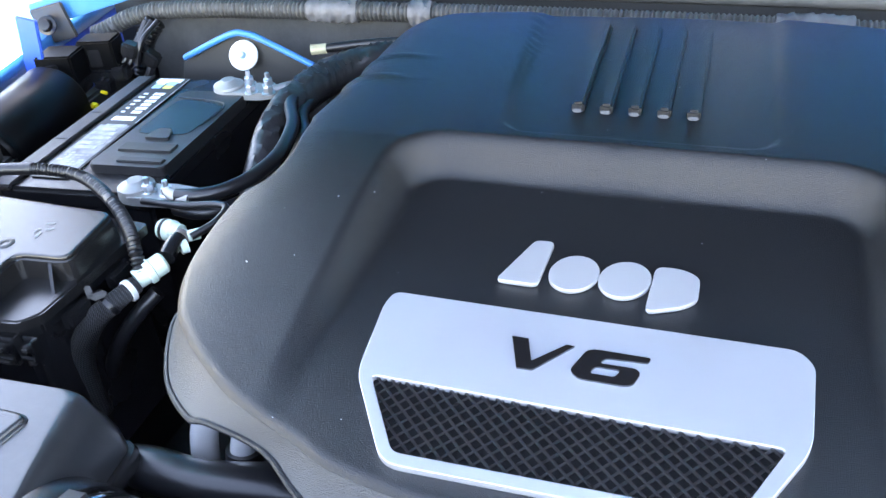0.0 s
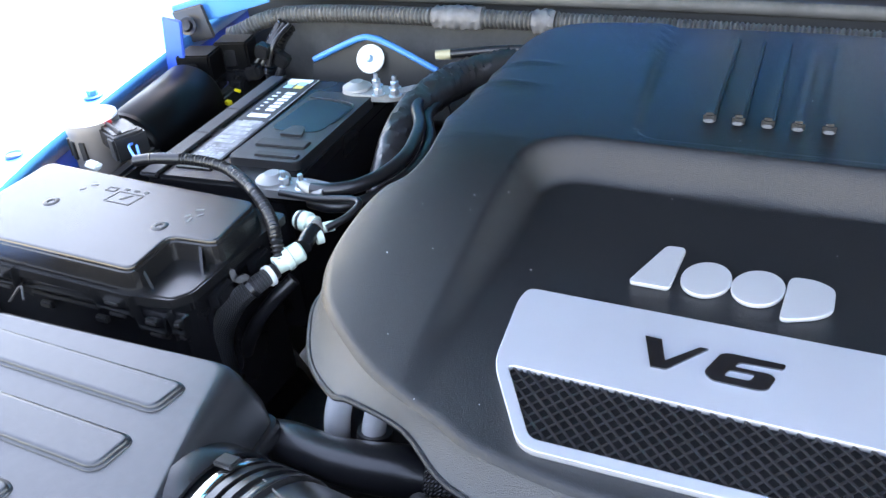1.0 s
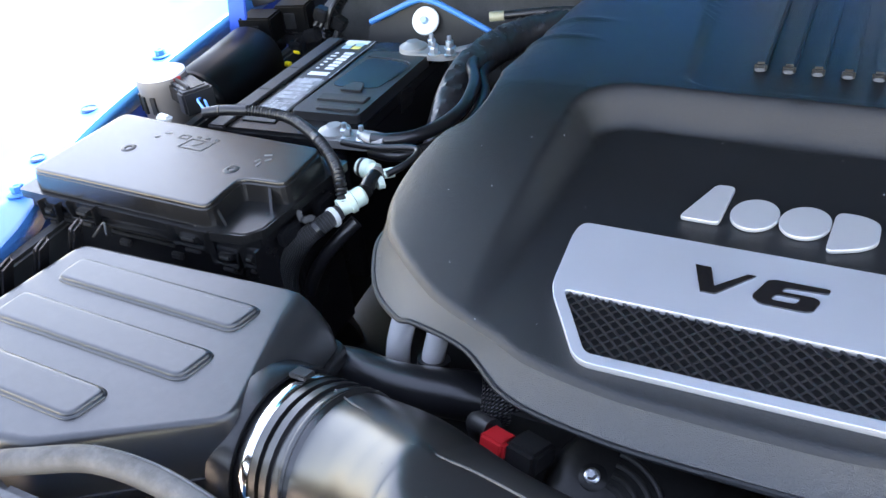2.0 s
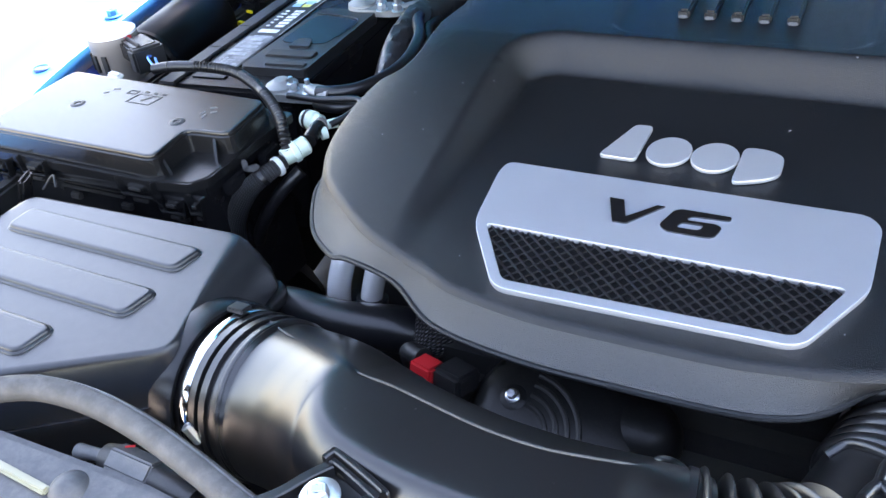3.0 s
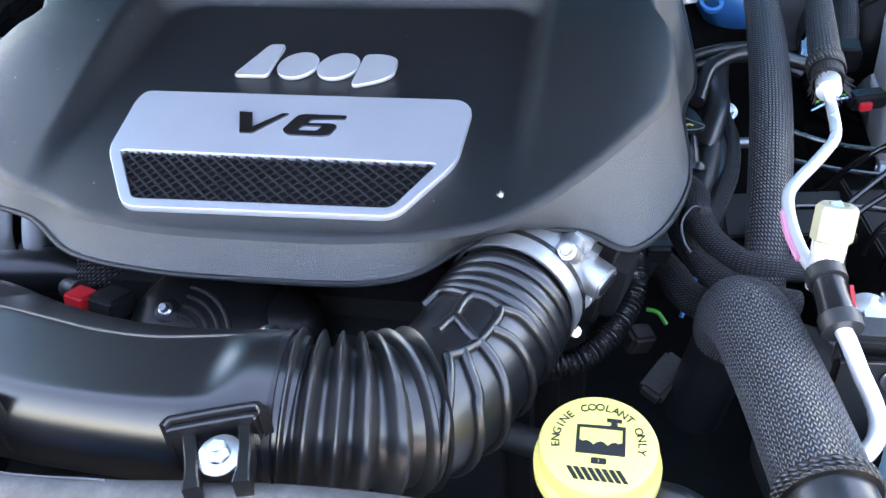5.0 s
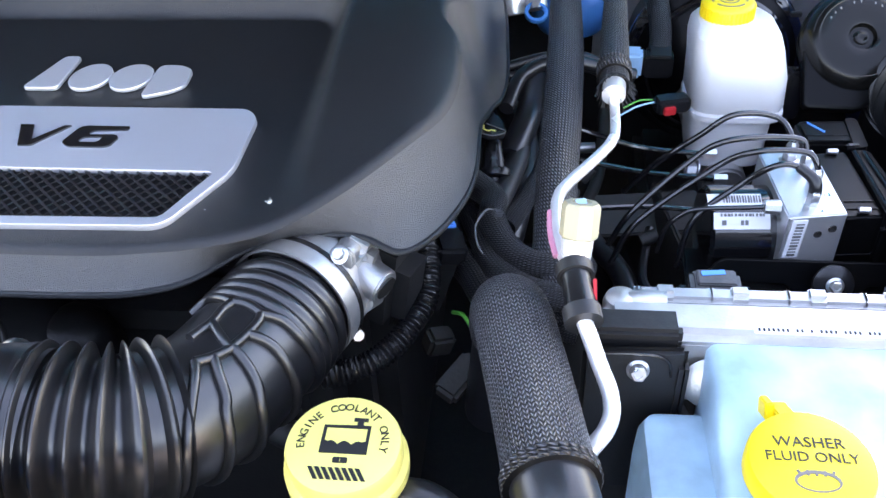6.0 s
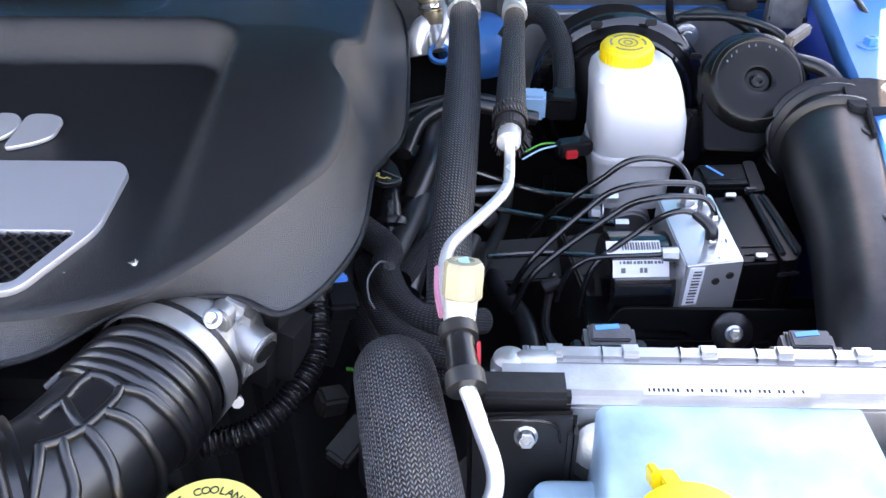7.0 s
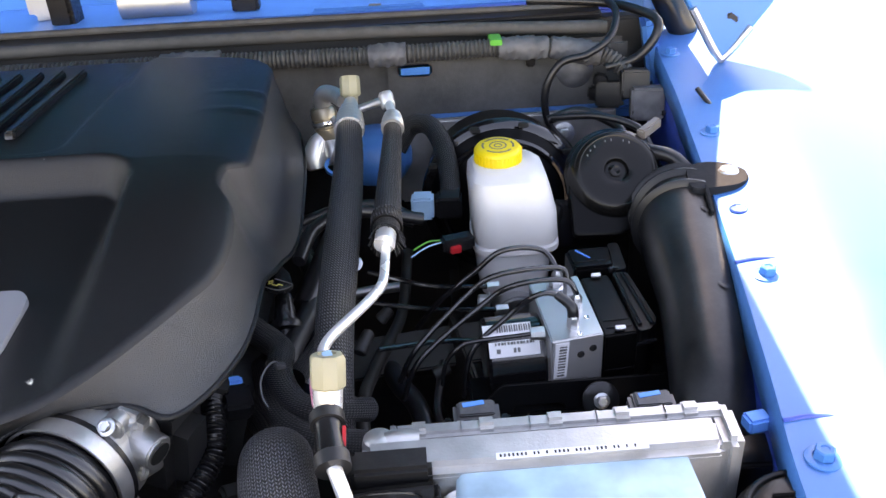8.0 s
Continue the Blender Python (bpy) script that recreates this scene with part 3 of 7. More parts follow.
# harness conduit along the firewall
har = thing("wiring_harness", "black corrugated harness conduit with cloth tape along the firewall", "harness", (0, 0.64, 1.09))
HL = [(-0.80, 0.60, 1.07), (-0.70, 0.625, 1.10), (-0.45, 0.632, 1.107), (-0.2, 0.636, 1.108), (0.1, 0.638, 1.106), (0.4, 0.636, 1.102), (0.60, 0.632, 1.102), (0.68, 0.622, 1.090), (0.72, 0.60, 1.07)]
part("conduit", tube(HL, 0.0098, 14, 10, (0.0030, 0.0060), step=0.0014), M_CONDUIT_DUSTY_LIT, har)
for a, c in (((-0.47, 0.631, 1.107), (-0.40, 0.633, 1.108)), ((-0.33, 0.634, 1.108), (-0.30, 0.635, 1.108)), ((0.10, 0.638, 1.106), (0.18, 0.638, 1.105)), ((0.375, 0.636, 1.102), (0.425, 0.636, 1.102)), ((0.55, 0.633, 1.102), (0.615, 0.631, 1.100)), ((0.62, 0.630, 1.100), (0.685, 0.620, 1.088))):
    part("tape_wrap", wrapped([a, ((a[0] + c[0]) / 2, (a[1] + c[1]) / 2, (a[2] + c[2]) / 2), c], [0.0140, 0.0160, 0.0145], 0.0040, int(abs(a[0]) * 1000)), M_TAPE, har, "crinkled dark cloth tape")
part("tape_tag", box((0.016, 0.03, 0.008), (0.545, 0.632, 1.114), (0, 0, 0), 0.001), M_GREEN, har, "bright green tape tag")
part("retainer", box((0.045, 0.006, 0.016), (0.436, 0.634, 1.078), (0, 0, 0), 0.003), M_BLUE, har, "bright blue clip patch")
part("clip", box((0.012, 0.01, 0.018), (0.593, 0.634, 1.083), (0, 0, 0), 0.002), M_PLASTIC, har)

# ---- engine cover ----
ENG = thing("engine_cover", "black grained plastic engine cover with silver plate", "engine cover", (0, 0.2, 1.0))
EDGE_R = [
    (0.0, -.075, 0.0, -.092, 1.066), (.06, -.074, .062, -.0905, 1.066), (.095, -.070, .095, -.085, 1.066), (.119, -.066, .119, -.070, 1.065),
    (.154, -.055, .150, -.0355, 1.066), (.1815, -.038, .190, -.0215, 1.066), (.206, -.014, .219, -.0215, 1.065), (.2275, .0115, .246, -.0305, 1.060),
    (.2495, .042, .268, -.008, 1.06), (.266, .070, .284, .035, 1.06), (.2735, .10, .2885, .075, 1.059), (.2745, .133, .287, .13, 1.055),
    (.2705, .158, .287, .160, 1.05), (.2595, .179, .290, .19, 1.04), (.2600, .205, .294, .215, 1.035), (.2755, .226, .300, .24, 1.03),
    (.2765, .27, .304, .28, 1.03), (.2745, .35, .301, .36, 1.03), (.270, .42, .297, .43, 1.03), (.266, .49, .288, .51, 1.035), (.261, .53, .276, .555, 1.04), (.247, .552, .256, .572, 1.05),
    (.203, .572, .208, .594, 1.07), (.11, .597, .112, .615, 1.085), (.03, .607, .03, .626, 1.085)]
EDGE_L = [
    (-.05, .604, -.05, .622, 1.085), (-.15, .594, -.155, .612, 1.085), (-.25, .572, -.258, .585, 1.08), (-.300, .545, -.308, .552, 1.07),
    (-.312, .505, -.318, .508, 1.06), (-.306, .455, -.312, .455, 1.06), (-.301, .40, -.307, .40, 1.06), (-.297, .355, -.303, .355, 1.06),
    (-.291, .322, -.297, .322, 1.06), (-.2945, .288, -.302, .288, 1.06), (-.2785, .252, -.288, .252, 1.06), (-.2645, .195, -.276, .196, 1.06),
    (-.2675, .156, -.281, .157, 1.062), (-.2836, .137, -.296, .139, 1.062), (-.290, .105, -.304, .107, 1.064), (-.2885, .062, -.305, .064, 1.066),
    (-.2735, .0270, -.292, .031, 1.068), (-.2535, .006, -.2655, -.0097, 1.068), (-.2285, -.0135, -.231, -.0376, 1.072), (-.198, -.0325, -.2135, -.0405, 1.074),
    (-.150, -.051, -.170, -.0500, 1.071), (-.117, -.065, -.126, -.0780, 1.066), (-.06, -.074, -.062, -.0905, 1.066)]


def floor_z(y):
    return 1.096 + 0.1 * y


def round_box(x, y, x0, x1, y0, y1, r):
    """Signed distance to a rounded rectangle (inside is minus)."""
    dx = abs(x - (x0 + x1) / 2) - (x1 - x0) / 2 + r
    dy = abs(y - (y0 + y1) / 2) - (y1 - y0) / 2 + r
    return math.hypot(max(dx, 0), max(dy, 0)) + min(max(dx, dy), 0) - r


def deck_z(x, y):
    """Height of the cover's skin: a deck that rises to the rear, a sunk panel in it and a shallow pad behind."""
    fz = floor_z(y)
    lift = 0.031 * smoothstep(-0.07, 0.21, y)
    top = fz + lift
    if y > 0.22:
        top = 1.149 - 0.02 * ((y - 0.22) / 0.38) ** 2
    d = max(0.0, abs(x + 0.01) - 0.165) / 0.125
    side = 0.0175 if x > 0 else 0.0115 + 0.02 * (smoothstep(0.08, 0.28, y) - 0.7 * smoothstep(0.36, 0.55, y))
    top -= side * d ** 5
    sd = round_box(x, y, -0.186 + 0.1 * max(0, -y), 0.186, -0.5, 0.238, 0.05)
    m = smoothstep(0.001, 0.026, -sd)
    z = top + (min(top, fz) - top) * m
    pad = round_box(x, y, -0.108 - 0.13 * max(0.0, y - 0.25), 0.107, 0.244, 0.75, 0.026)
    z -= 0.0050 * smoothstep(0.0, 0.010, -pad)
    for yl in (0.345, 0.405):
        z += 0.003 * math.exp(-((y - yl - 0.15 * (abs(x) - 0.25)) / 0.006) ** 2) * smoothstep(0.19, 0.28, abs(x))
    return z


ring = smooth_line(EDGE_R + EDGE_L, 10, closed=True)
NS = len(ring)
CX, CY = -0.01, 0.24
b = bmesh.new()
levels = []
NR = 80
for k in range(1, NR + 1):
    t = k / NR
    t = 1 - (1 - t) ** 1.15
    row = []
    for q in ring:
        x, y = CX + t * (q[0] - CX), CY + t * (q[1] - CY)
        fall = 0.0040 * smoothstep(0.985, 1.0, t) ** 2
        row.append(b.verts.new((x, y, deck_z(x, y) - fall)))
    levels.append(row)
for f, g in ((0.10, 0.16), (0.3, 0.36), (0.6, 0.66), (0.9, 0.93), (1.0, 1.0), (1.01, 1.03), (0.96, 1.04), (0.86, 0.95)):
    row = []
    for q in ring:
        z0 = deck_z(q[0], q[1]) - 0.0040
        bulge = -0.04 * math.sin(math.pi * min(1, f)) if f < 1 else 0
        row.append(b.verts.new((q[0] + (q[2] - q[0]) * (f + bulge), q[1] + (q[3] - q[1]) * (f + bulge), z0 + (q[4] - z0) * g)))
    levels.append(row)
mid = b.verts.new((CX, CY, deck_z(CX, CY)))
for i in range(NS):
    j = (i + 1) % NS
    b.faces.new((mid, levels[0][i], levels[0][j]))
    for a, c in zip(levels[:NR], levels[1:NR]):
        b.faces.new((a[i], c[i], c[j], a[j]))
edge = [[v.co.copy() for v in row] for row in levels[NR - 1:]]
for row in levels[NR:]:
    for v in row:
        b.verts.remove(v)
shell = part("shell", b, M_COVER, ENG, "black grained plastic shell with sunk panel", sharp=60)
b = bmesh.new()
rows = [[b.verts.new(c) for c in row] for row in edge]
for a, c in zip(rows, rows[1:]):
    for i in range(NS):
        j = (i + 1) % NS
        b.faces.new((a[i], c[i], c[j], a[j]))
part("skirt", b, M_SKIRT, ENG, "flared grained lip of the cover, dusty and lightened for caught sky", sharp=60)
part("rim_bead", tube([(q[2], q[3], q[4]) for q in ring[::2]] + [(ring[0][2], ring[0][3], ring[0][4])], .0022, 8, 1, smooth=False), M_COVER, ENG, "rounded lower rim")

TILT_M = lambda x, y, dz=0.0: Matrix.Translation((x, y, floor_z(y) + dz)) @ pose(0, 0, 0, math.degrees(math.atan(0.1)), 0, 0)
M0 = TILT_M(0, 0)
# silver plate with the window for the mesh
outer = rounded([(-.130, .0735), (.122, .0735), (.131, .063), (.1295, .003), (.099, -.0545), (-.088, -.0590), (-.1265, .0), (-.1325, .060)], 0.011)
inner = rounded([(-.1185, .0005), (.1185, .0005), (.0955, -.0475), (-.085, -.0515)], 0.006)
plate = part("plate", drawn([outer, inner], 0.005, M0 @ pose(0, 0, 0.0025), 0.0004), M_PLATE, ENG, "satin silver trapezoid plate")
# expanded mesh: two families of slanted strips clipped to the window


def clip_line(p, d, poly):
    lo, hi = -9.0, 9.0
    k = len(poly)
    for i in range(k):
        a, c = poly[i], poly[(i + 1) % k]
        n = (-(c[1] - a[1]), c[0] - a[0])
        s = (p[0] - a[0]) * n[0] + (p[1] - a[1]) * n[1]
        v = d[0] * n[0] + d[1] * n[1]
        if abs(v) < 1e-12:
            if s < 0:
                return None
            continue
        t = -s / v
        if v > 0:
            lo = max(lo, t)
        else:
            hi = min(hi, t)
    return (lo, hi) if hi - lo > 0.002 else None


b = bmesh.new()
win = [(-.085, -.0515), (.0955, -.0475), (.1185, .0005), (-.1185, .0005)]
CELL_U, CELL_V = Vector((.0052, -.0045)), Vector((.0040, .0046))
for d, step, lift in ((CELL_U, CELL_V, .0004), (CELL_V, CELL_U, -.0004)):
    for i in range(-60, 61):
        p = Vector((-.1059, -.0025)) + step * (i + 0.5)
        hit = clip_line(p, d.normalized(), win)
        if hit:
            lo, hi = hit
            c = Vector(p) + d.normalized() * ((lo + hi) / 2)
            box((hi - lo, 0.0019, 0.0020), (c.x, c.y, 0.0022 + lift), (0, 0, math.degrees(math.atan2(d.y, d.x))), 0.0004, b)
bmesh.ops.transform(b, matrix=M0, verts=b.verts)
part("mesh_grille", b, M_MESH, plate, "black expanded metal mesh")
# black sheet over the shell floor paints the depth shade of the mesh
part("mesh_shade_sheet", drawn([win], .0008, M0 @ pose(0, 0, .0006)), M_LINING_SHADE, plate, "black sheet for the shade behind the mesh")
# number on the plate, set in black
vee = [(-.0426, .0489), (-.0322, .0487), (-.0262, .0310), (-.0086, .0484), (-.0034, .0483), (-.0235, .0247), (-.0250, .0240), (-.0336, .0238)]
six = rounded([(.0417, .0482), (.0408, .0437), (.0160, .0425), (.0132, .0378), (.0340, .0380), (.0375, .0350), (.0345, .0250), (.0290, .0232), (.0030, .0233), (-.0028, .0285), (.0040, .0465), (.0090, .0484)], .003, 4)
eye6 = rounded([(.0112, .0346), (.0260, .0348), (.0236, .0288), (.0088, .0288)], .0022, 4)
b = drawn([vee], .0012, M0 @ pose(0, 0, .0056))
drawn([six, eye6], .0012, M0 @ pose(0, 0, .0056), bm=b)
part("numeral", b, M_GLOSS, plate, "glossy black slanted V6")
# emblem above the plate, as plain shapes
emb = [
    [rounded([(-.0507, .1462), (-.0380, .1466), (-.0400, .1012), (-.0672, .1012)], 0.004)],
    [ellipse(-.0181, .1175, .0158, .0176, slant=0.08)],
    [ellipse(.0155, .1175, .0162, .0176, slant=0.08)],
    [rounded([(.0340, .1340), (.0500, .1344), (.0618, .1285), (.0622, .1065), (.0535, .0985), (.0325, .0900)], 0.006)],
]
for i, loops in enumerate(emb):
    part("emblem_shape", drawn(loops, 0.0034, M0 @ pose(0, 0, 0.0022), 0.0007), M_EMBLEM, ENG, "raised silver emblem shape")
# five slanted ribs, a pale chip painting the highlight on each front end
for i in range(5):
    x0, x1 = -0.0525 + 0.0231 * i, -0.067 + 0.0255 * i
    ang = math.degrees(math.atan2(-(x1 - x0), 0.232))
    zc = deck_z(0, 0.30) + 0.003
    b = box((0.0105, 0.236, 0.010), ((x0 + x1) / 2, 0.416, (deck_z(0, 0.30) + deck_z(0, 0.53)) / 2 + 0.0036), (math.degrees(math.atan2(deck_z(0, 0.53) - deck_z(0, 0.30), 0.232)), 0, ang), 0.0022)
    rib = part("rib", b, M_COVER, ENG)
    part("rib_tip", box((0.0080, 0.0022, 0.0030), (x0, 0.2965, zc - 0.0002), (-30, 0, ang), 0.0008), M_PANEL, rib, "pale chip for the highlight on a rib end")
# pale specks of grit lying on the cover
b = bmesh.new()
rng = random.Random(11)
for k in range(46):
    x, y = rng.uniform(-.24, .24), rng.uniform(-.05, .52)
    r = rng.uniform(.0002, .0005)
    box((r * rng.uniform(1, 2.5), r, r * .6), (x, y, deck_z(x, y) + .0002), (0, 0, rng.uniform(0, 180)), 0, b)
tagged(part("grit", b, M_LABEL, ENG, "tiny pale specks of grit"), kind="stuff")
# small feather caught on the cover
b = bmesh.new()
for k in range(9):
    a = k * 0.7 + 0.3
    r = 0.0016 + 0.003 * ((k * 37) % 5) / 5
    tube([(0.164, -0.032, 1.0985), (0.164 + r * math.cos(a), -0.032 + r * math.sin(a), 1.100)], [0.00025, 0.0001], 5, 3, bm=b)
tagged(part("lint", b, M_WHITE, ENG, "tiny white tuft of lint"), kind="")

# ---- engine under the cover ----
eng = thing("engine_block", "dark dirty engine block under the cover", "engine", (0, 0.2, 0.6))
part("block", box((0.44, 0.55, 0.36), (0.0, 0.30, 0.80), (0, 0, 0), 0.02), M_DARK, eng)
part("front_case", box((0.36, 0.08, 0.30), (0.0, 0.0, 0.84), (0, 0, 0), 0.02), M_DARK, eng)
part("head", box((0.16, 0.46, 0.10), (-0.19, 0.27, 0.98), (0, -18, 0), 0.02), M_DARK, eng)
part("head", box((0.16, 0.46, 0.10), (0.19, 0.27, 0.98), (0, 18, 0), 0.02), M_DARK, eng)
for x in (-0.15, 0.12):
    part("rail", tube([(x, -0.02, 0.93), (x + 0.02, -0.05, 0.90), (x + 0.1, -0.06, 0.88)], 0.012, 10), M_DARK, eng)
TAGS = [(.2700, .2330), (.2847, .2240), (.3020, .1960), (.3075, .1740), (.3030, .1675), (.2930, .1660), (.2792, .1746)]
tag = part("dipstick_tag", prism(rounded(TAGS, .003), 1.0300, 1.0335, .001, m=Matrix.Identity(4)), M_PLASTIC, eng, "black leaf-shaped tag with yellow print")
part("tag_edge", tube([(.2792, .1760, 1.0340), (.2930, .1672, 1.0340), (.3025, .1690, 1.0340), (.3070, .1745, 1.0340), (.3000, .1800, 1.0340), (.2900, .1870, 1.0340)], .0005, 6), M_GREY_PRINT, tag)
for x, y, w, h, a in ((.2862, .1835, .0040, .0010, 10), (.2850, .1815, .0010, .0040, 10), (.2876, .1815, .0010, .0040, 10), (.2862, .1795, .0040, .0010, 10), (.2900, .1765, .0045, .0010, -30), (.2935, .1760, .0035, .0010, 40), (.2965, .1755, .0035, .0010, -35)):
    part("cap_mark", box((w, h, .0006), (x, y, 1.0338), (0, 0, a)), M_YELLOW_PALE, tag)

# alternator
alt = thing("alternator", "black finned alternator housing with zinc bolt", "alternator", (-0.05, -0.05, 0.98))
A0 = frame_at((-0.056, -0.048, 0.955), (0.05, -0.42, 0.9))
part("housing", lathe([(0, 0.046), (0.040, 0.045), (0.054, 0.040), (0.062, 0.030), (0.064, 0.015), (0.064, -0.06), (0, -0.06)], A0, 48), M_ALT, alt)
for rr in (.020, .0275, .035, .0425):
    a0, a1 = -25 + 300 * (rr - .02), 78
    arc = [radians(a0 + (a1 - a0) * k / 12) for k in range(13)]
    part("vent_slot", tube([tuple(A0 @ Vector((-.022 + rr * math.cos(a), -.012 + rr * math.sin(a), .0452 - 2.2 * max(0, math.hypot(-.022 + rr * math.cos(a), -.012 + rr * math.sin(a)) - .034) ** 1.35))) for a in arc], .0022, 8, 1), M_INK, alt, "dark curved vent slot")
part("pulley_dome", lathe([(0, .030), (.010, .0285), (.019, .024), (.026, .016), (.030, .005), (.031, -.02), (0, -.02)], frame_at((-.002, -.040, .972), (.15, -.35, .9)), 40), M_ALT, alt, "smooth black dome")
part("lug", lathe([(0, .007), (.008, .007), (.011, .005), (.012, -.02), (0, -.02)], frame_at((-.083, -.058, .995), (0, -.42, .9)), 28), M_ALT, alt)
part("bolt", hex_bolt((-.083, -.061, 1.002), (0, -0.42, 0.9), 0.0034, 0.0052, 0.006), M_ZINC, alt, "zinc bolt")
plug = part("connector", box((0.026, 0.026, 0.018), (-0.129, -0.055, .998), (-15, 0, -15), 0.003), M_PLASTIC_DULL, alt, "dark grey connector")
part("lock_tab", box((0.020, 0.018, 0.014), (-0.151, -0.057, 1.001), (-15, 0, -15), 0.002), M_RED, plug, "red locking tab")
part("lead", tube([(-0.160, -0.045, .998), (-0.178, -0.035, .990), (-0.192, -0.010, 0.95)], 0.008, 12), M_PLASTIC_DULL, plug)
part("terminal", box((0.016, 0.010, 0.006), (-0.046, -0.026, .999), (-20, 0, -12), 0.001), M_TAN, alt)
alt.location += Vector((.012, -.015, .015))

# coolant pipes and hose beside the cover
pipes = thing("coolant_pipes", "two bright aluminium coolant pipes in a rubber hose", "pipes", (-0.22, 0.0, 0.95))
part("pipe", tube([(-0.268, 0.004, 0.975), (-0.264, 0.010, 1.01), (-0.256, 0.03, 1.035), (-0.235, 0.10, 1.04)], 0.0105, 16), M_PIPE, pipes)
part("pipe", tube([(-0.236, 0.004, 0.97), (-0.233, 0.010, 1.005), (-0.226, 0.03, 1.032), (-0.21, 0.10, 1.04)], 0.0095, 16), M_PIPE, pipes)
part("hose", tube([(-0.315, -0.030, 1.000), (-0.285, -0.030, 1.002), (-0.25, -0.031, 1.000), (-0.222, -0.027, .997), (-0.196, -0.020, .995), (-0.17, -0.008, .985)], [0.014, 0.016, 0.0165, 0.0185, 0.0195, 0.0195], 20), M_RUBBER, pipes, "shiny black rubber hose")
part("braid", tube([(-0.185, -0.014, 0.992), (-0.165, -0.002, 0.985), (-0.15, 0.02, 0.975)], 0.021, 18), M_BRAID, pipes)
part("collar", tube([(-0.234, 0.006, 0.988), (-0.2335, 0.008, 0.997)], 0.0135, 18), M_PLASTIC_DULL, pipes)

# ---- air intake ----
air = thing("air_filter_box", "black air filter box lid with three raised ribs", "air filter box", (-0.42, -0.14, 0.85))
top = rounded([(-.553, -.040), (-.315, -.032), (-.281, -.163), (-.392, -.232), (-.56, -.26)], .012, 5)
low = rounded([(-.575, -.024), (-.271, -.026), (-.2735, -.169), (-.386, -.250), (-.582, -.28)], .014, 5)
part("lid", blended(top, low, [(-.34, 1.0692), (-.26, 1.0692), (-.12, 1.0688), (0, 1.0674), (.10, 1.0640), (.30, 1.0530), (.46, 1.040), (.52, 1.024), (.44, 1.024)]), M_AIRBOX, air, "satin black lid with chamfered corner")
part("lid_rim", blended(top, low, [(.40, 1.026), (.62, 1.025), (.68, 1.022), (.68, 1.014), (.40, 1.013)]), M_PLASTIC, air)
part("body", blended(top, low, [(.30, 1.016), (.44, 1.015), (.36, .80), (.2, .80)]), M_PLASTIC, air)
for x0, x1, y0, y1 in ((-.527, -.335, -.0915, -.063), (-.535, -.334, -.148, -.117), (-.54, -.377, -.206, -.176)):
    ro = rounded([(x0, y0 + 0.002), (x1 - 0.004, y0), (x1, y1 - 0.003), (x1 - 0.006, y1), (x0, y1 + 0.002)], 0.008, 5)
    part("raised_rib", stacked(ro, [(-.0022, 1.0732), (-.0008, 1.0729), (0, 1.0722), (.0003, 1.0708), (.0016, 1.0704), (.0022, 1.0697), (.0024, 1.0675)]), M_AIRBOX, air)
for k in range(3):
    part("latch", box((0.006, 0.024, 0.05), (-0.580 - .004 * k, -0.03 - 0.035 * k, 1.055), (0, 20, 25), 0.0028), M_PLASTIC, air)
part("wire_clip", tube([(-.565, -.02, 1.06), (-.555, -.012, 1.072), (-.545, -.02, 1.066)], 0.0012, 8), M_PLASTIC_DULL, air)

duct = thing("intake_duct", "black blow-moulded air intake duct with bellows hose", "intake duct", (0, -0.17, 0.95))
D = [(-.278, -.128, 1.008), (-.255, -.130, 1.010), (-.23, -.134, 1.012), (-.205, -.138, 1.016), (-.175, -.147, 1.026), (-.148, -.159, 1.0385), (-.125, -.170, 1.050), (-.105, -.178, 1.0575), (-.06, -.186, 1.0610), (.0, -.189, 1.0615), (.04, -.187, 1.060), (.069, -.1838, 1.0530)]
R = [.056, .056, .057, .057, .056, .0535, .0510, .0490, .0470, .0460, .0447, .0430]
FLAT_TOP = 1.0957


def swept(rows, n=10):
    """Frames along a hose: (centre, sideways, upward, radius), sideways to the left of the way."""
    line = smooth_line(rows, n)
    out = []
    for i, q in enumerate(line):
        t = (Vector(line[min(i + 1, len(line) - 1)][:3]) - Vector(line[max(i - 1, 0)][:3])).normalized()
        side = Vector((0, 0, 1)).cross(t).normalized()
        out.append((Vector(q[:3]), side, t.cross(side), q[3]))
    return out


def loft(frames, shape, seg=48):
    """Skin over the frames; shape(i, angle) gives the sideways and upward offsets."""
    b = bmesh.new()
    rings = []
    for i, (c, side, up, r) in enumerate(frames):
        ring = []
        for k in range(seg):
            u, v = shape(i / (len(frames) - 1), 2 * math.pi * k / seg, r)
            ring.append(b.verts.new(c + side * u + up * v))
        rings.append(ring)
    for a, c in zip(rings, rings[1:]):
        for k in range(seg):
            j = (k + 1) % seg
            b.faces.new((a[k], a[j], c[j], c[k]))
    b.faces.new(rings[0][::-1])
    b.faces.new(rings[-1])
    return b


def duct_shape(s, a, r):
    """A round moulding, a little squarer below the flat top."""
    return r * math.cos(a), r * math.sin(a)


def flattened(z, top):
    """Heights above the flat top pressed down onto it, with a tight roll."""
    over = z - top
    return top + (over - math.sqrt(over * over + 0.0022 ** 2)) / 2


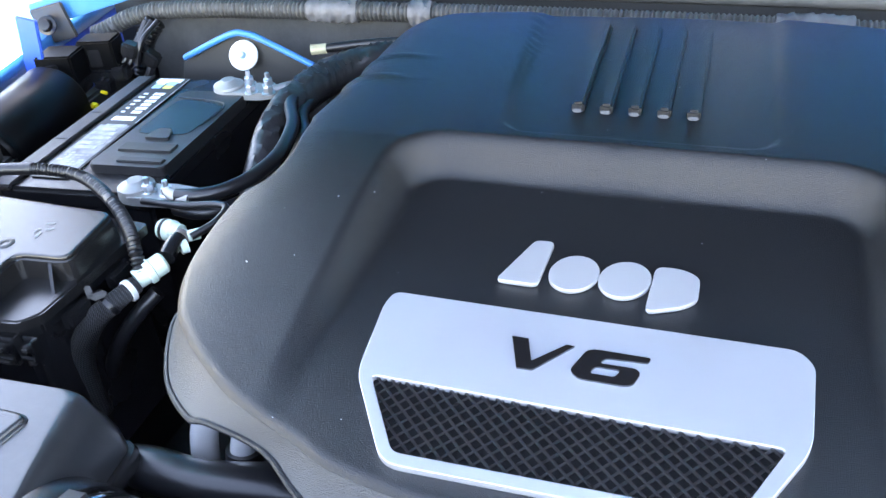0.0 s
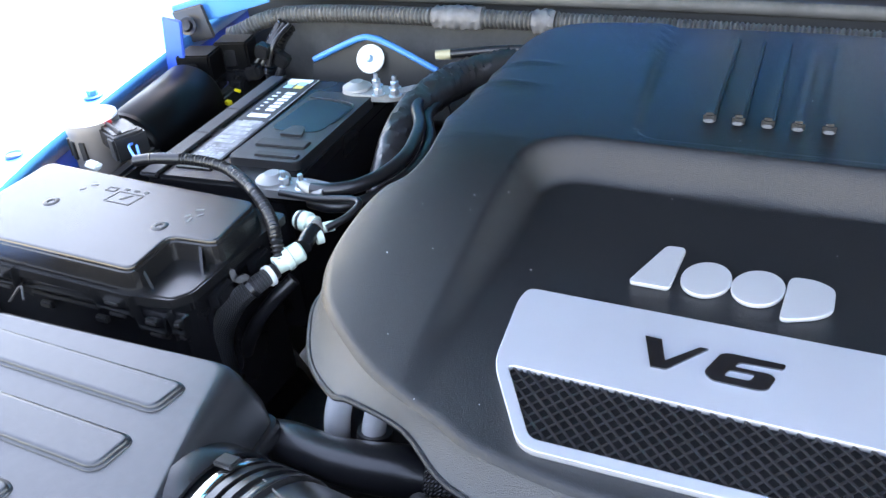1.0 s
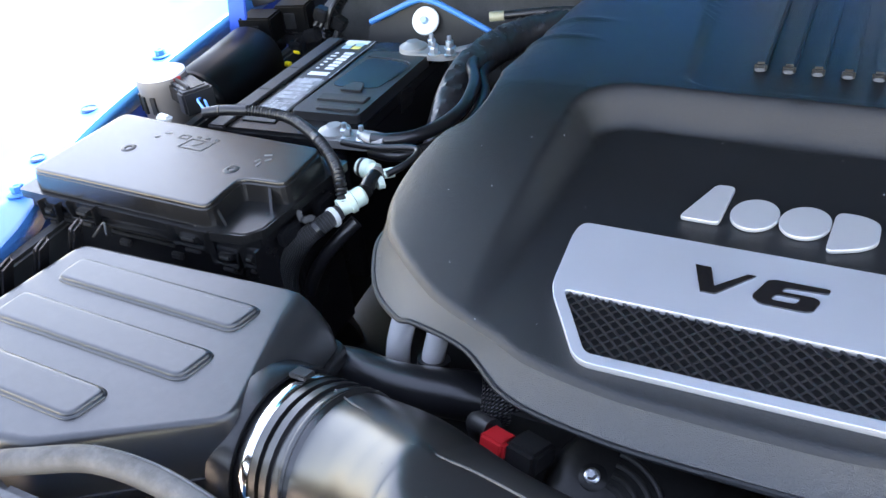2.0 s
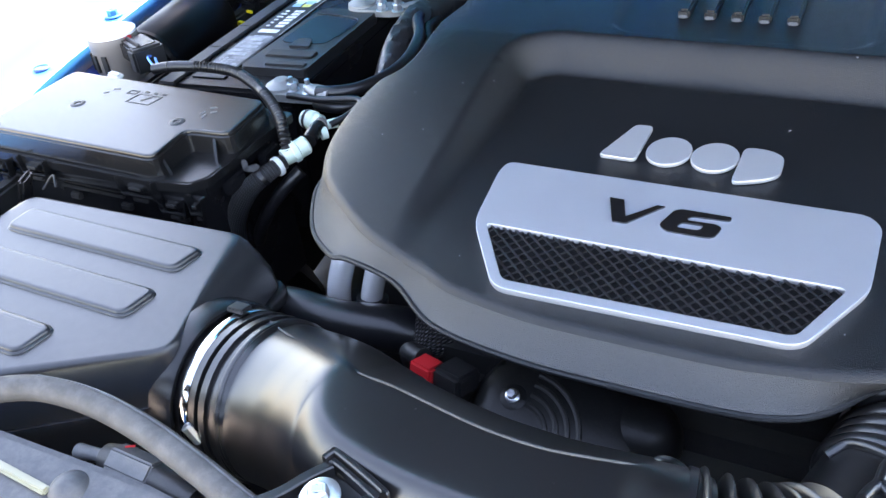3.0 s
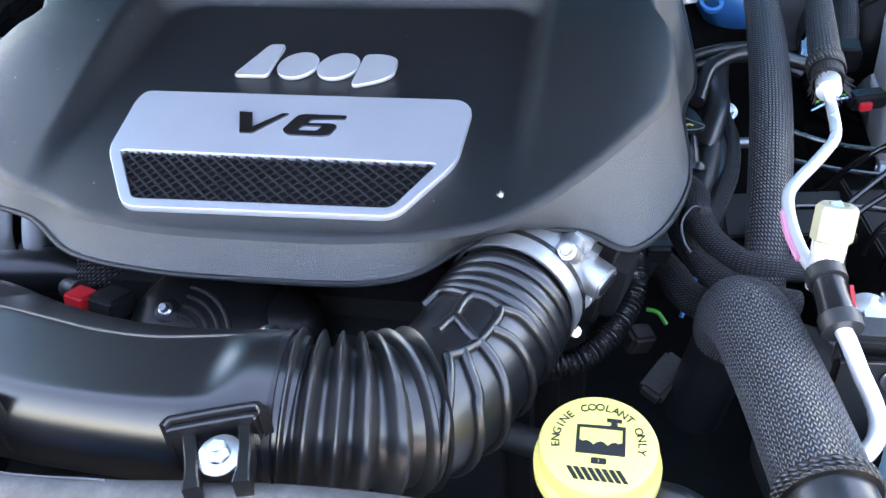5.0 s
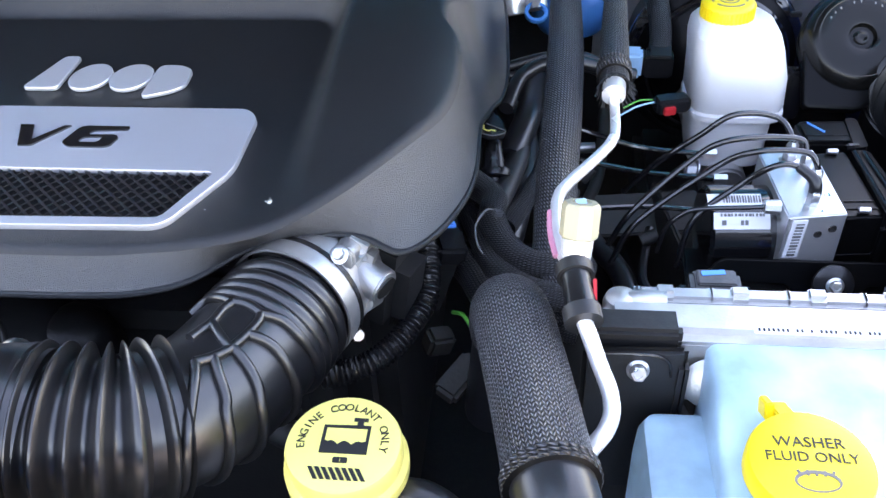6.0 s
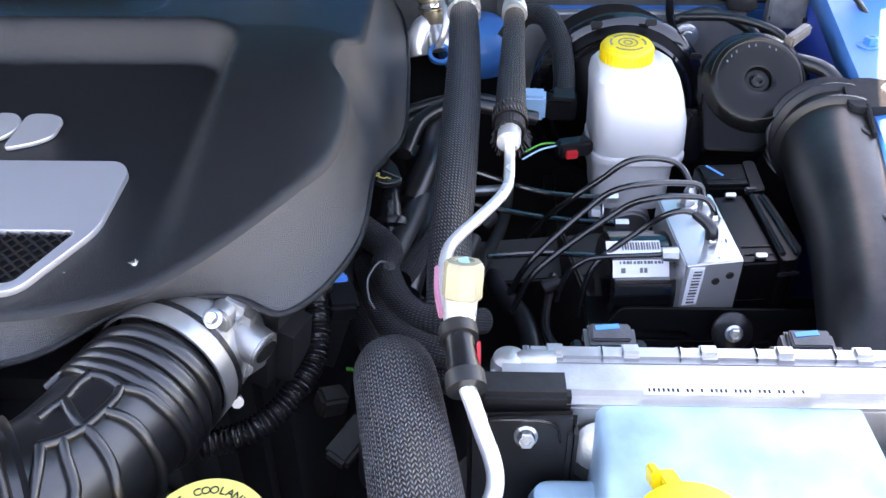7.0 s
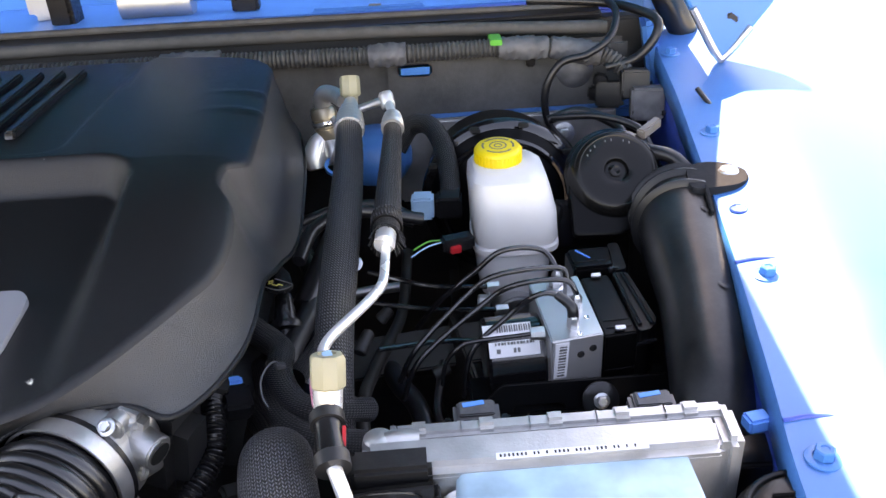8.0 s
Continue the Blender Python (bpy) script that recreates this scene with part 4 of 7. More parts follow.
seam = [(-.2342, -.1130, 1.0665), (-.2099, -.1247, 1.0715), (-.1735, -.1383, 1.0805), (-.150, -.150, 1.0885), (-.1302, -.1600, 1.0945), (-.1046, -.1633, 1.0955), (-.0742, -.1690, 1.0955), (-.042, -.1745, 1.0955), (-.0057, -.1756, 1.0955), (.042, -.1690, 1.0955), (.053, -.1735, 1.0960), (.066, -.1725, 1.0955)]
DF = swept([(*p, q) for p, q in zip(D, R)], 12)
b = loft(DF, duct_shape, 96)
for v in b.verts:
    w = smoothstep(-.20, -.17, v.co.x) * (1 - smoothstep(.030, .062, v.co.x))
    back = max(0.0, v.co.y - float(np.interp(v.co.x, [p[0] for p in seam], [p[1] for p in seam])))
    v.co.z += (flattened(v.co.z, FLAT_TOP - 0.75 * back) - v.co.z) * w
part("duct_body", b, M_DUCT, duct, "smooth glossy black duct with flat top")
# raised flash in pale grey, its caught light put into the colour
part("moulded_seam", tube(seam, 0.0008, 6, 4), M_SEAL, duct, "moulding line, pale for the light it catches")
part("lug", lathe([(0, .0115), (.005, .011), (.0085, .008), (.0095, .002), (.0095, -.015), (0, -.015)], frame_at((.0535, -.158, 1.079), (-.1, .05, 1)) @ Matrix.Diagonal((.8, 1.3, 1, 1)), 24), M_DUCT, duct)
for x, w in ((-.222, .0014), (-.2185, .0010)):
    part("mould_ring", lathe([(.0560, -.003), (.0582, -w), (.0586, 0), (.0582, w), (.0560, .003)], frame_at((x, -.1352, 1.0148), (1, -.14, .16)), 48), M_DUCT, duct)
for s, r in ((-.2265, .0600), (-.2375, .0596), (-.247, .0592)):
    t0 = Vector((s, -.131 + (s + .25) * -0.1, 1.011))
    part("ridge", tube([tuple(t0), tuple(t0 + Vector((0.006, -0.001, 0.001)))], r, 40, 3), M_DUCT, duct)
c0 = Vector((-.2585, -.1300, 1.0095))
clampring = part("clamp", lathe([(0.0575, -0.0035), (0.0592, -0.0038), (0.0596, -0.003), (0.0596, 0.003), (0.0592, 0.0038), (0.0575, 0.0035)], frame_at(tuple(c0), (1, -0.1, 0.06)), 48), M_CHROME, duct, "bright worm-drive band clamp")
part("clamp_screw", rod((-.259, -.189, 1.030), (-.252, -.188, 1.016), 0.0042, 0.0042, 8, None, 0.001), M_ZINC, clampring)
part("clamp_tab", box((0.014, 0.012, 0.004), (-.263, -.110, 1.0685), (-15, 0, 0), 0.001), M_PLASTIC_DULL, clampring)
part("inlet_collar", lathe([(0.054, -0.024), (0.0615, -0.024), (0.0618, -0.006), (0.0605, -0.003), (0.058, -0.003)], frame_at((-.2665, -.1290, 1.0090), (1, -0.1, 0.06)), 48), M_PLASTIC, duct)
# bellows and elbow
part("cuff", lathe([(.040, -.003), (.0445, -.003), (.0458, -.002), (.0458, .002), (.0445, .003), (.040, .003)], frame_at((.063, -.1840, 1.0535), (1, 0.1, -.1)), 48), M_RUBBER, duct, "black rubber cuff")
B = [(.064, -.1840, 1.0533, .0437), (.088, -.1805, 1.049, .044), (.110, -.1735, 1.0435, .0445), (.1295, -.1595, 1.037, .0450), (.1445, -.1345, 1.031, .0455), (.155, -.104, 1.028, .0455), (.164, -.076, 1.027, .0452), (.171, -.050, 1.026, .0445)]
BE = B[:4]
part("bellows", tube([b3[:3] for b3 in BE], [b3[3] - .0058 for b3 in BE], 48, 14, (0.0098, 0.0119, 1.25), step=0.0009), M_BELLOWS, duct, "ribbed black rubber bellows")
EL = swept(B[2:], 20)
elbow = part("elbow", loft(EL, lambda s, a, r: ((r - .0032) * math.cos(a), (r - .0032) * math.sin(a)), 56), M_BELLOWS, duct, "black rubber elbow with raised ribs")


def on_elbow(s, a, out=0.0):
    f = min(max(s, 0), 1) * (len(EL) - 1)
    i = min(int(f), len(EL) - 2)
    f -= i
    c, side, up, r = EL[i][0].lerp(EL[i + 1][0], f), EL[i][1].lerp(EL[i + 1][1], f), EL[i][2].lerp(EL[i + 1][2], f), EL[i][3]
    return c + (side * math.cos(a) + up * math.sin(a)) * (r - .0032 + out)


def elbow_rib(nodes, r=.0032):
    line = smooth_line(nodes, 8)
    return tube([tuple(on_elbow(q[0], radians(q[1]), .0012)) for q in line], r, 10, 1, smooth=False)


RIBS = (
    ((.26, 106), (.19, 130), (.16, 154), (.15, 190), (.15, 235)), ((.33, 111), (.30, 124), (.28, 142), (.26, 160), (.25, 240)),
    ((.42, 115), (.41, 136), (.40, 150), (.38, 172), (.37, 240)), ((.51, 116), (.54, 136), (.54, 166), (.54, 235)),
    ((.63, 112), (.67, 128), (.68, 148), (.70, 174), (.74, 215)), ((.26, 106), (.33, 111), (.41, 114), (.50, 115), (.57, 115), (.63, 112)),
    ((.48, 86), (.43, 102), (.41, 114)), ((.34, 84), (.42, 84), (.48, 86), (.57, 84), (.63, 86)),
    ((.63, 86), (.64, 98), (.63, 112)), ((.60, 38), (.66, 50), (.65, 66), (.63, 84)))
for nodes in RIBS:
    part("raised_rib", elbow_rib(nodes), M_BELLOWS, elbow)
for s0, lean in ((.695, .05), (.755, .03), (.825, .02), (.915, .02)):
    loop = [on_elbow(s0 + lean * (1 - math.cos(radians(a - 90))) / 2, radians(a), -.0006) for a in range(0, 361, 6)]
    part("bellow_ring", tube([tuple(p) for p in loop], .0052, 12, 1, smooth=False), M_BELLOWS, elbow)
TBA = (0.30, 0.94, -0.04)
tbc = part("clamp", lathe([(0.0445, -0.0085), (0.0464, -0.0085), (0.0464, 0.0045), (0.0445, 0.0045)], frame_at((.1735, -.042, 1.0255), TBA), 48), M_TANKALU, duct, "bright band clamp")
part("clamp_screw", rod((.216, -.052, 1.003), (.211, -.042, .998), 0.0042, 0.0042, 8, None, 0.001), M_ZINC, tbc)
part("clamp_edge", lathe([(0.0440, 0.0045), (0.0470, 0.0045), (0.0470, 0.0085), (0.0440, 0.0085)], frame_at((.1735, -.042, 1.0255), TBA), 48), M_PLASTIC, tbc)
# bolt tabs of the duct


def ribbon(pts, thick, z0, z1, edge=.0008):
    """An upright strap along plan points, of even thickness, with chamfered upper edges."""
    line = smooth_line(pts, 5)
    b = bmesh.new()
    rows = []
    for i, p in enumerate(line):
        t = Vector(line[min(i + 1, len(line) - 1)]) - Vector(line[max(i - 1, 0)])
        n = Vector((-t.y, t.x)).normalized()
        w = thick / 2 * (1 + .35 * smoothstep(.75, 1, i / (len(line) - 1)))
        prof = ((w, z0), (w, z1 - edge), (w - edge, z1), (edge - w, z1), (-w, z1 - edge), (-w, z0))
        rows.append([b.verts.new((p[0] + n.x * u, p[1] + n.y * u, z)) for u, z in prof])
    for a, c in zip(rows, rows[1:]):
        for k in range(6):
            b.faces.new((a[k], a[(k + 1) % 6], c[(k + 1) % 6], c[k]))
    b.faces.new(rows[0][::-1])
    b.faces.new(rows[-1])
    return b


for at, rim, arms in (
        ((-.107, -.239), ((-.1160, -.2200), (-.1140, -.2150), (-.1100, -.2140), (-.0770, -.2262), (-.0738, -.2290)),
         (((-.1120, -.2195), (-.1200, -.2310), (-.1270, -.2440), (-.1365, -.2570)), ((-.0795, -.2310), (-.0920, -.2420), (-.1050, -.2550), (-.1140, -.2670)))),
        ((.0545, -.2405), ((.0245, -.2350), (.0255, -.2310), (.0300, -.2285), (.0625, -.2165), (.0685, -.2170), (.0715, -.2200)),
         (((.0330, -.2290), (.0390, -.2400), (.0440, -.2500), (.0490, -.2620)), ((.0590, -.2195), (.0640, -.2310), (.0680, -.2430), (.0710, -.2550))))):
    tab = part("mount_tab", ribbon(rim, .0036, 1.050, 1.0925 if at[0] < 0 else 1.0975), M_DUCT, duct, "black forked mounting tab")
    part("tab_step", ribbon([(x, y - .0038) for x, y in rim[1:-1]], .0034, 1.055, 1.0890 if at[0] < 0 else 1.0940), M_DUCT, tab)
    for arm in arms:
        part("prong", ribbon(arm, .0062, 1.074, 1.0885), M_DUCT, tab)
    part("tab_floor", prism([arms[0][0], arms[0][2], arms[1][2], arms[1][0]], 1.0765, 1.0815, .001), M_DUCT, tab)
    bo = part("bolt", hex_bolt((at[0], at[1], 1.0855), (0, -0.15, 1), 0.0058, 0.0112, 0.0080), M_ZINC, tab, "zinc flange bolt")
    part("paint_dab", box((.006, .0035, .0008), (at[0] + .0005, at[1] - .001, 1.0940), (8, 0, 25)), M_SKYBLUE, bo, "pale blue paint dab")
# throttle body
tb = thing("throttle_body", "cast aluminium throttle body with bolts", "throttle body", (0.2, -0.02, 0.95))
part("flange", lathe([(0, -0.012), (0.0435, -0.012), (0.0435, 0.006), (0.040, 0.010), (0.040, 0.05), (0, 0.05)], frame_at((.180, -.022, 1.025), (0.30, 0.94, -0.04)), 40), M_ALU, tb)
part("boss", rod((.208, -.038, 1.059), (.213, -.010, 1.055), 0.009, 0.009, 20, None, 0.002), M_ALU, tb)
part("bolt", hex_bolt((.207, -.040, 1.064), (-0.1, -0.6, 0.75), 0.0042, 0.0065, 0.005), M_ZINC, tb, "zinc bolt")
port = part("port", rod((.206, -.018, 1.040), (.234, -.034, 1.032), 0.0132, 0.0128, 28, None, 0.0015), M_ALU, tb, "round aluminium port")
part("bore", rod((.2332, -.0335, 1.0322), (.2348, -.0345, 1.0316), 0.0088, 0.0088, 24), M_INK, port)
part("web", box((0.026, 0.020, 0.044), (.212, -.020, 1.044), (0, 20, -20), 0.006), M_ALU, tb)
part("lower_boss", rod((.216, -.036, 1.020), (.220, -.012, 1.008), .0085, .0095, 20, None, .002), M_ALU, tb)
part("cast_rib", tube([(.205, -.030, 1.060), (.216, -.027, 1.056), (.224, -.020, 1.046)], [.004, .005, .004], 12), M_ALU, tb)
part("motor_cover", box((0.05, 0.05, 0.07), (.225, .01, 1.005), (0, 10, -20), 0.012), M_PLASTIC_DULL, tb)

# ---- front edge ----
fs = thing("front_seal", "grey rubber tube seal along the front panel", "seal", (0, -0.25, 1.0))
part("seal_tube", tube([(-.42, -.262, 1.066), (-.37, -.244, 1.074), (-.33, -.230, 1.078), (-.285, -.227, 1.079), (-.235, -.233, 1.079), (-.186, -.244, 1.078), (-.13, -.258, 1.076), (-.06, -.266, 1.074), (.0, -.262, 1.072), (.04, -.256, 1.070), (.09, -.250, 1.068), (.15, -.248, 1.066), (.20, -.252, 1.062), (.30, -.27, 1.05)], 0.0085, 14, 10), M_SEAL, fs)
part("parting_line", tube([(-.33, -.2255, 1.0855), (-.285, -.2225, 1.0865), (-.235, -.2285, 1.0865), (-.186, -.2395, 1.0855), (-.13, -.2535, 1.0835), (-.06, -.2615, 1.0815), (.0, -.2575, 1.0795)], .0006, 6), M_TAPE, fs)
fp = thing("grille_shroud", "grey-black plastic front panel edge with clips", "panel", (-0.3, -0.3, 0.95))
part("panel", box((0.30, 0.070, 0.02), (-0.235, -0.289, 1.054), (6, 0, 1), 0.006), M_PANEL, fp, "dusty grey plastic panel")
part("panel", box((0.16, 0.12, 0.02), (-0.395, -0.315, 1.044), (8, 0, -14), 0.005), M_PANEL, fp)
part("edge_strip", box((0.060, 0.006, 0.004), (-0.298, -0.281, 1.067), (0, 0, -4), 0.0015), M_CREAM, fp, "pale edge strip")
part("dome", lathe([(0, .008), (.006, .0072), (.0105, .0035), (.0125, 0), (0, 0)], pose(-.260, -.275, 1.0645), 24), M_PANEL, fp, "round push fastener")
cn = part("connector", tube([(-.286, -.247, 1.054), (-.276, -.246, 1.056), (-.262, -.245, 1.057)], [.006, .0045, .0045], 14), M_PANEL, fp)
part("collar", tube([(-.264, -.245, 1.057), (-.254, -.2445, 1.057)], [.0085, .010], 18), M_PLASTIC_DULL, cn)
part("hex_barrel", rod((-.256, -.2445, 1.057), (-.222, -.2460, 1.057), .0115, .0115, 6, None, .0012), M_PANEL, cn)
part("barrel", tube([(-.222, -.246, 1.057), (-.205, -.248, 1.056), (-.190, -.250, 1.055)], [.0095, .0095, .0090], 18), M_PLASTIC_DULL, cn)
part("red_mark", box((0.006, 0.0012, 0.0006), (-0.246, -0.239, 1.0675), (0, 0, 30)), M_RED, cn)
part("lead", tube([(-.190, -.250, 1.055), (-.17, -.256, 1.052), (-.14, -.27, 1.045)], 0.006, 10), M_RUBBER, cn)

# coolant reservoir cap and neck
cool = thing("coolant_bottle", "coolant bottle with pale yellow printed cap", "coolant bottle", (0.234, -0.19, 0.85))
CM = frame_at((.234, -.178, 1.047), (0.0, -0.06, 1))
part("bottle", lathe([(0, 0), (0.04, 0), (0.046, 0.02), (0.046, 0.09), (0.030, 0.13), (0.027, 0.165), (0, 0.165)], pose(.236, -.185, 0.86), 40), M_TANK, cool, "milky plastic bottle")
cap = part("cap", lathe([(0, 0.0), (0.0275, 0.0), (0.0310, -0.0015), (0.0320, -0.004), (0.0316, -0.014), (0.0345, -0.017), (0.0345, -0.024), (0.030, -0.026), (0, -0.026)], CM, 56), M_YELLOW_PALE, cool, "pale yellow round cap with black print")
part("overflow_hose", tube([(.258, -.182, 1.012), (.280, -.188, 1.016), (.300, -.200, 1.008), (.312, -.22, .985), (.315, -.24, .95)], .0085, 14), M_RUBBER, cool, "black overflow hose")
# ring of words on the cap
TXT = "ENGINE COOLANT ONLY"
b = bmesh.new()
for i, ch in enumerate(TXT):
    if ch == " ":
        continue
    a = radians(190 - 200 * i / (len(TXT) - 1))
    words(ch, 0.0064, CM @ pose(0.0225 * math.cos(a), 0.0225 * math.sin(a), 0.0003, 0, 0, math.degrees(a) - 90), 0.0004, bm=b)
part("ring_text", b, M_INK, cap)
b = bmesh.new()
tankpts = [(-.0105, .0085), (-.0105, -.008), (.0125, -.008), (.0125, .009), (.0085, .009), (.0085, .0115), (.0105, .0115), (.0105, .0135), (.0035, .0135), (.0035, .0115), (.0055, .0115), (.0055, .009)]
win = [(-.009, .0072), (.011, .0072), (.011, -.0005)] + [(.011 - .02 * k / 12, -.0028 + .0022 * abs(math.sin(k * math.pi / 4))) for k in range(1, 12)] + [(-.009, -.0005)]
b = drawn([tankpts, win], 0.0006, CM @ pose(0, 0.001, 0.0003) @ Matrix.Diagonal((1.12, 1.08, 1, 1)))
part("tank_icon", b, M_INK, cap)
part("small_mark", drawn([rounded([(-.0035, -.0135), (.0045, -.0135), (.0045, -.010), (-.0035, -.010)], 0.001), [(.0002, -.0128), (.0002, -.0107), (.0008, -.0107), (.0008, -.0128)]], 0.0005, CM @ pose(0, 0, 0.0003)), M_INK, cap)
b = bmesh.new()
for k in range(8):
    x = -.0125 + .0036 * k
    drawn([[(x, -.0238), (x + .0024, -.0238), (x - .0020, -.0165), (x - .0044, -.0165)]], 0.0005, CM @ pose(0.001, 0, 0.0003), bm=b)
part("hatch_mark", b, M_INK, cap)
b = bmesh.new()
rng = random.Random(5)
for k in range(8):
    c, side, up, r = DF[rng.randrange(30, len(DF) - 6)]
    q = c + side * rng.uniform(-.02, .012)
    q.z = FLAT_TOP + .0003
    box((rng.uniform(.0004, .0014), .0004, .0003), tuple(q), (0, 0, rng.uniform(0, 180)), 0, b)
tagged(part("grit", b, M_SEAL, duct, "tiny pale specks of grit"), kind="stuff")

# ---- fuse box ----
fuse = thing("fuse_box", "black fuse box with stepped lid and side clips", "fuse box", (-0.56, 0.08, 0.9))
top = [(-.684, .022), (-.455, .020), (-.460, .073), (-.412, .077), (-.421, .146), (-.69, .154)]
part("lid", stacked(rounded(top, .010, 4), [(-.0016, 1.0905), (-.0005, 1.0902), (0, 1.0894), (.0003, 1.0880), (.0004, 1.0868), (.0014, 1.0855), (.0030, 1.072), (.0032, 1.069), (.001, 1.067)]), M_FUSE, fuse, "satin black lid", sharp=22)
part("lid_shelf", prism(rounded([(-.475, .016), (-.419, .021), (-.410, .034), (-.410, .10), (-.475, .10)], .004), 1.063, 1.0690, .0015), M_FUSE, fuse)
for pts in (((-.4600, .0330, 1.0690), (-.4440, .0265, 1.0690), (-.4595, .0335, 1.0870)), ((-.4300, .0780, 1.0690), (-.4160, .0560, 1.0690), (-.4310, .0770, 1.0870))):
    b = bmesh.new()
    u = (Vector(pts[1]) - Vector(pts[0])).cross(Vector((0, 0, 1))).normalized() * .0013
    v = [b.verts.new(Vector(p) + k * u) for k in (-1, 1) for p in pts]
    for f in ((0, 1, 2), (5, 4, 3), (0, 3, 4, 1), (1, 4, 5, 2), (2, 5, 3, 0)):
        b.faces.new([v[i] for i in f])
    part("gusset", b, M_FUSE, fuse)
part("flange", prism(rounded([(-.705, .0135), (-.463, .0115), (-.419, .0185), (-.4075, .034), (-.4075, .168), (-.715, .176)], .004), 1.0595, 1.0680, .0018), M_FUSE, fuse, "thin lip round the lid")
part("lower_flange", prism([(-.700, .019), (-.430, .019), (-.415, .036), (-.415, .165), (-.71, .172)], 1.045, 1.0580, .002), M_PLASTIC, fuse)
part("base", prism([(-.695, .028), (-.430, .028), (-.422, .040), (-.425, .160), (-.70, .168)], 0.88, 1.047, 0.004), M_PLASTIC, fuse)
for x, w, z in ((-.663, .022, 1.051), (-.6125, .034, 1.0585), (-.477, .040, 1.0580), (-.438, .030, 1.0465), (-.409, .014, 1.0510)):
    cl = part("clip", box((w * .9, 0.003, 0.016), (x, .0165, z), (0, 0, 0), 0.001), M_PLASTIC, fuse)
    for sx in (-1, 1):
        part("clip_post", box((.0022, .0075, .021), (x + sx * w * .5, .0120, z), (0, 9 * sx, 0), .0007), M_FUSE, cl)
    part("clip_bar", box((w * .98, .0045, .0028), (x, .0095, z - .0060), (0, 0, 0), .0008), M_FUSE, cl)
    part("clip_latch", box((w * .52, .0060, .0060), (x, .0115, z + .0010), (0, 0, 0), .0010), M_FUSE, cl)
    part("clip_slot", box((w * .36, .0020, .0030), (x, .0082, z + .0010), (0, 0, 0), .0005), M_INK, cl)
    part("clip_tongue", box((w * .44, .0035, .0040), (x + .002, .0095, z - .0110), (10, 0, 0), .0008), M_PLASTIC_DULL, cl)
part("front_ledge", box((.088, .0050, .0030), (-.551, .0165, 1.0490), (0, -2, 0), .0008), M_FUSE, fuse)
for y in (.045, .10):
    part("clip", box((0.010, 0.03, 0.016), (-.4090, y + .02, 1.046), (0, 0, 4), 0.003), M_PLASTIC, fuse)
for x, w in ((-.56, .085), (-.66, .03)):
    part("rib", box((w, 0.004, 0.003), (x, .0260, 1.032), (0, 0, 0), 0.001), M_PLASTIC_DULL, fuse)
for x in (-.578, -.510, -.440):
    part("foot_peg", box((.014, .006, .007), (x, .0200, 1.027), (0, 0, 0), .0015), M_PLASTIC_DULL, fuse)
part("screw", lathe([(0, -.0002), (.0035, -.0002), (.0038, .0008), (.0062, .0010), (.0075, .0002), (.009, -.0005)], pose(-.479, .083, 1.0905), 20), M_PLASTIC_DULL, fuse)
part("screw", lathe([(0, -.0002), (.0035, -.0002), (.0038, .0008), (.0062, .0010), (.0075, .0002), (.009, -.0005)], pose(-.617, .088, 1.0905), 20), M_PLASTIC_DULL, fuse)
b = drawn([[(-.02, -.0105), (.012, -.0115), (.015, .008), (-.017, .009)], [(-.0185, -.0095), (.0108, -.0103), (.0135, .007), (-.0158, .008)]], 0.0008, pose(-.548, .116, 1.0905))
drawn([[(-.006, -.004), (-.002, -.004), (.004, .005), (.001, .005)]], 0.0008, pose(-.548, .116, 1.0905), bm=b)
for dx in (-.014, -.002, .010):
    drawn([[(dx, .012), (dx + .005, .012), (dx + .005, .015), (dx, .015)]], 0.0008, pose(-.548, .116, 1.0905), bm=b)
drawn([[(-.034, .006), (-.022, .006), (-.021, .014), (-.033, .014)], [(-.0325, .0072), (-.0232, .0072), (-.0225, .0128), (-.032, .0128)]], 0.0008, pose(-.548, .116, 1.0905), bm=b)
part("moulded_mark", b, M_INK, fuse, "moulded battery warning pictogram")
for k, (x, y) in enumerate(((-.462, .118), (-.456, .110), (-.466, .106), (-.460, .100), (-.60, .128), (-.606, .118))):
    part("scuff_mark", box((0.008 - 0.001 * (k % 3), 0.0022, 0.0008), (x, y, 1.0906), (0, 0, 20 + 25 * (k % 4))), M_GREY_PRINT, fuse)

# ---- battery ----
bat = thing("battery", "black car battery with label strip and lead terminals", "battery", (-0.55, 0.37, 0.85))
part("case", box((0.172, 0.288, 0.17), (-.549, .368, .955), (0, 0, 0), 0.004), M_PLASTIC, bat)
part("lid", box((0.174, 0.29, 0.020), (-.549, .368, 1.044), (0, 0, 0), 0.004), M_PLASTIC, bat)
part("raised_cover", prism(rounded([(-.553, .262), (-.466, .262), (-.462, .452), (-.543, .452)], 0.008), 1.05, 1.064, 0.002), M_PLASTIC_DULL, bat)
part("hatch", prism(rounded([(-.542, .335), (-.478, .335), (-.470, .415), (-.535, .428)], 0.014), 1.062, 1.0648, 0.0006), M_PLASTIC, bat)
part("tongue", prism(rounded([(-.522, .322), (-.492, .322), (-.500, .345), (-.516, .345)], 0.004), 1.0625, 1.0668, 0.0008), M_PLASTIC_DULL, bat)
part("hatch_line", tube([(-.538, .430, 1.0645), (-.486, .424, 1.0645), (-.471, .412, 1.0645), (-.470, .39, 1.0645), (-.474, .36, 1.0645)], .0009, 6), M_PLASTIC, bat)
part("strap_slot", box((0.062, 0.018, 0.004), (-.505, .302, 1.0642), (0, 0, 0), 0.001), M_DARK, bat)
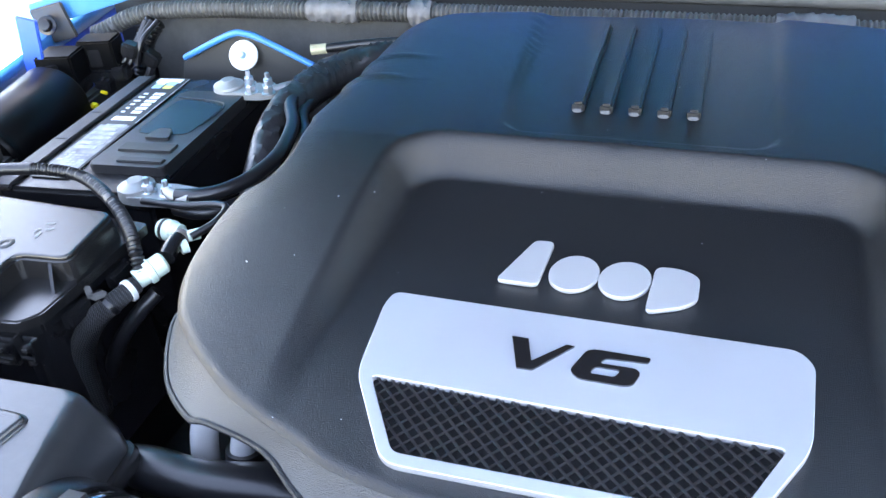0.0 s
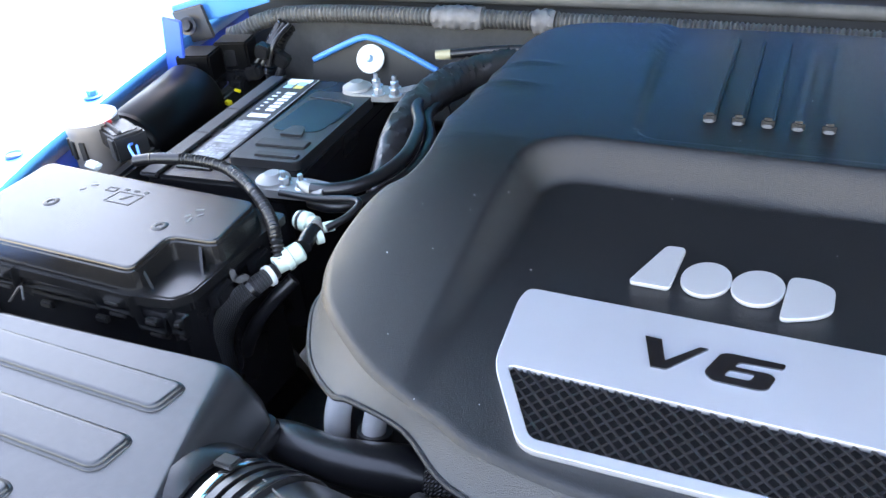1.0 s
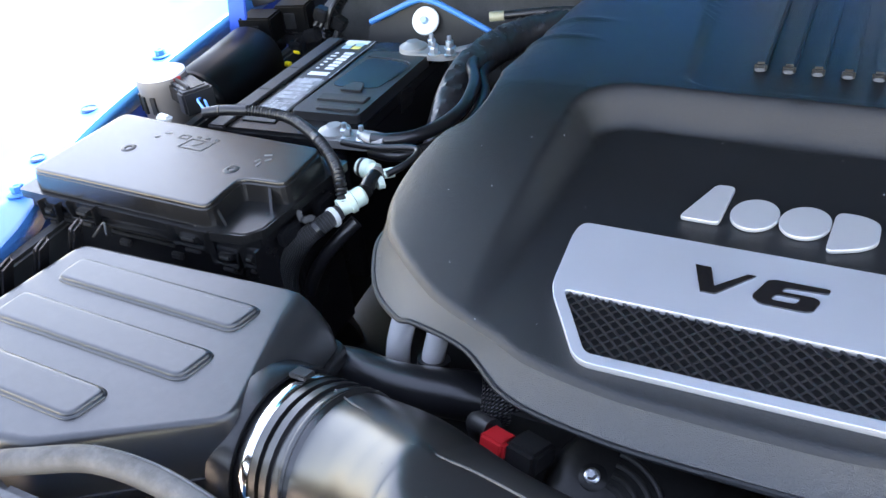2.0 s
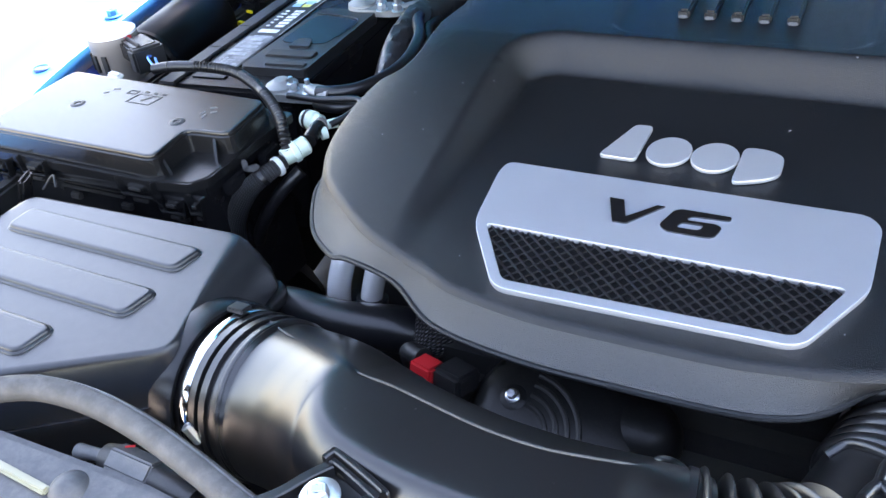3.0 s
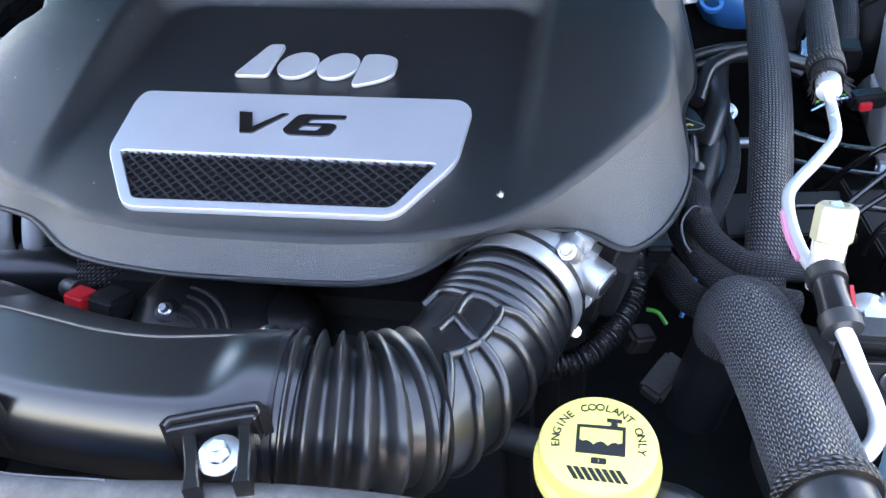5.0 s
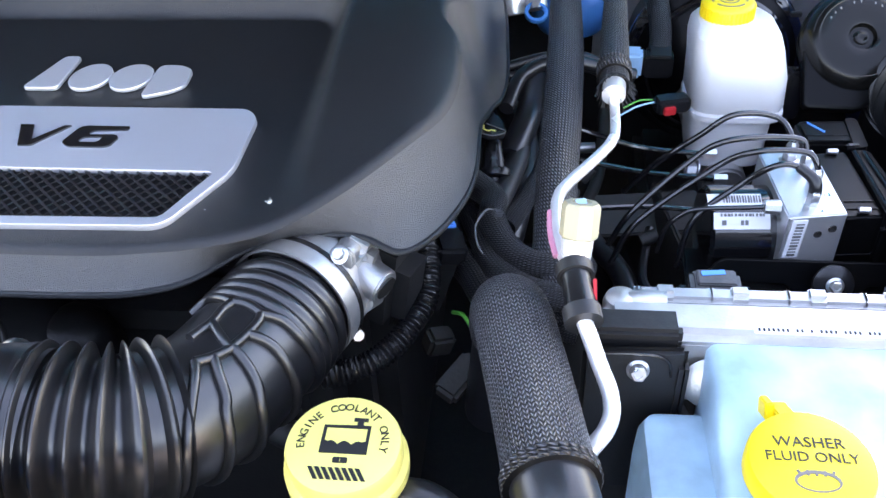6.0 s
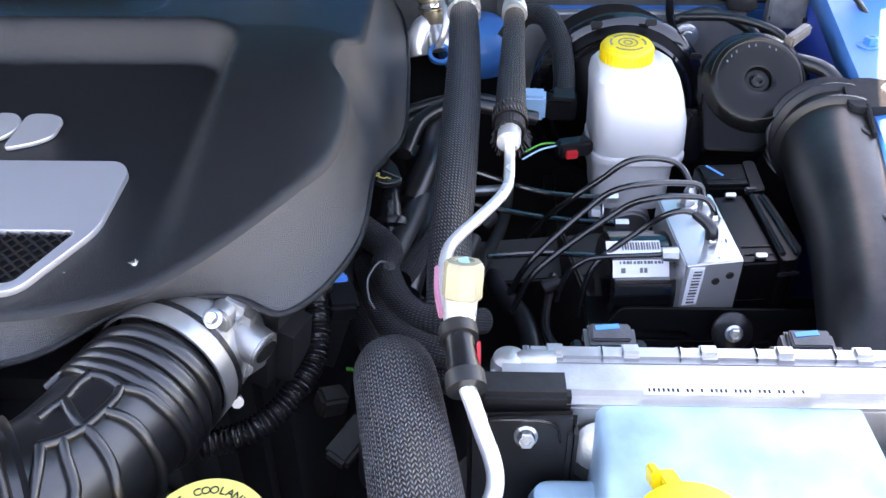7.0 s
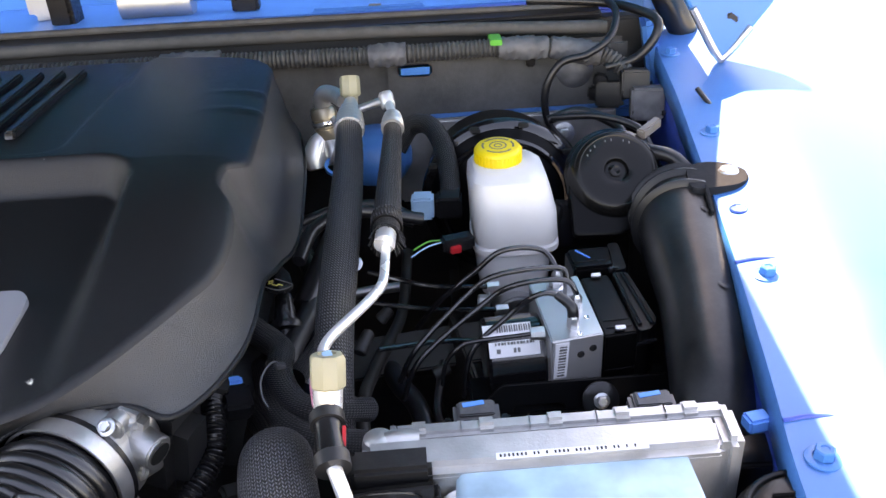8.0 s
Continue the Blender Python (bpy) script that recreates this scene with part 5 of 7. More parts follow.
part("strap_slot", box((0.052, 0.010, 0.004), (-.497, .274, 1.0642), (0, 0, 0), 0.001), M_DARK, bat)
part("side_rail", box((0.024, 0.290, 0.006), (-.632, .368, 1.053), (0, 0, 0), 0.002), M_PLASTIC_DULL, bat)
part("rail_lip", box((0.003, 0.288, 0.004), (-.6195, .368, 1.0565), (0, 0, 0), 0.001), M_PLASTIC_DULL, bat)
for y in (.262, .33, .40):
    part("rail_notch", box((.020, .002, .001), (-.632, y, 1.0562), (0, 0, 0)), M_INK, bat)
lab = part("label_strip", box((0.044, 0.262, 0.0012), (-.588, .376, 1.0552)), M_INK, bat, "black label strip with white print")
part("silver_panel", box((0.038, 0.112, 0.0004), (-.588, .312, 1.0560)), M_SILVER_PRINT, lab, "silver-grey printed panel")
part("edge_line", box((0.0012, 0.130, 0.0005), (-.5665, .440, 1.0560)), M_GREY_LABEL, lab)
rng = random.Random(4)
b = bmesh.new()
for y in np.arange(.262, .300, .0052):
    for x in np.arange(-.604, -.572, .0065):
        if rng.random() < .7:
            box((0.002 + 0.005 * rng.random(), 0.0030, 0.0006), (x + .002, y, 1.0564), (0, 0, 0), 0, b)
part("print_bar", b, M_GREY_LABEL, lab)
b = bmesh.new()
for k, y in enumerate((.312, .3225, .334, .346, .357, .366)):
    w = (.026, .030, .024, .030, .018, .026)[k]
    box((w, 0.0072, 0.0006), (-.588 + .002 * (k % 3 - 1), y, 1.0564), (0, 0, 0), 0, b)
part("print_bar", b, M_GREY_LABEL, lab, "worn white print")
b = bmesh.new()
box((0.028, 0.010, 0.0006), (-.588, .386, 1.0562), (0, 0, 0), 0, b)
for k in range(6):
    y = .404 + .0105 * k
    box((0.012 + .002 * (k % 2), 0.0066, 0.0006), (-.582, y, 1.0562), (0, 0, 0), 0, b)
    box((0.004 + .006 * rng.random(), 0.0034, 0.0006), (-.600, y, 1.0562), (0, 0, 0), 0, b)
part("print_bar", b, M_LABEL, lab, "bold white print")
part("picture_patch", box((0.034, 0.012, 0.0005), (-.590, .498, 1.0561)), M_LABEL, lab, "pale coloured picture patch")
for k, m in enumerate((M_SKYBLUE, M_YELLOW_PALE, M_MINT, M_SKYBLUE)):
    part("colour_square", box((0.012, 0.009, 0.0006), (-.597 + .015 * (k % 2), .478 + .011 * (k // 2), 1.0564)), m, lab)
bat.rotation_euler.z = radians(5)
bat.location.x -= .006


def terminal(at, turn, posts):
    """Lead clamp with a round cup, a tongue and studs with nuts."""
    tm = pose(*at, 0, 0, turn)
    b = lathe([(0, .012), (.008, .012), (.010, .010), (.018, .006), (.019, 0), (.019, -.006), (0, -.006)], tm @ pose(-.016, .006, 0), 28)
    c = prism(rounded([(-.02, -.014), (.03, -.016), (.055, -.006), (.055, .008), (.02, .016), (-.02, .014)], .006), -.006, .003, 0.0015, m=tm)
    merge(b, c)
    t = thing("battery_terminal", "dull lead battery terminal clamp with zinc studs", "terminal", at, group="battery terminals")
    part("clamp", b, M_LEAD, t)
    for x, y in posts:
        p = tm @ Vector((x, y, .002))
        st = part("stud", rod(p, p + Vector((0, 0, .016)), .0028, .0028, 12, None, .0006), M_ZINC, t)
        part("nut", hex_bolt(tuple(p), (0, 0, 1), .0058, .0078, .009), M_ZINC, st)
    return t


terminal((-.459, .238, 1.053), 8, ((.0, .0), (.022, -.004)))
terminal((-.486, .464, 1.064), 10, ((.006, .016), (.032, .010), (.040, -.014), (.018, -.012)))
part("arm", tube([(-.445, .470, 1.067), (-.425, .484, 1.068), (-.400, .500, 1.066)], [.006, .007, .006], 12, flat=.5), M_LEAD, bpy.data.objects["battery_terminal.001"])

cab = thing("battery_cables", "thick black taped battery cables", "cable", (-0.38, 0.35, 1.0))
part("lug", tube([(-.430, .230, 1.064), (-.412, .222, 1.064), (-.395, .220, 1.066)], [.006, .0085, .009], 14, flat=.7), M_LEAD, cab)
part("cable", tube([(-.412, .220, 1.066), (-.392, .223, 1.067), (-.371, .238, 1.067), (-.357, .272, 1.067), (-.355, .317, 1.068), (-.371, .377, 1.070), (-.398, .425, 1.070), (-.406, .47, 1.070), (-.398, .505, 1.070), (-.368, .55, 1.072), (-.33, .585, 1.075)], .0072, 14), M_RUBBER, cab)
part("cable", tube([(-.412, .214, 1.056), (-.385, .212, 1.056), (-.362, .230, 1.055), (-.349, .27, 1.054), (-.347, .32, 1.054), (-.362, .38, 1.056), (-.388, .43, 1.058), (-.394, .48, 1.058)], .0068, 14), M_RUBBER, cab)
part("taped_sleeve", wrapped([(-.385, .275, .99), (-.392, .32, 1.020), (-.404, .375, 1.046), (-.410, .43, 1.058), (-.404, .485, 1.063), (-.386, .535, 1.066), (-.34, .585, 1.070)], [.0150, .0175, .0185, .0195, .0215, .0215, .0195], .0055, 5), M_TAPE_GLOSS, cab, "bundle wrapped in crinkled glossy tape")
part("pink_tag", box((0.012, .008, .004), (-.322, .46, 1.075), (0, 30, 20), .001), M_PINK, cab)
part("vent_tube", tube([(-.42, .565, 1.082), (-.37, .58, 1.085), (-.31, .59, 1.088)], .006, 12), M_RUBBER, cab)
part("vent_cap", tube([(-.437, .56, 1.081), (-.418, .565, 1.082)], .0065, 14), M_CREAM, cab, "cream end cap")

# blue strut brace with white washer
brace = thing("battery_tray_brace", "dark bracket with bright blue upper edge and white washer", "bracket", (-.53, .56, 1.0))
outl = [(-.10, 0), (-.085, .012), (-.02, .046), (.01, .046), (.095, .006), (.11, -.06), (-.11, -.06)]
part("bracket", drawn([outl], .004, frame_at((-.53, .562, 1.052), (0, -1, .1)), .001), M_DARK, brace)
part("blue_edge", tube([(-.625, .558, 1.062), (-.612, .558, 1.068), (-.55, .558, 1.096), (-.525, .558, 1.098), (-.500, .558, 1.090), (-.435, .556, 1.062)], .0042, 10, 6), M_BLUE, brace, "bright blue painted edge")
w = part("washer", lathe([(0, .004), (.012, .004), (.0185, .002), (.0195, 0), (0, 0)], frame_at((-.531, .552, 1.072), (0.15, -.8, .45)), 32), M_WHITE, brace, "white plastic washer")
part("stud", rod((-.531, .551, 1.072), (-.529, .541, 1.078), .0055, .0045, 12), M_SKYBLUE, w, "blue stud")

# connectors beside the fuse box
con = thing("wire_connectors", "pale green plastic connectors on a black braided loom", "connector", (-.37, .12, 1.0))
part("plug", lathe([(0, 0), (.0085, 0), (.009, .009), (.011, .010), (.011, .015), (.0095, .016), (.0095, .026), (.007, .028), (0, .028)], frame_at((-.383, .110, 1.051), (.50, .82, .20)), 24), M_MINT, con)
part("plug", lathe([(0, 0), (.0085, 0), (.0098, .003), (.0098, .014), (.0078, .016), (.0078, .022), (0, .022)], frame_at((-.402, .177, 1.058), (.98, -.10, -.02)), 24), M_MINT, con)
part("band", lathe([(.0097, .004), (.0102, .004), (.0102, .007), (.0097, .007)], frame_at((-.402, .177, 1.058), (.98, -.10, -.02)), 24), M_INK, con)
part("coupler", tube([(-.369, .136, 1.058), (-.372, .150, 1.060), (-.374, .166, 1.060)], .0075, 14), M_PLASTIC, con)
part("copper_ring", tube([(-.3725, .162, 1.060), (-.3735, .167, 1.060)], .0080, 14), M_TAN, con)
part("end_cap", tube([(-.368, .168, 1.060), (-.360, .175, 1.060)], .0050, 14), M_MINT, con)
part("end_cap", tube([(-.368, .155, 1.056), (-.364, .160, 1.056)], .0062, 14), M_MINT, con)
part("loom", tube([(-.380, .106, 1.050), (-.387, .088, 1.046), (-.400, .075, 1.036), (-.413, .068, 1.018), (-.424, .066, .994), (-.428, .066, .965), (-.428, .068, .93)], [.0075, .0085, .0095, .0105, .0105, .0105, .0105], 18), M_BRAID_FINE, con, "black braided loom")
part("loom", tube([(-.372, .118, 1.035), (-.384, .105, 1.022), (-.400, .093, 1.001), (-.4145, .090, .977), (-.4240, .090, .958)], .0068, 14), M_RUBBER, con)
kp = part("clip", box((.022, .012, .006), (-.4010, .0830, 1.052), (0, -25, -35), .0015), M_PLASTIC, con)
part("clip_ear", box((.008, .005, .011), (-.4060, .0800, 1.056), (0, -25, -35), .001), M_PLASTIC, kp)
part("clip_strap", tube([(-.3900, .0850, 1.0445), (-.3922, .0820, 1.0425)], .0103, 16), M_PLASTIC, kp)
part("white_band", tube([(-.381, .100, 1.049), (-.3825, .096, 1.0485)], .0098, 14), M_WHITE, con)
part("bail", tube([(-.44, .205, 1.066), (-.40, .205, 1.066), (-.362, .208, 1.070), (-.348, .203, 1.070), (-.350, .185, 1.066), (-.362, .165, 1.062)], .0035, 10), M_RUBBER, con)
sens = thing("sensor_conduit", "black corrugated conduit across the battery front", "conduit", (-.5, .2, 1.07))
part("conduit", tube([(-.594, .198, 1.086), (-.576, .205, 1.086), (-.537, .209, 1.086), (-.497, .202, 1.086), (-.446, .174, 1.084), (-.405, .142, 1.080), (-.388, .124, 1.072), (-.380, .114, 1.056)], .0040, 12, 10, (.0022, .0042), step=.0009), M_CONDUIT, sens)
part("end_sleeve", tube([(-.612, .194, 1.083), (-.590, .200, 1.086), (-.562, .207, 1.086)], .0060, 12), M_CONDUIT, sens)
part("tape_sleeve", tube([(-.490, .200, 1.086), (-.465, .187, 1.085), (-.442, .171, 1.084)], .0056, 12), M_CONDUIT, sens)

# pump pot and cylinder by the fender
pot = thing("vacuum_pump", "tan-grey pump pot with plug, top whitened for sunlight", "pump", (-.75, .27, .95))
part("pot_body", lathe([(0, -.12), (.028, -.12), (.030, -.02), (.031, -.010), (.031, -.003), (.029, 0), (0, .001)], pose(-.750, .270, 1.085), 40), M_TAN, pot)
# paper white on the top disc paints the sunlight falling there
part("lid", lathe([(0, .003), (.026, .003), (.0305, .001), (.0305, -.002), (0, -.002)], pose(-.750, .270, 1.087), 40), M_LABEL, pot, "round top, white for the sun on it")
pk = part("plug", box((.048, .034, .024), (-.700, .262, 1.070), (0, 0, -25), .003), M_PLASTIC, pot)
part("plug_lip", box((.020, .040, .030), (-.682, .254, 1.066), (0, 0, -25), .003), M_PLASTIC_DULL, pk)
part("plug_rib", box((.044, .004, .004), (-.702, .256, 1.083), (0, 0, -25), .001), M_PLASTIC_DULL, pk)
part("red_clip", box((.012, .01, .005), (-.724, .268, 1.083), (0, 0, -25), .001), M_RED, pk)
part("wire", tube([(-.668, .246, 1.072), (-.650, .225, 1.080), (-.612, .196, 1.084)], .0015, 6), M_INK_BLUE, pk)
part("wire", tube([(-.666, .250, 1.068), (-.646, .232, 1.076), (-.610, .200, 1.083)], .0015, 6), M_INK_BLUE, pk)
for k in range(4):
    a = radians(200 + 28 * k)
    part("vent_slot", box((.004, .006, .022), (-.750 + .0305 * math.cos(a), .270 + .0305 * math.sin(a), 1.055), (0, 0, math.degrees(a))), M_INK, pot)
part("white_cap", box((.022, .012, .008), (-.690, .205, 1.062), (0, 0, -10), .003), M_WHITE, pot)
can = thing("charcoal_canister", "matt black cylindrical canister", "canister", (-.76, .4, .95))
part("cylinder", lathe([(0, 0), (.044, 0), (.048, .006), (.048, .15), (.044, .156), (0, .156)], frame_at((-.752, .312, 1.020), (-.10, .99, .08)), 40), M_BOOST, can)
part("end_band", lathe([(.0478, .004), (.0490, .005), (.0490, .011), (.0478, .012)], frame_at((-.752, .312, 1.020), (-.10, .99, .08)), 40), M_BOOST, can)
# relay cluster and bracket at the rear corner
rel = thing("relay_cluster", "black relays on a blue corner bracket", "relay", (-.80, .55, .98))
# darkened blue stands for the shade the bracket is in
part("bracket", box((.032, .005, .088), (-.796, .478, 1.092), (0, 10, 0), .0015), M_BLUE_SHADE, rel, "blue bracket, its shade put into the colour")
part("black_plate", box((.062, .005, .050), (-.830, .562, 1.098), (0, -14, 0), .002), M_PLASTIC_DULL, rel, "black relay carrier plate")
part("bracket_top", box((.165, .006, .034), (-.785, .575, 1.126), (0, -15, 6), .002), M_BLUE, rel, "blue corner gusset")
for x, y, z, w, d, h in ((-.776, .500, 1.062, .050, .046, .044), (-.748, .546, 1.066, .050, .038, .044)):
    r = part("relay", box((w, d, h), (x, y, z), (0, 0, 14), .0025), M_BOOST, rel)
    part("relay_base", box((w * .92, d * .9, .016), (x, y, z - h / 2 - .006), (0, 0, 14), .002), M_PLASTIC, r)
    part("relay_lip", box((w * 1.04, d * 1.04, .004), (x, y, z - h / 2 + .004), (0, 0, 14), .001), M_PLASTIC, r)
    part("relay_key", box((w * .35, .003, h * .55), (x + .004, y - d / 2 - .001, z), (0, 0, 14), .001), M_PLASTIC, r)
part("knob", lathe([(0, .012), (.007, .011), (.009, .004), (.013, .003), (.013, 0), (0, 0)], frame_at((-.832, .552, 1.098), (.3, -.8, .4)), 24), M_PLASTIC, rel)
for x, y, z, a in ((-.705, .553, 1.070, 20), (-.715, .535, 1.045, -10), (-.69, .57, 1.052, 35), (-.735, .52, 1.030, 5)):
    part("plug", box((.022, .020, .020), (x, y, z), (0, a, 10), .003), M_PLASTIC, rel)
for k in range(3):
    part("lead", tube([(-.70 - .012 * k, .55, 1.05), (-.69 - .008 * k, .56 + .008 * k, 1.08), (-.68 - .01 * k, .59, 1.098)], .0035, 8), M_RUBBER, rel)
part("yellow_tag", box((.012, .004, .004), (-.722, .50, 1.030), (0, 0, -10), .001), M_YELLOW, rel)
part("yellow_tag", box((.016, .008, .006), (-.728, .480, 1.02), (0, 0, -10), .001), M_YELLOW, rel)
part("drape", tube([(-.70, .61, 1.09), (-.72, .60, 1.06), (-.73, .59, 1.0)], .012, 12, 8, (.003, .006), step=.0016), M_PLASTIC, rel)
part("wire", tube([(-.74, .58, 1.05), (-.71, .575, 1.07), (-.69, .57, 1.05), (-.70, .56, 1.02)], .006, 8), M_RUBBER, rel)

# ---- A/C lines and hoses ----
ac = thing("air_conditioning_line", "aluminium refrigerant tube with braided hose and cream caps", "pipe", (.37, .1, .95))
part("tube", tube([(.395, .172, 1.073), (.3945, .150, 1.0725), (.393, .116, 1.071), (.390, .100, 1.071), (.383, .086, 1.070), (.370, .064, 1.070), (.357, .043, 1.070), (.350, .028, 1.070), (.3475, .010, 1.070), (.348, -.012, 1.069), (.351, -.036, 1.069), (.355, -.056, 1.072)], .0042, 16), M_TUBE, ac, "bright bent aluminium tube")
part("crimp", tube([(.3955, .178, 1.078), (.394, .160, 1.077)], .0095, 18), M_TUBE, ac)
part("hose", tube([(0.3955, 0.1750, 1.0780), (0.3978, 0.2237, 1.0841), (0.4012, 0.2860, 1.0945), (0.4040, 0.3300, 1.1030), (0.4050, 0.3560, 1.1090)], [.0122, .0126, .0110, .0100, .0094], 20, 10), M_BRAID_FINE, ac, "black braided hose")
part("collar", tube([(.4050, .3500, 1.1080), (.4052, .3600, 1.1100), (.4055, .3740, 1.1130)], [.0112, .0108, .0085], 20, 6, (.0012, .006), step=.0012), M_ALU_BRIGHT, ac)
part("riser", tube([(.4055, .372, 1.1125), (.4045, .386, 1.1150), (.4025, .400, 1.1170)], .0048, 14), M_TUBE, ac)
part("sleeve_hem", tube([(.3960, .186, 1.0790), (.3964, .204, 1.0810)], .0136, 20, 6, (.0012, .0032), step=.0008), M_BRAID_FINE, ac)
part("tie", tube([(.3962, .198, 1.080), (.3964, .203, 1.0803)], .0142, 18), M_PLASTIC, ac)
b = bmesh.new()
rng = random.Random(8)
for k in range(60):
    a = rng.random() * 6.28
    p = Vector((.395 + .012 * math.cos(a), .172, 1.078 + .012 * math.sin(a)))
    tube([tuple(p), tuple(p + Vector((.004 * math.cos(a) + .003 * rng.random(), -.003 - .006 * rng.random(), .004 * math.sin(a) - .003)))], [.0006, .0003], 4, 2, bm=b)
part("frayed_end", b, M_PLASTIC_DULL, ac, "frayed black sleeve threads")
part("valve", lathe([(0, 0), (.0085, 0), (.009, .01), (.0095, .02), (.0098, .03), (0, .03)], frame_at((.3570, -.0640, 1.066), (.06, .36, .93)), 24), M_TUBE, ac)
cp = part("service_cap", lathe([(.0100, 0), (.0118, .002), (.0118, .020), (.0103, .0225), (.0065, .0230), (.0060, .0215), (0, .0215)], frame_at((.3590, -.0530, 1.093), (.06, .36, .93)), 8), M_CREAM, ac, "cream octagonal cap")
part("cap_mark", box((.006, .006, .0008), (.3604, -.0452, 1.1134), (21, 0, 20)), M_SKYBLUE, cp)
part("pink_stripe", tube([(.3430, .005, 1.071), (.3435, -.018, 1.070), (.3470, -.042, 1.070)], .0020, 6), M_PINK, ac)
part("union", tube([(.3572, -.064, 1.079), (.3590, -.078, 1.076), (.3620, -.100, 1.071)], [.0100, .0090, .0105], 18), M_PLASTIC, ac, "black union sleeve")
for a, c in (((.3570, -.063, 1.079), (.3580, -.071, 1.0775)), ((.3610, -.094, 1.0725), (.3625, -.103, 1.070))):
    part("union_ring", tube([a, c], .0114, 18), M_PLASTIC_DULL, ac)
part("orange_stripe", box((.002, .014, .003), (.3690, -.083, 1.078), (20, 0, 0)), M_RED, ac)
part("lower_tube", tube([(.362, -.100, 1.071), (.366, -.110, 1.066), (.371, -.122, 1.058), (.3765, -.136, 1.051), (.3775, -.148, 1.047), (.374, -.158, 1.043), (.366, -.165, 1.035), (.358, -.167, 1.018)], .0049, 16), M_TUBE, ac, "bright bent aluminium tube")

sl = thing("suction_hose", "thick black braided suction hose with aluminium fitting", "hose", (.345, .2, .95))
part("hose", tube([(0.3568, 0.3960, 1.0966), (0.3578, 0.3281, 1.0856), (0.3568, 0.2417, 1.0760), (0.3540, 0.1649, 1.0625), (0.3501, 0.0977, 1.0414), (0.3482, 0.0497, 1.0068), (0.3472, 0.0209, 0.9588)], [.0138, .0150, .0160, .0163, .0163, .016, .016], 22, 10), M_BRAID, sl, "black braided sleeve")
part("ferrule", tube([(0.3570, 0.3880, 1.0953), (0.3571, 0.3990, 1.0971), (0.3573, 0.4140, 1.0998), (0.3575, 0.4290, 1.1028)], [.0158, .0156, .0140, .0115], 24, 6, (.0011, .0085), step=.0012), M_ALU_BRIGHT, sl, "crimped bright ferrule")
part("ferrule_rim", tube([(0.3570, 0.3872, 1.0952), (0.3570, 0.3895, 1.0955)], .0166, 24), M_TUBE, sl)
part("neck", rod((0.3575, 0.4260, 1.1022), (0.3577, 0.4450, 1.1060), .0092, .0080, 18), M_ALU_BRIGHT, sl)
part("service_cap", lathe([(.0075, -.012), (.0085, -.001), (.0105, 0), (.0118, .002), (.0118, .020), (.0104, .0225), (.0065, .0230), (0, .0225)], frame_at((0.3578, 0.4560, 1.1100), (0, .45, .89)), 8), M_CREAM, sl, "cream octagonal cap")
part("arm", tube([(0.3600, 0.4250, 1.1030), (0.3720, 0.4200, 1.1080), (0.3860, 0.4170, 1.1135), (0.3960, 0.4130, 1.1175)], [.0075, .0060, .0062, .0075], 14, flat=.7), M_TANKALU, sl, "cast aluminium link")
part("arm_block", lathe([(0, -.009), (.0072, -.009), (.0082, -.006), (.0082, .006), (.0065, .009), (0, .0095)], frame_at((.4000, .4100, 1.1190), (-.2, .5, .85)), 20), M_TANKALU, sl)
VM = frame_at((.321, .505, 1.062), (-.15, .2, .97))
body = part("valve_body", lathe([(0, -.022), (.0135, -.022), (.0158, -.019), (.0158, -.007), (.0146, -.006), (.0146, .004), (.0162, .005), (.0162, .015), (.0135, .019), (0, .020)], VM, 28), M_BRASS, sl, "brass-grey valve body")
part("clip_band", lathe([(.0147, -.0035), (.0172, -.0035), (.0176, -.002), (.0176, .001), (.0172, .0025), (.0147, .0025)], VM, 28), M_CHROME, body, "bright wire clip")
part("elbow", tube([(.320, .507, 1.078), (.319, .506, 1.090), (.324, .502, 1.099), (.336, .490, 1.101), (.348, .470, 1.100)], [.0100, .0105, .0105, .0098, .0090], 18), M_TANKALU, sl)
part("strap", tube([(.330, .497, 1.072), (.337, .480, 1.058), (.334, .470, 1.040), (.328, .470, 1.026)], [.0035, .0040, .0040, .0045], 10, flat=.5), M_ALU_BRIGHT, sl)
part("foot", tube([(.317, .500, 1.046), (.309, .494, 1.036), (.304, .488, 1.022), (.306, .482, 1.010)], [.0110, .0135, .0140, .0110], 18), M_TUBE, sl)
part("foot", tube([(.322, .498, 1.044), (.328, .488, 1.030), (.331, .480, 1.018)], [.0095, .0120, .0125], 16), M_ALU_BRIGHT, sl)
part("blue_ring", lathe([(.0095, -.003), (.0130, -.003), (.0138, 0), (.0130, .003), (.0095, .003)], frame_at((.3300, .464, 1.020), (.1, -.5, .85)), 28), M_BLUE, sl, "bright blue ring")

rad = thing("radiator_hose", "wide radiator hose in herringbone braided sleeve", "hose", (.33, -.1, .9))
part("sleeve", tube([(.316, -.044, 1.004), (.316, -.046, 1.014), (.318, -.056, 1.034), (.322, -.078, 1.0455), (.327, -.105, 1.0480), (.334, -.140, 1.049), (.345, -.200, 1.049)], [.0240, .0247, .0250, .0250, .0248, .0245, .0242], 36, 10), braid_material("herringbone_sleeve", (.010, .010, .011), 84, 300, light=21, spec=0.5, rough=0.32), rad, "black herringbone braided sleeve")
part("hose_lower", tube([(.316, -.045, 1.012), (.314, -.040, .99), (.310, -.03, .95), (.305, -.02, .90)], .0215, 24), M_RUBBER, rad)
part("hose_end", tube([(.3443, -.196, 1.049), (.350, -.222, 1.045), (.354, -.25, 1.030)], .0222, 28), M_RUBBER, rad)
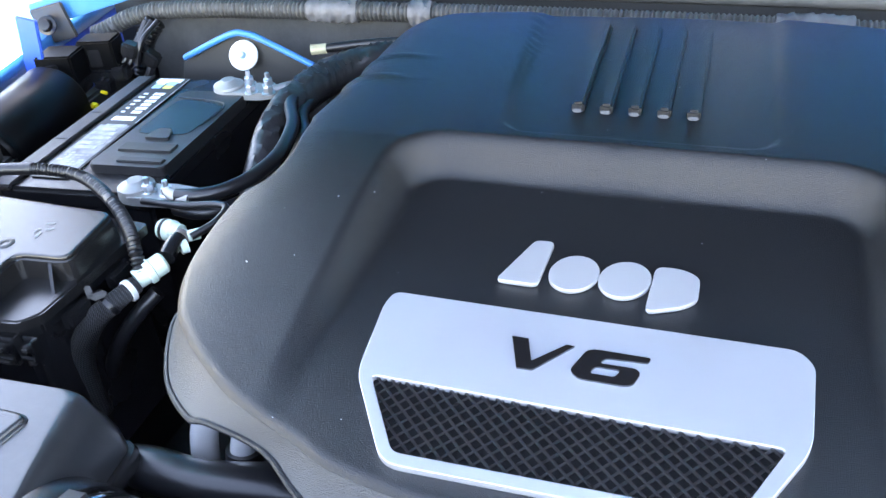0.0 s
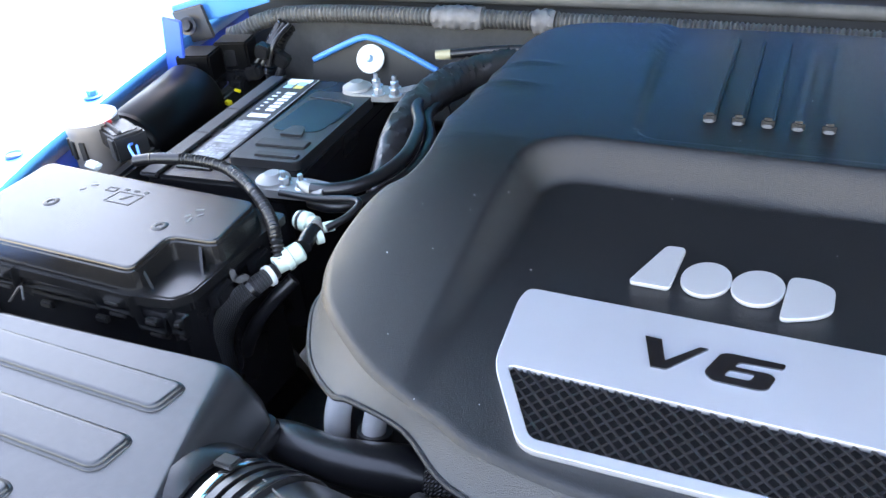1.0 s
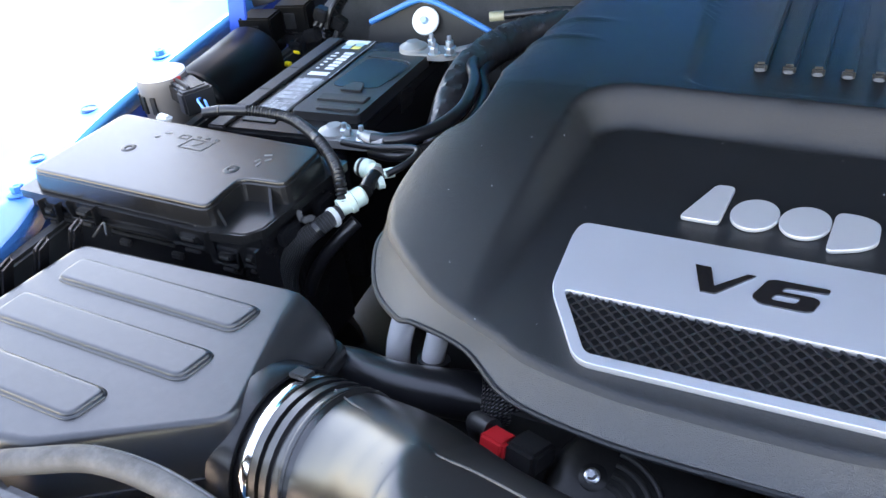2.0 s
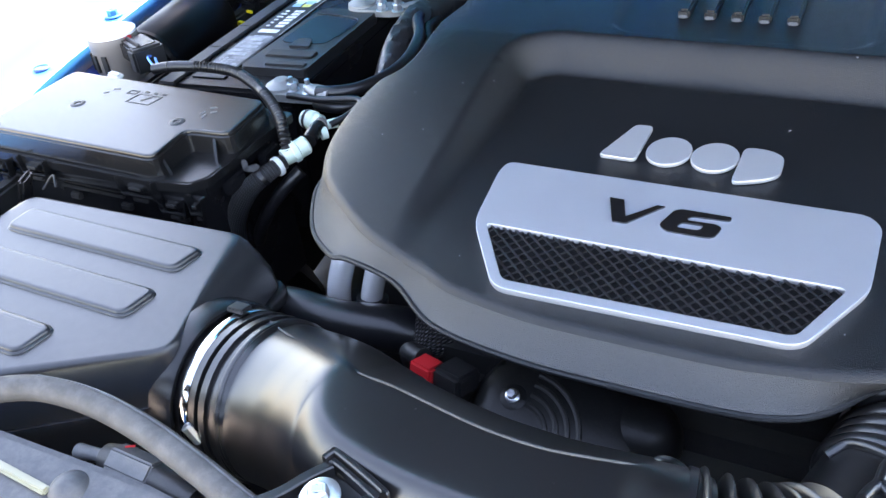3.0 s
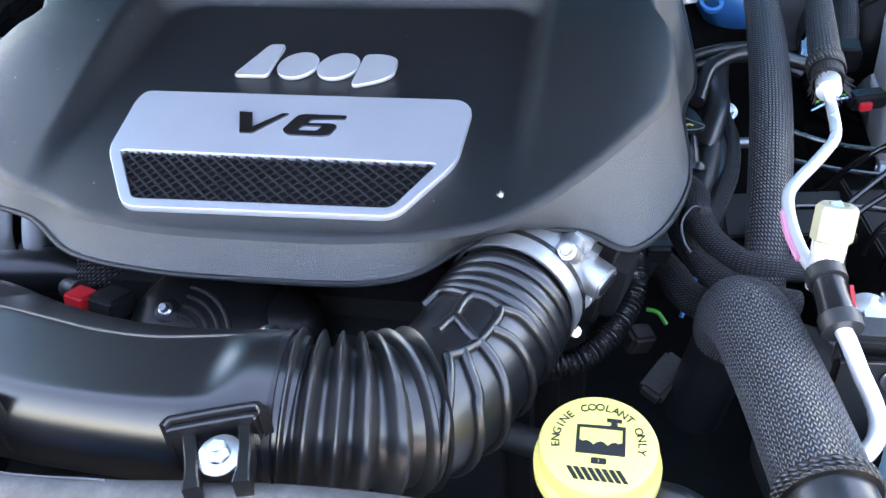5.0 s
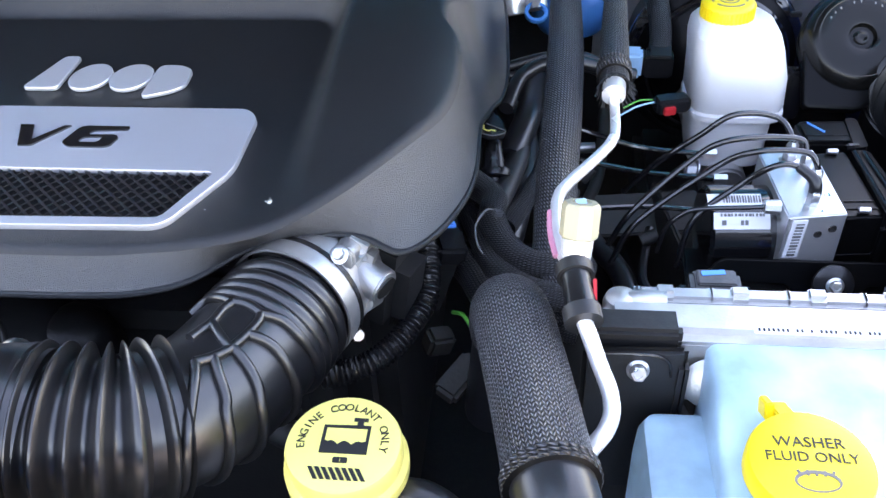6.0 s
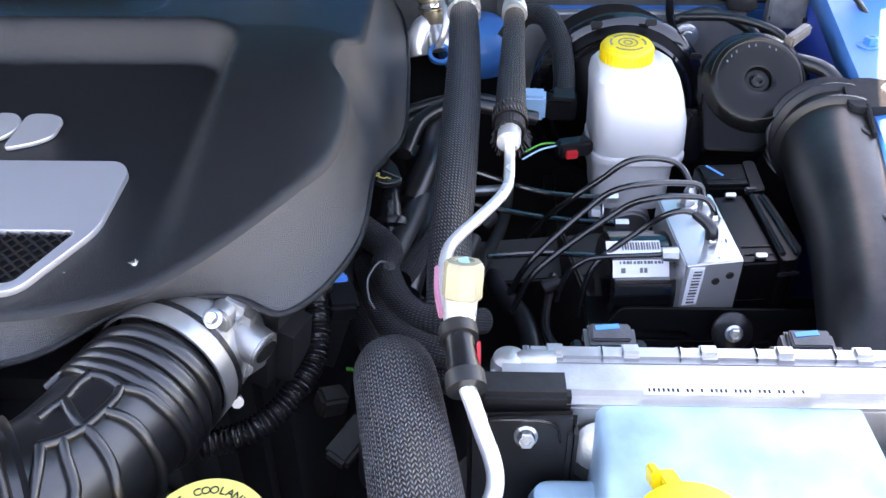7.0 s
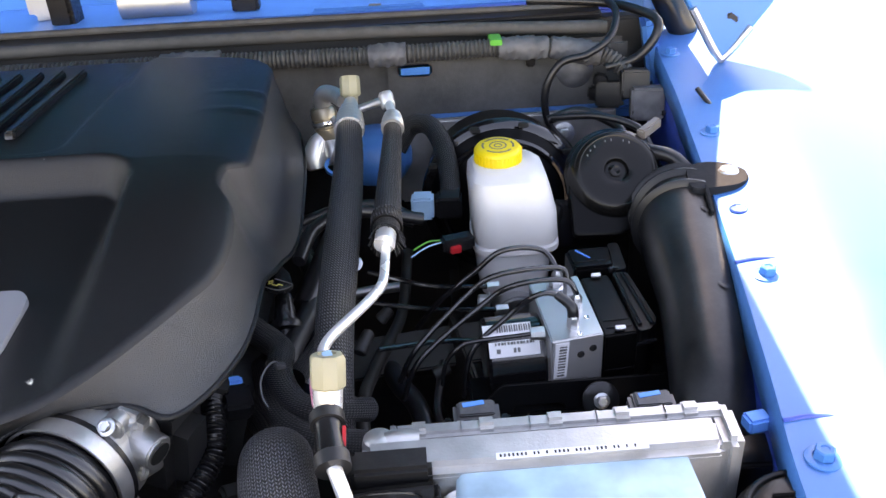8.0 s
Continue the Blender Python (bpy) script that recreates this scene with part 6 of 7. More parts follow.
part("braid_hem", tube([(.3437, -.193, 1.049), (.3451, -.201, 1.049)], .0252, 28, 4, (.0012, .003), step=.001), M_BRAID_FINE, rad)

loom = thing("engine_loom", "black corrugated and braided wiring loom", "loom", (.28, .05, .9))
part("conduit", tube([(.240, .11, 1.0), (.247, .075, 1.0), (.2511, .0505, 1.0), (.2549, .0244, .99), (.2518, .0056, .98), (.2357, -.0233, .97), (.2154, -.0423, .965), (.1835, -.0529, .962)], .0075, 16, 10, (.0022, .0038), step=.0008), M_PLASTIC, loom, "glossy black corrugated conduit")
part("braid", tube([(.255, .165, 1.008), (.279, .138, 1.006), (.2995, .112, 1.006), (.3000, .084, 1.006), (.3130, .052, 1.004), (.3315, .035, 1.003), (.352, .036, 1.0), (.375, .052, .985)], [.011, .012, .0115, .0115, .0105, .010, .010, .010], 18), M_BRAID_FINE, loom)
part("braid", tube([(.280, .120, .985), (.288, .090, .990), (.3000, .052, .992), (.315, .028, .992), (.340, .016, .988), (.37, .018, .98)], .0105, 18), M_BRAID_FINE, loom)
part("braid", tube([(.262, .11, .955), (.284, .075, .955), (.300, .045, .955), (.330, .030, .955), (.37, .02, .95)], .013, 14), M_BRAID_FINE, loom)
part("grey_connector", box((.022, .018, .020), (.261, .016, .935), (10, 15, 30), .003), M_GRIME, loom)
part("flat_connector", box((.020, .040, .014), (.280, -.018, .93), (10, 15, -30), .003), M_GRIME, loom)
part("zip_tie", tube([(.305, .078, 1.018), (.296, .080, 1.018), (.288, .070, 1.010), (.290, .055, 1.003), (.297, .044, .998)], .0010, 6), M_GREY_PRINT, loom)
part("zip_head", box((.008, .006, .005), (.3045, .0745, 1.0185), (0, 20, 35), .001), M_PANEL, loom)
part("conduit", tube([(.325, .12, .93), (.31, .14, .92), (.295, .17, .90), (.28, .22, .86)], .014, 12, 8, (.003, .006), step=.002), M_PLASTIC, loom)
part("green_wire", tube([(.268, .056, .93), (.277, .053, .93), (.284, .045, .925)], .0018, 6), M_GREEN, loom)
part("blue_wire", tube([(.296, .06, .92), (.305, .08, .94), (.312, .10, .95)], .002, 6), M_INK_BLUE, loom)
sns = part("sensor", lathe([(0, -.03), (.0095, -.03), (.0105, -.004), (.0165, -.002), (.0170, .002), (.0155, .005), (.0110, .006), (.0095, .018), (.0080, .030), (.0065, .032), (0, .032)], frame_at((.297, .163, .995), (-.05, .75, .65)), 28), M_PLASTIC, loom, "black sensor with flange")
part("sensor_tail", tube([(.297, .145, .985), (.299, .125, .975), (.300, .10, .965)], .0085, 14, 8, (.0018, .0042), step=.0011), M_PLASTIC_DULL, sns)
part("stud_bolt", hex_bolt((.236, .062, .985), (.3, -.8, .4), .0052, .0072, .009), M_ZINC, loom)
part("blue_connector", box((.013, .009, .008), (.265, .074, 1.006), (10, 10, 20), .002), M_INK_BLUE, loom, "bright blue connector lock")
part("connector_body", box((.024, .028, .018), (.267, .060, .996), (10, 10, 20), .003), M_PLASTIC, loom)
part("pipe", tube([(.31, .20, .99), (.325, .26, 1.0), (.33, .33, .99), (.34, .42, .97)], .013, 12), M_RUBBER, loom)
part("pipe", tube([(.305, .24, 1.02), (.32, .29, 1.03), (.36, .32, 1.03), (.43, .33, 1.01)], .007, 10), M_RUBBER, loom)
part("pipe", tube([(.300, .115, .985), (.304, .137, .99), (.311, .170, .99), (.318, .214, .99), (.3135, .264, .99), (.300, .31, .99), (.29, .36, .985)], .0105, 16), M_PLASTIC_DULL, loom)
part("vent_pipe", tube([(.318, .300, .972), (.324, .25, .975), (.324, .20, .972), (.318, .15, .968), (.312, .11, .962)], .0125, 16), M_RUBBER, loom)
part("braid", tube([(.310, .10, .985), (.322, .14, .98), (.335, .19, .975), (.342, .25, .97), (.34, .32, .96)], .009, 12), M_BRAID_FINE, loom)

# shadowed steel and pipes low in the bay
fr_rail = thing("frame_rail", "grimy dark steel frame rail deep in the bay", "frame rail", (.47, .1, .7))
part("rail", box((.10, .95, .11), (.50, .10, .76), (0, 0, -2), .012), M_GRIME, fr_rail)
part("shock_tower", lathe([(.10, -.20), (.085, -.02), (.06, .0), (.03, .004), (0, .004)], pose(.56, .17, .88), 32), M_GRIME, fr_rail, "round steel spring tower")
part("cross_plate", box((.16, .05, .006), (.42, .235, .905), (20, 0, 8), .002), M_GRIME, fr_rail)
part("gusset", box((.006, .14, .09), (.455, .20, .88), (0, 12, 8), .002), M_GRIME, fr_rail)
pump = thing("power_steering_pump", "grimy pump with pulley deep in the bay", "pump", (.38, .0, .8))
part("housing", lathe([(0, .05), (.03, .05), (.042, .042), (.045, .0), (.045, -.05), (0, -.05)], frame_at((.395, .02, .875), (.1, -.9, .25)), 32), M_GRIME, pump)
part("pulley", lathe([(.052, .062), (.056, .060), (.050, .066), (.056, .072), (.050, .078), (.056, .084), (.052, .086), (.02, .078), (0, .078)], frame_at((.395, .02, .875), (.1, -.9, .25)), 36), M_DARK, pump)
part("hose", tube([(.41, .05, .89), (.42, .09, .905), (.412, .14, .91), (.39, .20, .90), (.385, .28, .88)], .010, 14), M_RUBBER, pump)
part("return_line", tube([(.37, .05, .92), (.362, .12, .93), (.375, .20, .92), (.40, .30, .91), (.41, .40, .93)], .0065, 12), M_GRIME, pump)
part("wire", tube([(.43, .02, .95), (.44, .06, .935), (.43, .12, .92), (.44, .18, .93)], .004, 8), M_RUBBER, pump)
for p, q in (((.36, .17, .955), (.37, .19, .965)), ((.378, .245, .94), (.39, .25, .95)), ((.43, .16, .93), (.445, .165, .935)), ((.345, .11, .93), (.355, .12, .945))):
    part("fitting", rod(p, q, .007, .006, 10, None, .001), M_DARK, pump)
part("taped_wire", tube([(.295, .360, 1.0), (.309, .369, 1.002), (.345, .385, 1.004), (.385, .392, 1.0), (.42, .385, .985)], .0055, 10), M_RUBBER, loom)
part("taped_wire", tube([(.295, .352, .994), (.310, .360, .995), (.345, .376, .996), (.385, .383, .992), (.42, .376, .98)], .0045, 10), M_RUBBER, loom)
part("bolt", hex_bolt((.349, .348, .95), (.2, -.5, .8), .006, .010, .008), M_ZINC, pump)
part("bright_boss", rod((.305, .29, .99), (.318, .288, .995), .008, .007, 14, None, .001), M_ALU, pump)
part("bright_pipe", tube([(.335, .362, .90), (.367, .368, .90), (.40, .372, .90)], .006, 12), M_ALU, pump)

# ---- brake side ----
res = thing("brake_fluid_reservoir", "milky white brake fluid reservoir with yellow cap", "reservoir", (.52, .34, .92))


def barrel(rows, corner=0.55):
    """Loft of rounded rectangles: rows of (cx, cy, half x, half y, z)."""
    b = bmesh.new()
    loops = []
    for cx, cy, hx, hy, z in rows:
        o = rounded([(cx - hx, cy - hy), (cx + hx, cy - hy), (cx + hx, cy + hy), (cx - hx, cy + hy)], min(hx, hy) * corner, 5)
        loops.append([b.verts.new((p[0], p[1], z)) for p in o])
    for a, c in zip(loops, loops[1:]):
        for i in range(len(a)):
            j = (i + 1) % len(a)
            b.faces.new((a[i], a[j], c[j], c[i]))
    b.faces.new(loops[0][::-1])
    b.faces.new(loops[-1])
    return b


part("upper_body", barrel([(.529, .335, .0425, .042, .985), (.529, .335, .0455, .045, .992), (.528, .337, .0450, .0455, 1.02), (.524, .341, .0425, .0450, 1.046), (.5230, .344, .0400, .0410, 1.057), (.521, .350, .033, .031, 1.0625)]), M_TANK, res, "milky white plastic tank")
part("rim", barrel([(.529, .335, .0440, .0435, .978), (.529, .335, .0465, .0460, .980), (.529, .335, .0465, .0460, .986), (.529, .335, .0440, .0435, .988)]), M_TANK, res)
part("lower_body", barrel([(.527, .333, .036, .035, .925), (.527, .333, .038, .037, .935), (.526, .335, .041, .040, .980)]), M_TANK, res)
YM = frame_at((.516, .356, 1.079), (0, -.06, 1))
rows = [(0, 0), (.020, 0), (.0235, -.001), (.0250, -.003), (.0250, -.022), (0, -.022)]
cap = part("cap", lathe(rows, YM, 48), M_YELLOW, res, "bright yellow knurled cap")
for k in range(36):
    a = 2 * math.pi * k / 36
    b = box((.0022, .0022, .017), (.0250 * math.cos(a), .0250 * math.sin(a), -.0125), (0, 0, math.degrees(a)), .0004)
    bmesh.ops.transform(b, matrix=YM, verts=b.verts)
    part("knurl", b, M_YELLOW, cap)
b = drawn([ellipse(0, 0, .0095, .0095, 32), ellipse(0, 0, .0082, .0082, 32)], .0006, YM @ pose(0, 0, .0002))
drawn([ellipse(0, 0, .0045, .0045, 20), ellipse(0, 0, .0034, .0034, 20)], .0006, YM @ pose(0, 0, .0002), bm=b)
for a0, a1, r in ((40, 140, .0165), (220, 320, .0165), (150, 200, .0165), (-20, 30, .0165)):
    n = max(3, int((a1 - a0) / 11))
    for k in range(n):
        a = radians(a0 + (a1 - a0) * (k + .5) / n)
        box((.0020, .0030, .0005), tuple((YM @ Vector((r * math.cos(a), r * math.sin(a), .0003)))), (0, 0, math.degrees(a)), 0, b)
part("cap_print", b, M_TAN, cap, "small dark warning print")
mc = thing("brake_master_cylinder", "cast master cylinder and large black brake booster", "brake booster", (.52, .42, .9))
part("cylinder", rod((.527, .29, .905), (.515, .44, .935), .024, .024, 28, None, .003), M_ALU, mc)
BST = frame_at((.533, .452, .964), (0, -1, .10))
shell = part("booster", lathe([(0, .02), (.045, .02), (.062, .010), (.078, .002), (.091, -.010), (.098, -.016), (.098, -.024), (.092, -.028), (.092, -.09), (.08, -.11), (0, -.11)], BST, 56), M_BOOST, mc, "black round booster shell")
part("crimp_ring", lathe([(.090, -.008), (.0965, -.0105), (.1005, -.0145), (.1012, -.020), (.0985, -.026), (.09, -.027)], BST, 64), M_GLOSS, shell, "glossy crimped rim")
part("inner_ring", lathe([(.072, .004), (.0745, .0075), (.078, .0078), (.081, .0045), (.081, .0)], BST, 64), M_GLOSS, shell)
for a in (35, 75, 110, 150):
    part("tab", box((.012, .006, .006), (.533 + .097 * math.cos(radians(a)), .458, .966 + .097 * math.sin(radians(a))), (0, 0, 0), .001), M_PLASTIC_DULL, mc)
part("backing_plate", box((.30, .012, .12), (.555, .60, .96), (0, 0, 0), .003), M_TANKALU, mc, "grey steel backing plate")
part("nut", hex_bolt((.632, .588, .992), (0, -1, .2), .008, .015, .010), M_ZINC, mc)
part("nut", hex_bolt((.495, .274, .935), (-1, 0, .1), .007, .010, .012), M_ZINC, mc)
part("vacuum_hose", tube([(.405, .505, 1.02), (.425, .515, 1.045), (.448, .50, 1.05), (.462, .465, 1.035), (.466, .43, 1.01), (.464, .41, .99)], .0122, 18), M_BRAID_FINE, mc, "black braided vacuum hose")
vp = part("check_valve", box((.032, .026, .026), (.462, .400, .990), (0, 0, -5), .003), M_PLASTIC, mc)
part("valve_plug", box((.026, .024, .028), (.432, .398, .992), (0, 0, -5), .003), M_SKYBLUE, vp, "pale blue plug")
part("valve_ribs", box((.022, .028, .004), (.464, .400, 1.003), (0, 0, -5), .001), M_PLASTIC_DULL, vp)
sw = part("level_switch", box((.035, .018, .016), (.465, .300, .995), (0, 0, 15), .003), M_PLASTIC, mc)
part("red_lock", box((.012, .008, .008), (.462, .290, .993), (0, 0, 15), .001), M_RED, sw, "red lock")
part("wire", tube([(.45, .298, .998), (.432, .292, .996), (.415, .284, .99)], .0009, 6), M_SKYBLUE, sw)
part("wire", tube([(.45, .302, .998), (.434, .300, .998), (.418, .29, .995)], .0009, 6), M_GREEN, sw)
part("grey_plug", box((.030, .022, .05), (.585, .335, .99), (0, 15, 20), .003), M_PLASTIC, mc)

absu = thing("brake_control_unit", "aluminium ABS block with black motor and module", "ABS unit", (.57, .14, .9))
part("block", prism([(.5303, .0928), (.5765, .1010), (.5725, .1970), (.5250, .1900)], .940, 1.008, .0012), M_ALU_BRIGHT, absu, "machined aluminium block")
for p in ((.5565, .0972, .9900), (.5673, .0990, .9945)):
    part("drilling", lathe([(0, .0004), (.0022, .0004), (.0030, .0009), (.0034, 0)], frame_at(p, (0.17, -1, 0)), 16), M_INK, absu)
for p in ((.5669, .1263), (.5562, .1028), (.5555, .1154)):
    part("drilling", lathe([(0, .0003), (.0016, .0003), (.0023, .0007), (.0027, 0)], pose(*p, 1.008), 14), M_CHROME, absu)
bar = part("code_label", box((.0120, .0008, .036), (.5390, .0940, .9870), (0, 3, 10)), M_LABEL, absu, "white label with dark bars")
b = bmesh.new()
for k in range(11):
    box((.0065, .0006, .0010 + .0008 * (k % 3 == 0)), (.5385 + .0002 * k, .0934, .9715 + .003 * k), (0, 3, 10), 0, b)
part("code_bars", b, M_GREY_PRINT, bar)
part("motor", lathe([(0, 0), (.034, 0), (.037, .003), (.037, .056), (0, .056)], frame_at((.476, .138, .963), (1, .05, 0)), 40), M_GLOSS, absu, "glossy black motor")
MOTOR = (.138, .963, .0375)


def curved_label(x0, x1, a0, a1, grow=0.0, bm=None):
    """Thin patch bent round the motor between two angles above its front."""
    y, z, r = MOTOR
    bm = bm or bmesh.new()
    rows = []
    for k in range(7):
        a = radians(a0 + (a1 - a0) * k / 6)
        rows.append([[bm.verts.new((x, y - (r + h) * math.cos(a) + .05 * (x - .5), z + (r + h) * math.sin(a))) for h in (grow, grow + .0005)] for x in (x0, x1)])
    for p, q in zip(rows, rows[1:]):
        for f in ((p[0][1], p[1][1], q[1][1], q[0][1]), (p[0][0], q[0][0], q[1][0], p[1][0]), (p[0][0], p[0][1], q[0][1], q[0][0]), (p[1][0], q[1][0], q[1][1], p[1][1])):
            bm.faces.new(f)
    bm.faces.new((rows[0][0][0], rows[0][1][0], rows[0][1][1], rows[0][0][1]))
    bm.faces.new((rows[-1][0][0], rows[-1][0][1], rows[-1][1][1], rows[-1][1][0]))
    return bm


lb = part("motor_label", curved_label(.4785, .5235, 36, 57), M_LABEL, absu, "white printed label")
b = bmesh.new()
for j in range(13):
    curved_label(.484 + .0028 * j, .4853 + .0028 * j + .0005 * (j % 3), 52, 55.5, .0006, b)
for x0, x1 in ((.485, .4885), (.500, .5025), (.5035, .506)):
    curved_label(x0, x1, 41, 47, .0006, b)
part("print_bar", b, M_GREY_PRINT, lb)
lb = part("motor_label", curved_label(.4745, .5180, 66, 86), M_LABEL, absu, "white printed label")
b = bmesh.new()
for j in range(14):
    curved_label(.487 + .0022 * j, .4880 + .0022 * j + .0004 * (j % 2), 71, 82, .0006, b)
part("print_bar", b, M_GREY_PRINT, lb)
part("module", prism([(.579, .110), (.612, .114), (.606, .212), (.577, .208)], .940, .9975, .002), M_BOOST, absu, "black plastic control module")
lid = part("module_lid", prism(rounded([(.6095, .109), (.6205, .111), (.6300, .126), (.6230, .207), (.6080, .207)], .004), .945, 1.0015, .003), M_BOOST, absu, "stepped black lid")
for x, dx in ((.6125, -.030), (.6235, -.075)):
    part("lid_ridge", tube([(x, .118, 1.0020), (x + dx * .04, .16, 1.0020), (x + dx * .08, .203, 1.0020)], .0022, 8, 2), M_PLASTIC, lid)
part("lid_step", box((.020, .0035, .004), (.6170, .1105, .988), (0, 0, 14), .001), M_PLASTIC, lid)
for y in (.1225, .1330):
    part("module_rib", box((.024, .0012, .0012), (.5955, y, .9980), (0, 0, 4), .0004), M_PLASTIC, absu)
part("front_rib", box((.030, .0012, .0012), (.594, .1090, .962), (0, 0, 6), .0004), M_PLASTIC, absu)
mp = part("module_plug", box((.046, .040, .022), (.5960, .240, .990), (0, 0, 3), .003), M_BOOST, absu)
for y in (.2235, .2320, .2560):
    part("plug_rib", box((.040, .0014, .0014), (.5950, y, 1.0012), (0, 0, 3), .0005), M_PLASTIC, mp)
part("blue_scribble", tube([(.582, .2545, 1.0015), (.5865, .248, 1.0015), (.5935, .238, 1.0015)], .001, 6), M_INK_BLUE, absu)
lv = part("plug_lever", prism(rounded([(.6115, .2080), (.6240, .2110), (.6270, .2620), (.6165, .2620)], .004), .965, 1.0030, .003), M_BOOST, absu)
part("lever_foot", box((.012, .007, .006), (.6120, .2130, 1.0010), (0, 0, 6), .0015), M_PLASTIC, lv)
for p in ((.588, .206, 1.0005), (.5905, .117, 1.0005)):
    part("screw", rod(p, (p[0] + .009, p[1], p[2]), .0026, .0026, 12, None, .0005), M_ZINC, absu)
part("hex_plug", hex_bolt((.548, .178, 1.008), (0, 0, 1), .006, .0085, .008), M_ZINC, absu)
LINES = [
    [(.551, .186, 1.008), (.550, .188, 1.024), (.538, .204, 1.035), (.501, .198, 1.040), (.475, .197, 1.020), (.441, .198, .990), (.416, .211, .950)],
    [(.559, .168, 1.008), (.558, .170, 1.022), (.548, .174, 1.032), (.492, .162, 1.036), (.461, .159, 1.016), (.415, .129, .985), (.398, .128, .950)],
    [(.561, .144, 1.008), (.560, .144, 1.024), (.549, .149, 1.034), (.508, .147, 1.034), (.479, .150, 1.015), (.419, .121, .980), (.40, .115, .94)],
    [(.552, .113, 1.008), (.552, .115, 1.024), (.540, .127, 1.033), (.522, .127, 1.034), (.499, .132, 1.012), (.464, .119, .985), (.455, .112, .940)],
]
for ln in LINES:
    bl = part("brake_line", tube(ln, .0026, 10, 10), M_GLOSS, absu, "glossy black bent brake line")
    part("flare_nut", lathe([(.0055, 0), (.0055, .010), (.004, .012), (.003, .014)], pose(*ln[0]), 6), M_ZINC, bl)
part("line_sleeve", tube([(.552, .1135, 1.012), (.552, .115, 1.023), (.5495, .1185, 1.0285), (.540, .127, 1.0335)], [.0050, .0050, .0046, .0040], 14, 8), M_RUBBER, bl, "thick black sleeve")
part("side_nut", rod((.526, .107, 1.0085), (.5140, .107, 1.0085), .0062, .0055, 8), M_ZINC, absu)
part("side_line", tube([(.516, .107, 1.0086), (.505, .107, 1.0074), (.4656, .107, 1.0047), (.4528, .107, .9995), (.4406, .107, .9852), (.436, .107, .96)], .0021, 10), M_GLOSS, absu)
for p0, p1 in (((.495, .205, .97), (.36, .215, .985)), ((.49, .24, .975), (.37, .26, .99)), ((.505, .17, .955), (.38, .16, .965))):
    part("brake_line", tube([p0, ((p0[0] + p1[0]) / 2, p0[1] + .004, p0[2] + .004), p1], .0026, 8), M_GLOSS, absu)
    part("line_nut", rod(p0, (p0[0] + .012, p0[1], p0[2]), .005, .005, 6), M_ZINC, absu)
ABR = thing("control_unit_bracket", "black steel bracket with rubber mount bolt", "bracket", (.57, .08, .85))
part("plate", drawn([rounded([(-.11, 0), (-.085, .03), (.10, .03), (.10, .01), (.03, .012), (.02, -.01), (-.02, -.01), (-.03, .012), (-.075, .012), (-.085, -.06), (-.11, -.06)], .006)], .004, frame_at((.57, .082, .938), (0, -1, .35)), .001), M_BOOST, ABR)
part("shelf", box((.22, .05, .005), (.57, .105, .944), (6, 0, 0), .002), M_BOOST, ABR)
part("grommet", lathe([(0, .006), (.012, .006), (.016, .003), (.016, 0), (0, 0)], frame_at((.570, .076, .957), (0, -.9, .4)), 28), M_RUBBER, ABR)
part("bolt", hex_bolt((.570, .0705, .9595), (0, -.9, .4), .0050, .007, .006), M_ZINC, ABR)
for x in (.49, .545, .65):
    part("leg", box((.03, .05, .06), (x, .06, .91), (10, 0, 0), .008), M_PLASTIC, ABR)

# horn
horn = thing("horn", "black disc horn with moulded trumpet shell", "horn", (.64, .35, .95))
HM = frame_at((.640, .336, 1.048), (-.05, -.72, .70))
part("shell", lathe([(0, -.006), (.0505, -.006), (.0535, -.009), (.0540, -.015), (.0505, -.018), (.0505, -.021), (.0525, -.023), (.0520, -.029), (.045, -.033), (.032, -.037), (0, -.037)], HM, 56), M_HORN, horn, "black stacked horn rings")
part("bowl", lathe([(.0115, .003), (.0130, .0065), (.0145, .0072), (.022, .0080), (.032, .0076), (.0385, .0062), (.0395, .0068), (.0415, .0062), (.0450, .0030), (.0490, -.001), (.0510, -.006)], HM, 56), M_HORN, horn, "rounded bowl")
face = part("trumpet", drawn([rounded([(-.0475, .006), (-.045, -.066), (.002, -.066), (.040, -.040), (.02, .0)], .004)], .016, HM @ pose(0, 0, -.012), .003), M_BOOST, horn, "moulded snail shell")
part("dish", lathe([(.0120, .0035), (.0110, .0015), (.0085, .0010), (.0070, .0015), (.0065, .0045), (.0045, .0052), (.0030, .0042), (0, .0040)], HM, 48), M_HORN, horn, "sunk round dish with hub")
part("rim_line", tube([tuple(HM @ Vector((.0440 * math.cos(radians(a)), .0440 * math.sin(radians(a)), .0040))) for a in range(-10, 176, 8)], .0008, 6, 2), M_HORN, face)
b = bmesh.new()
for k in range(9):
    if k in (2, 5):
        continue
    a = radians(62 + 11 * k)
    box((.0012, .0024, .0004), tuple(HM @ Vector((.0340 * math.cos(a), .0340 * math.sin(a), .0076))), (45, 0, 0), 0, b)
part("moulded_print", b, M_GREY_PRINT, face)
part("strap", box((.010, .045, .012), (.688, .385, 1.075), (0, 0, -40), .002), M_TAN, horn, "bare metal strap")
part("wire", tube([(.60, .50, 1.05), (.65, .47, 1.06), (.69, .44, 1.055), (.70, .41, 1.04)], .0045, 10), M_RUBBER, horn)
part("wire", tube([(.67, .365, 1.06), (.70, .34, 1.06), (.715, .32, 1.05)], .008, 10), M_RUBBER, horn)
crn = thing("corner_modules", "grey-black relay modules at the firewall corner", "relay", (.70, .56, 1.0))
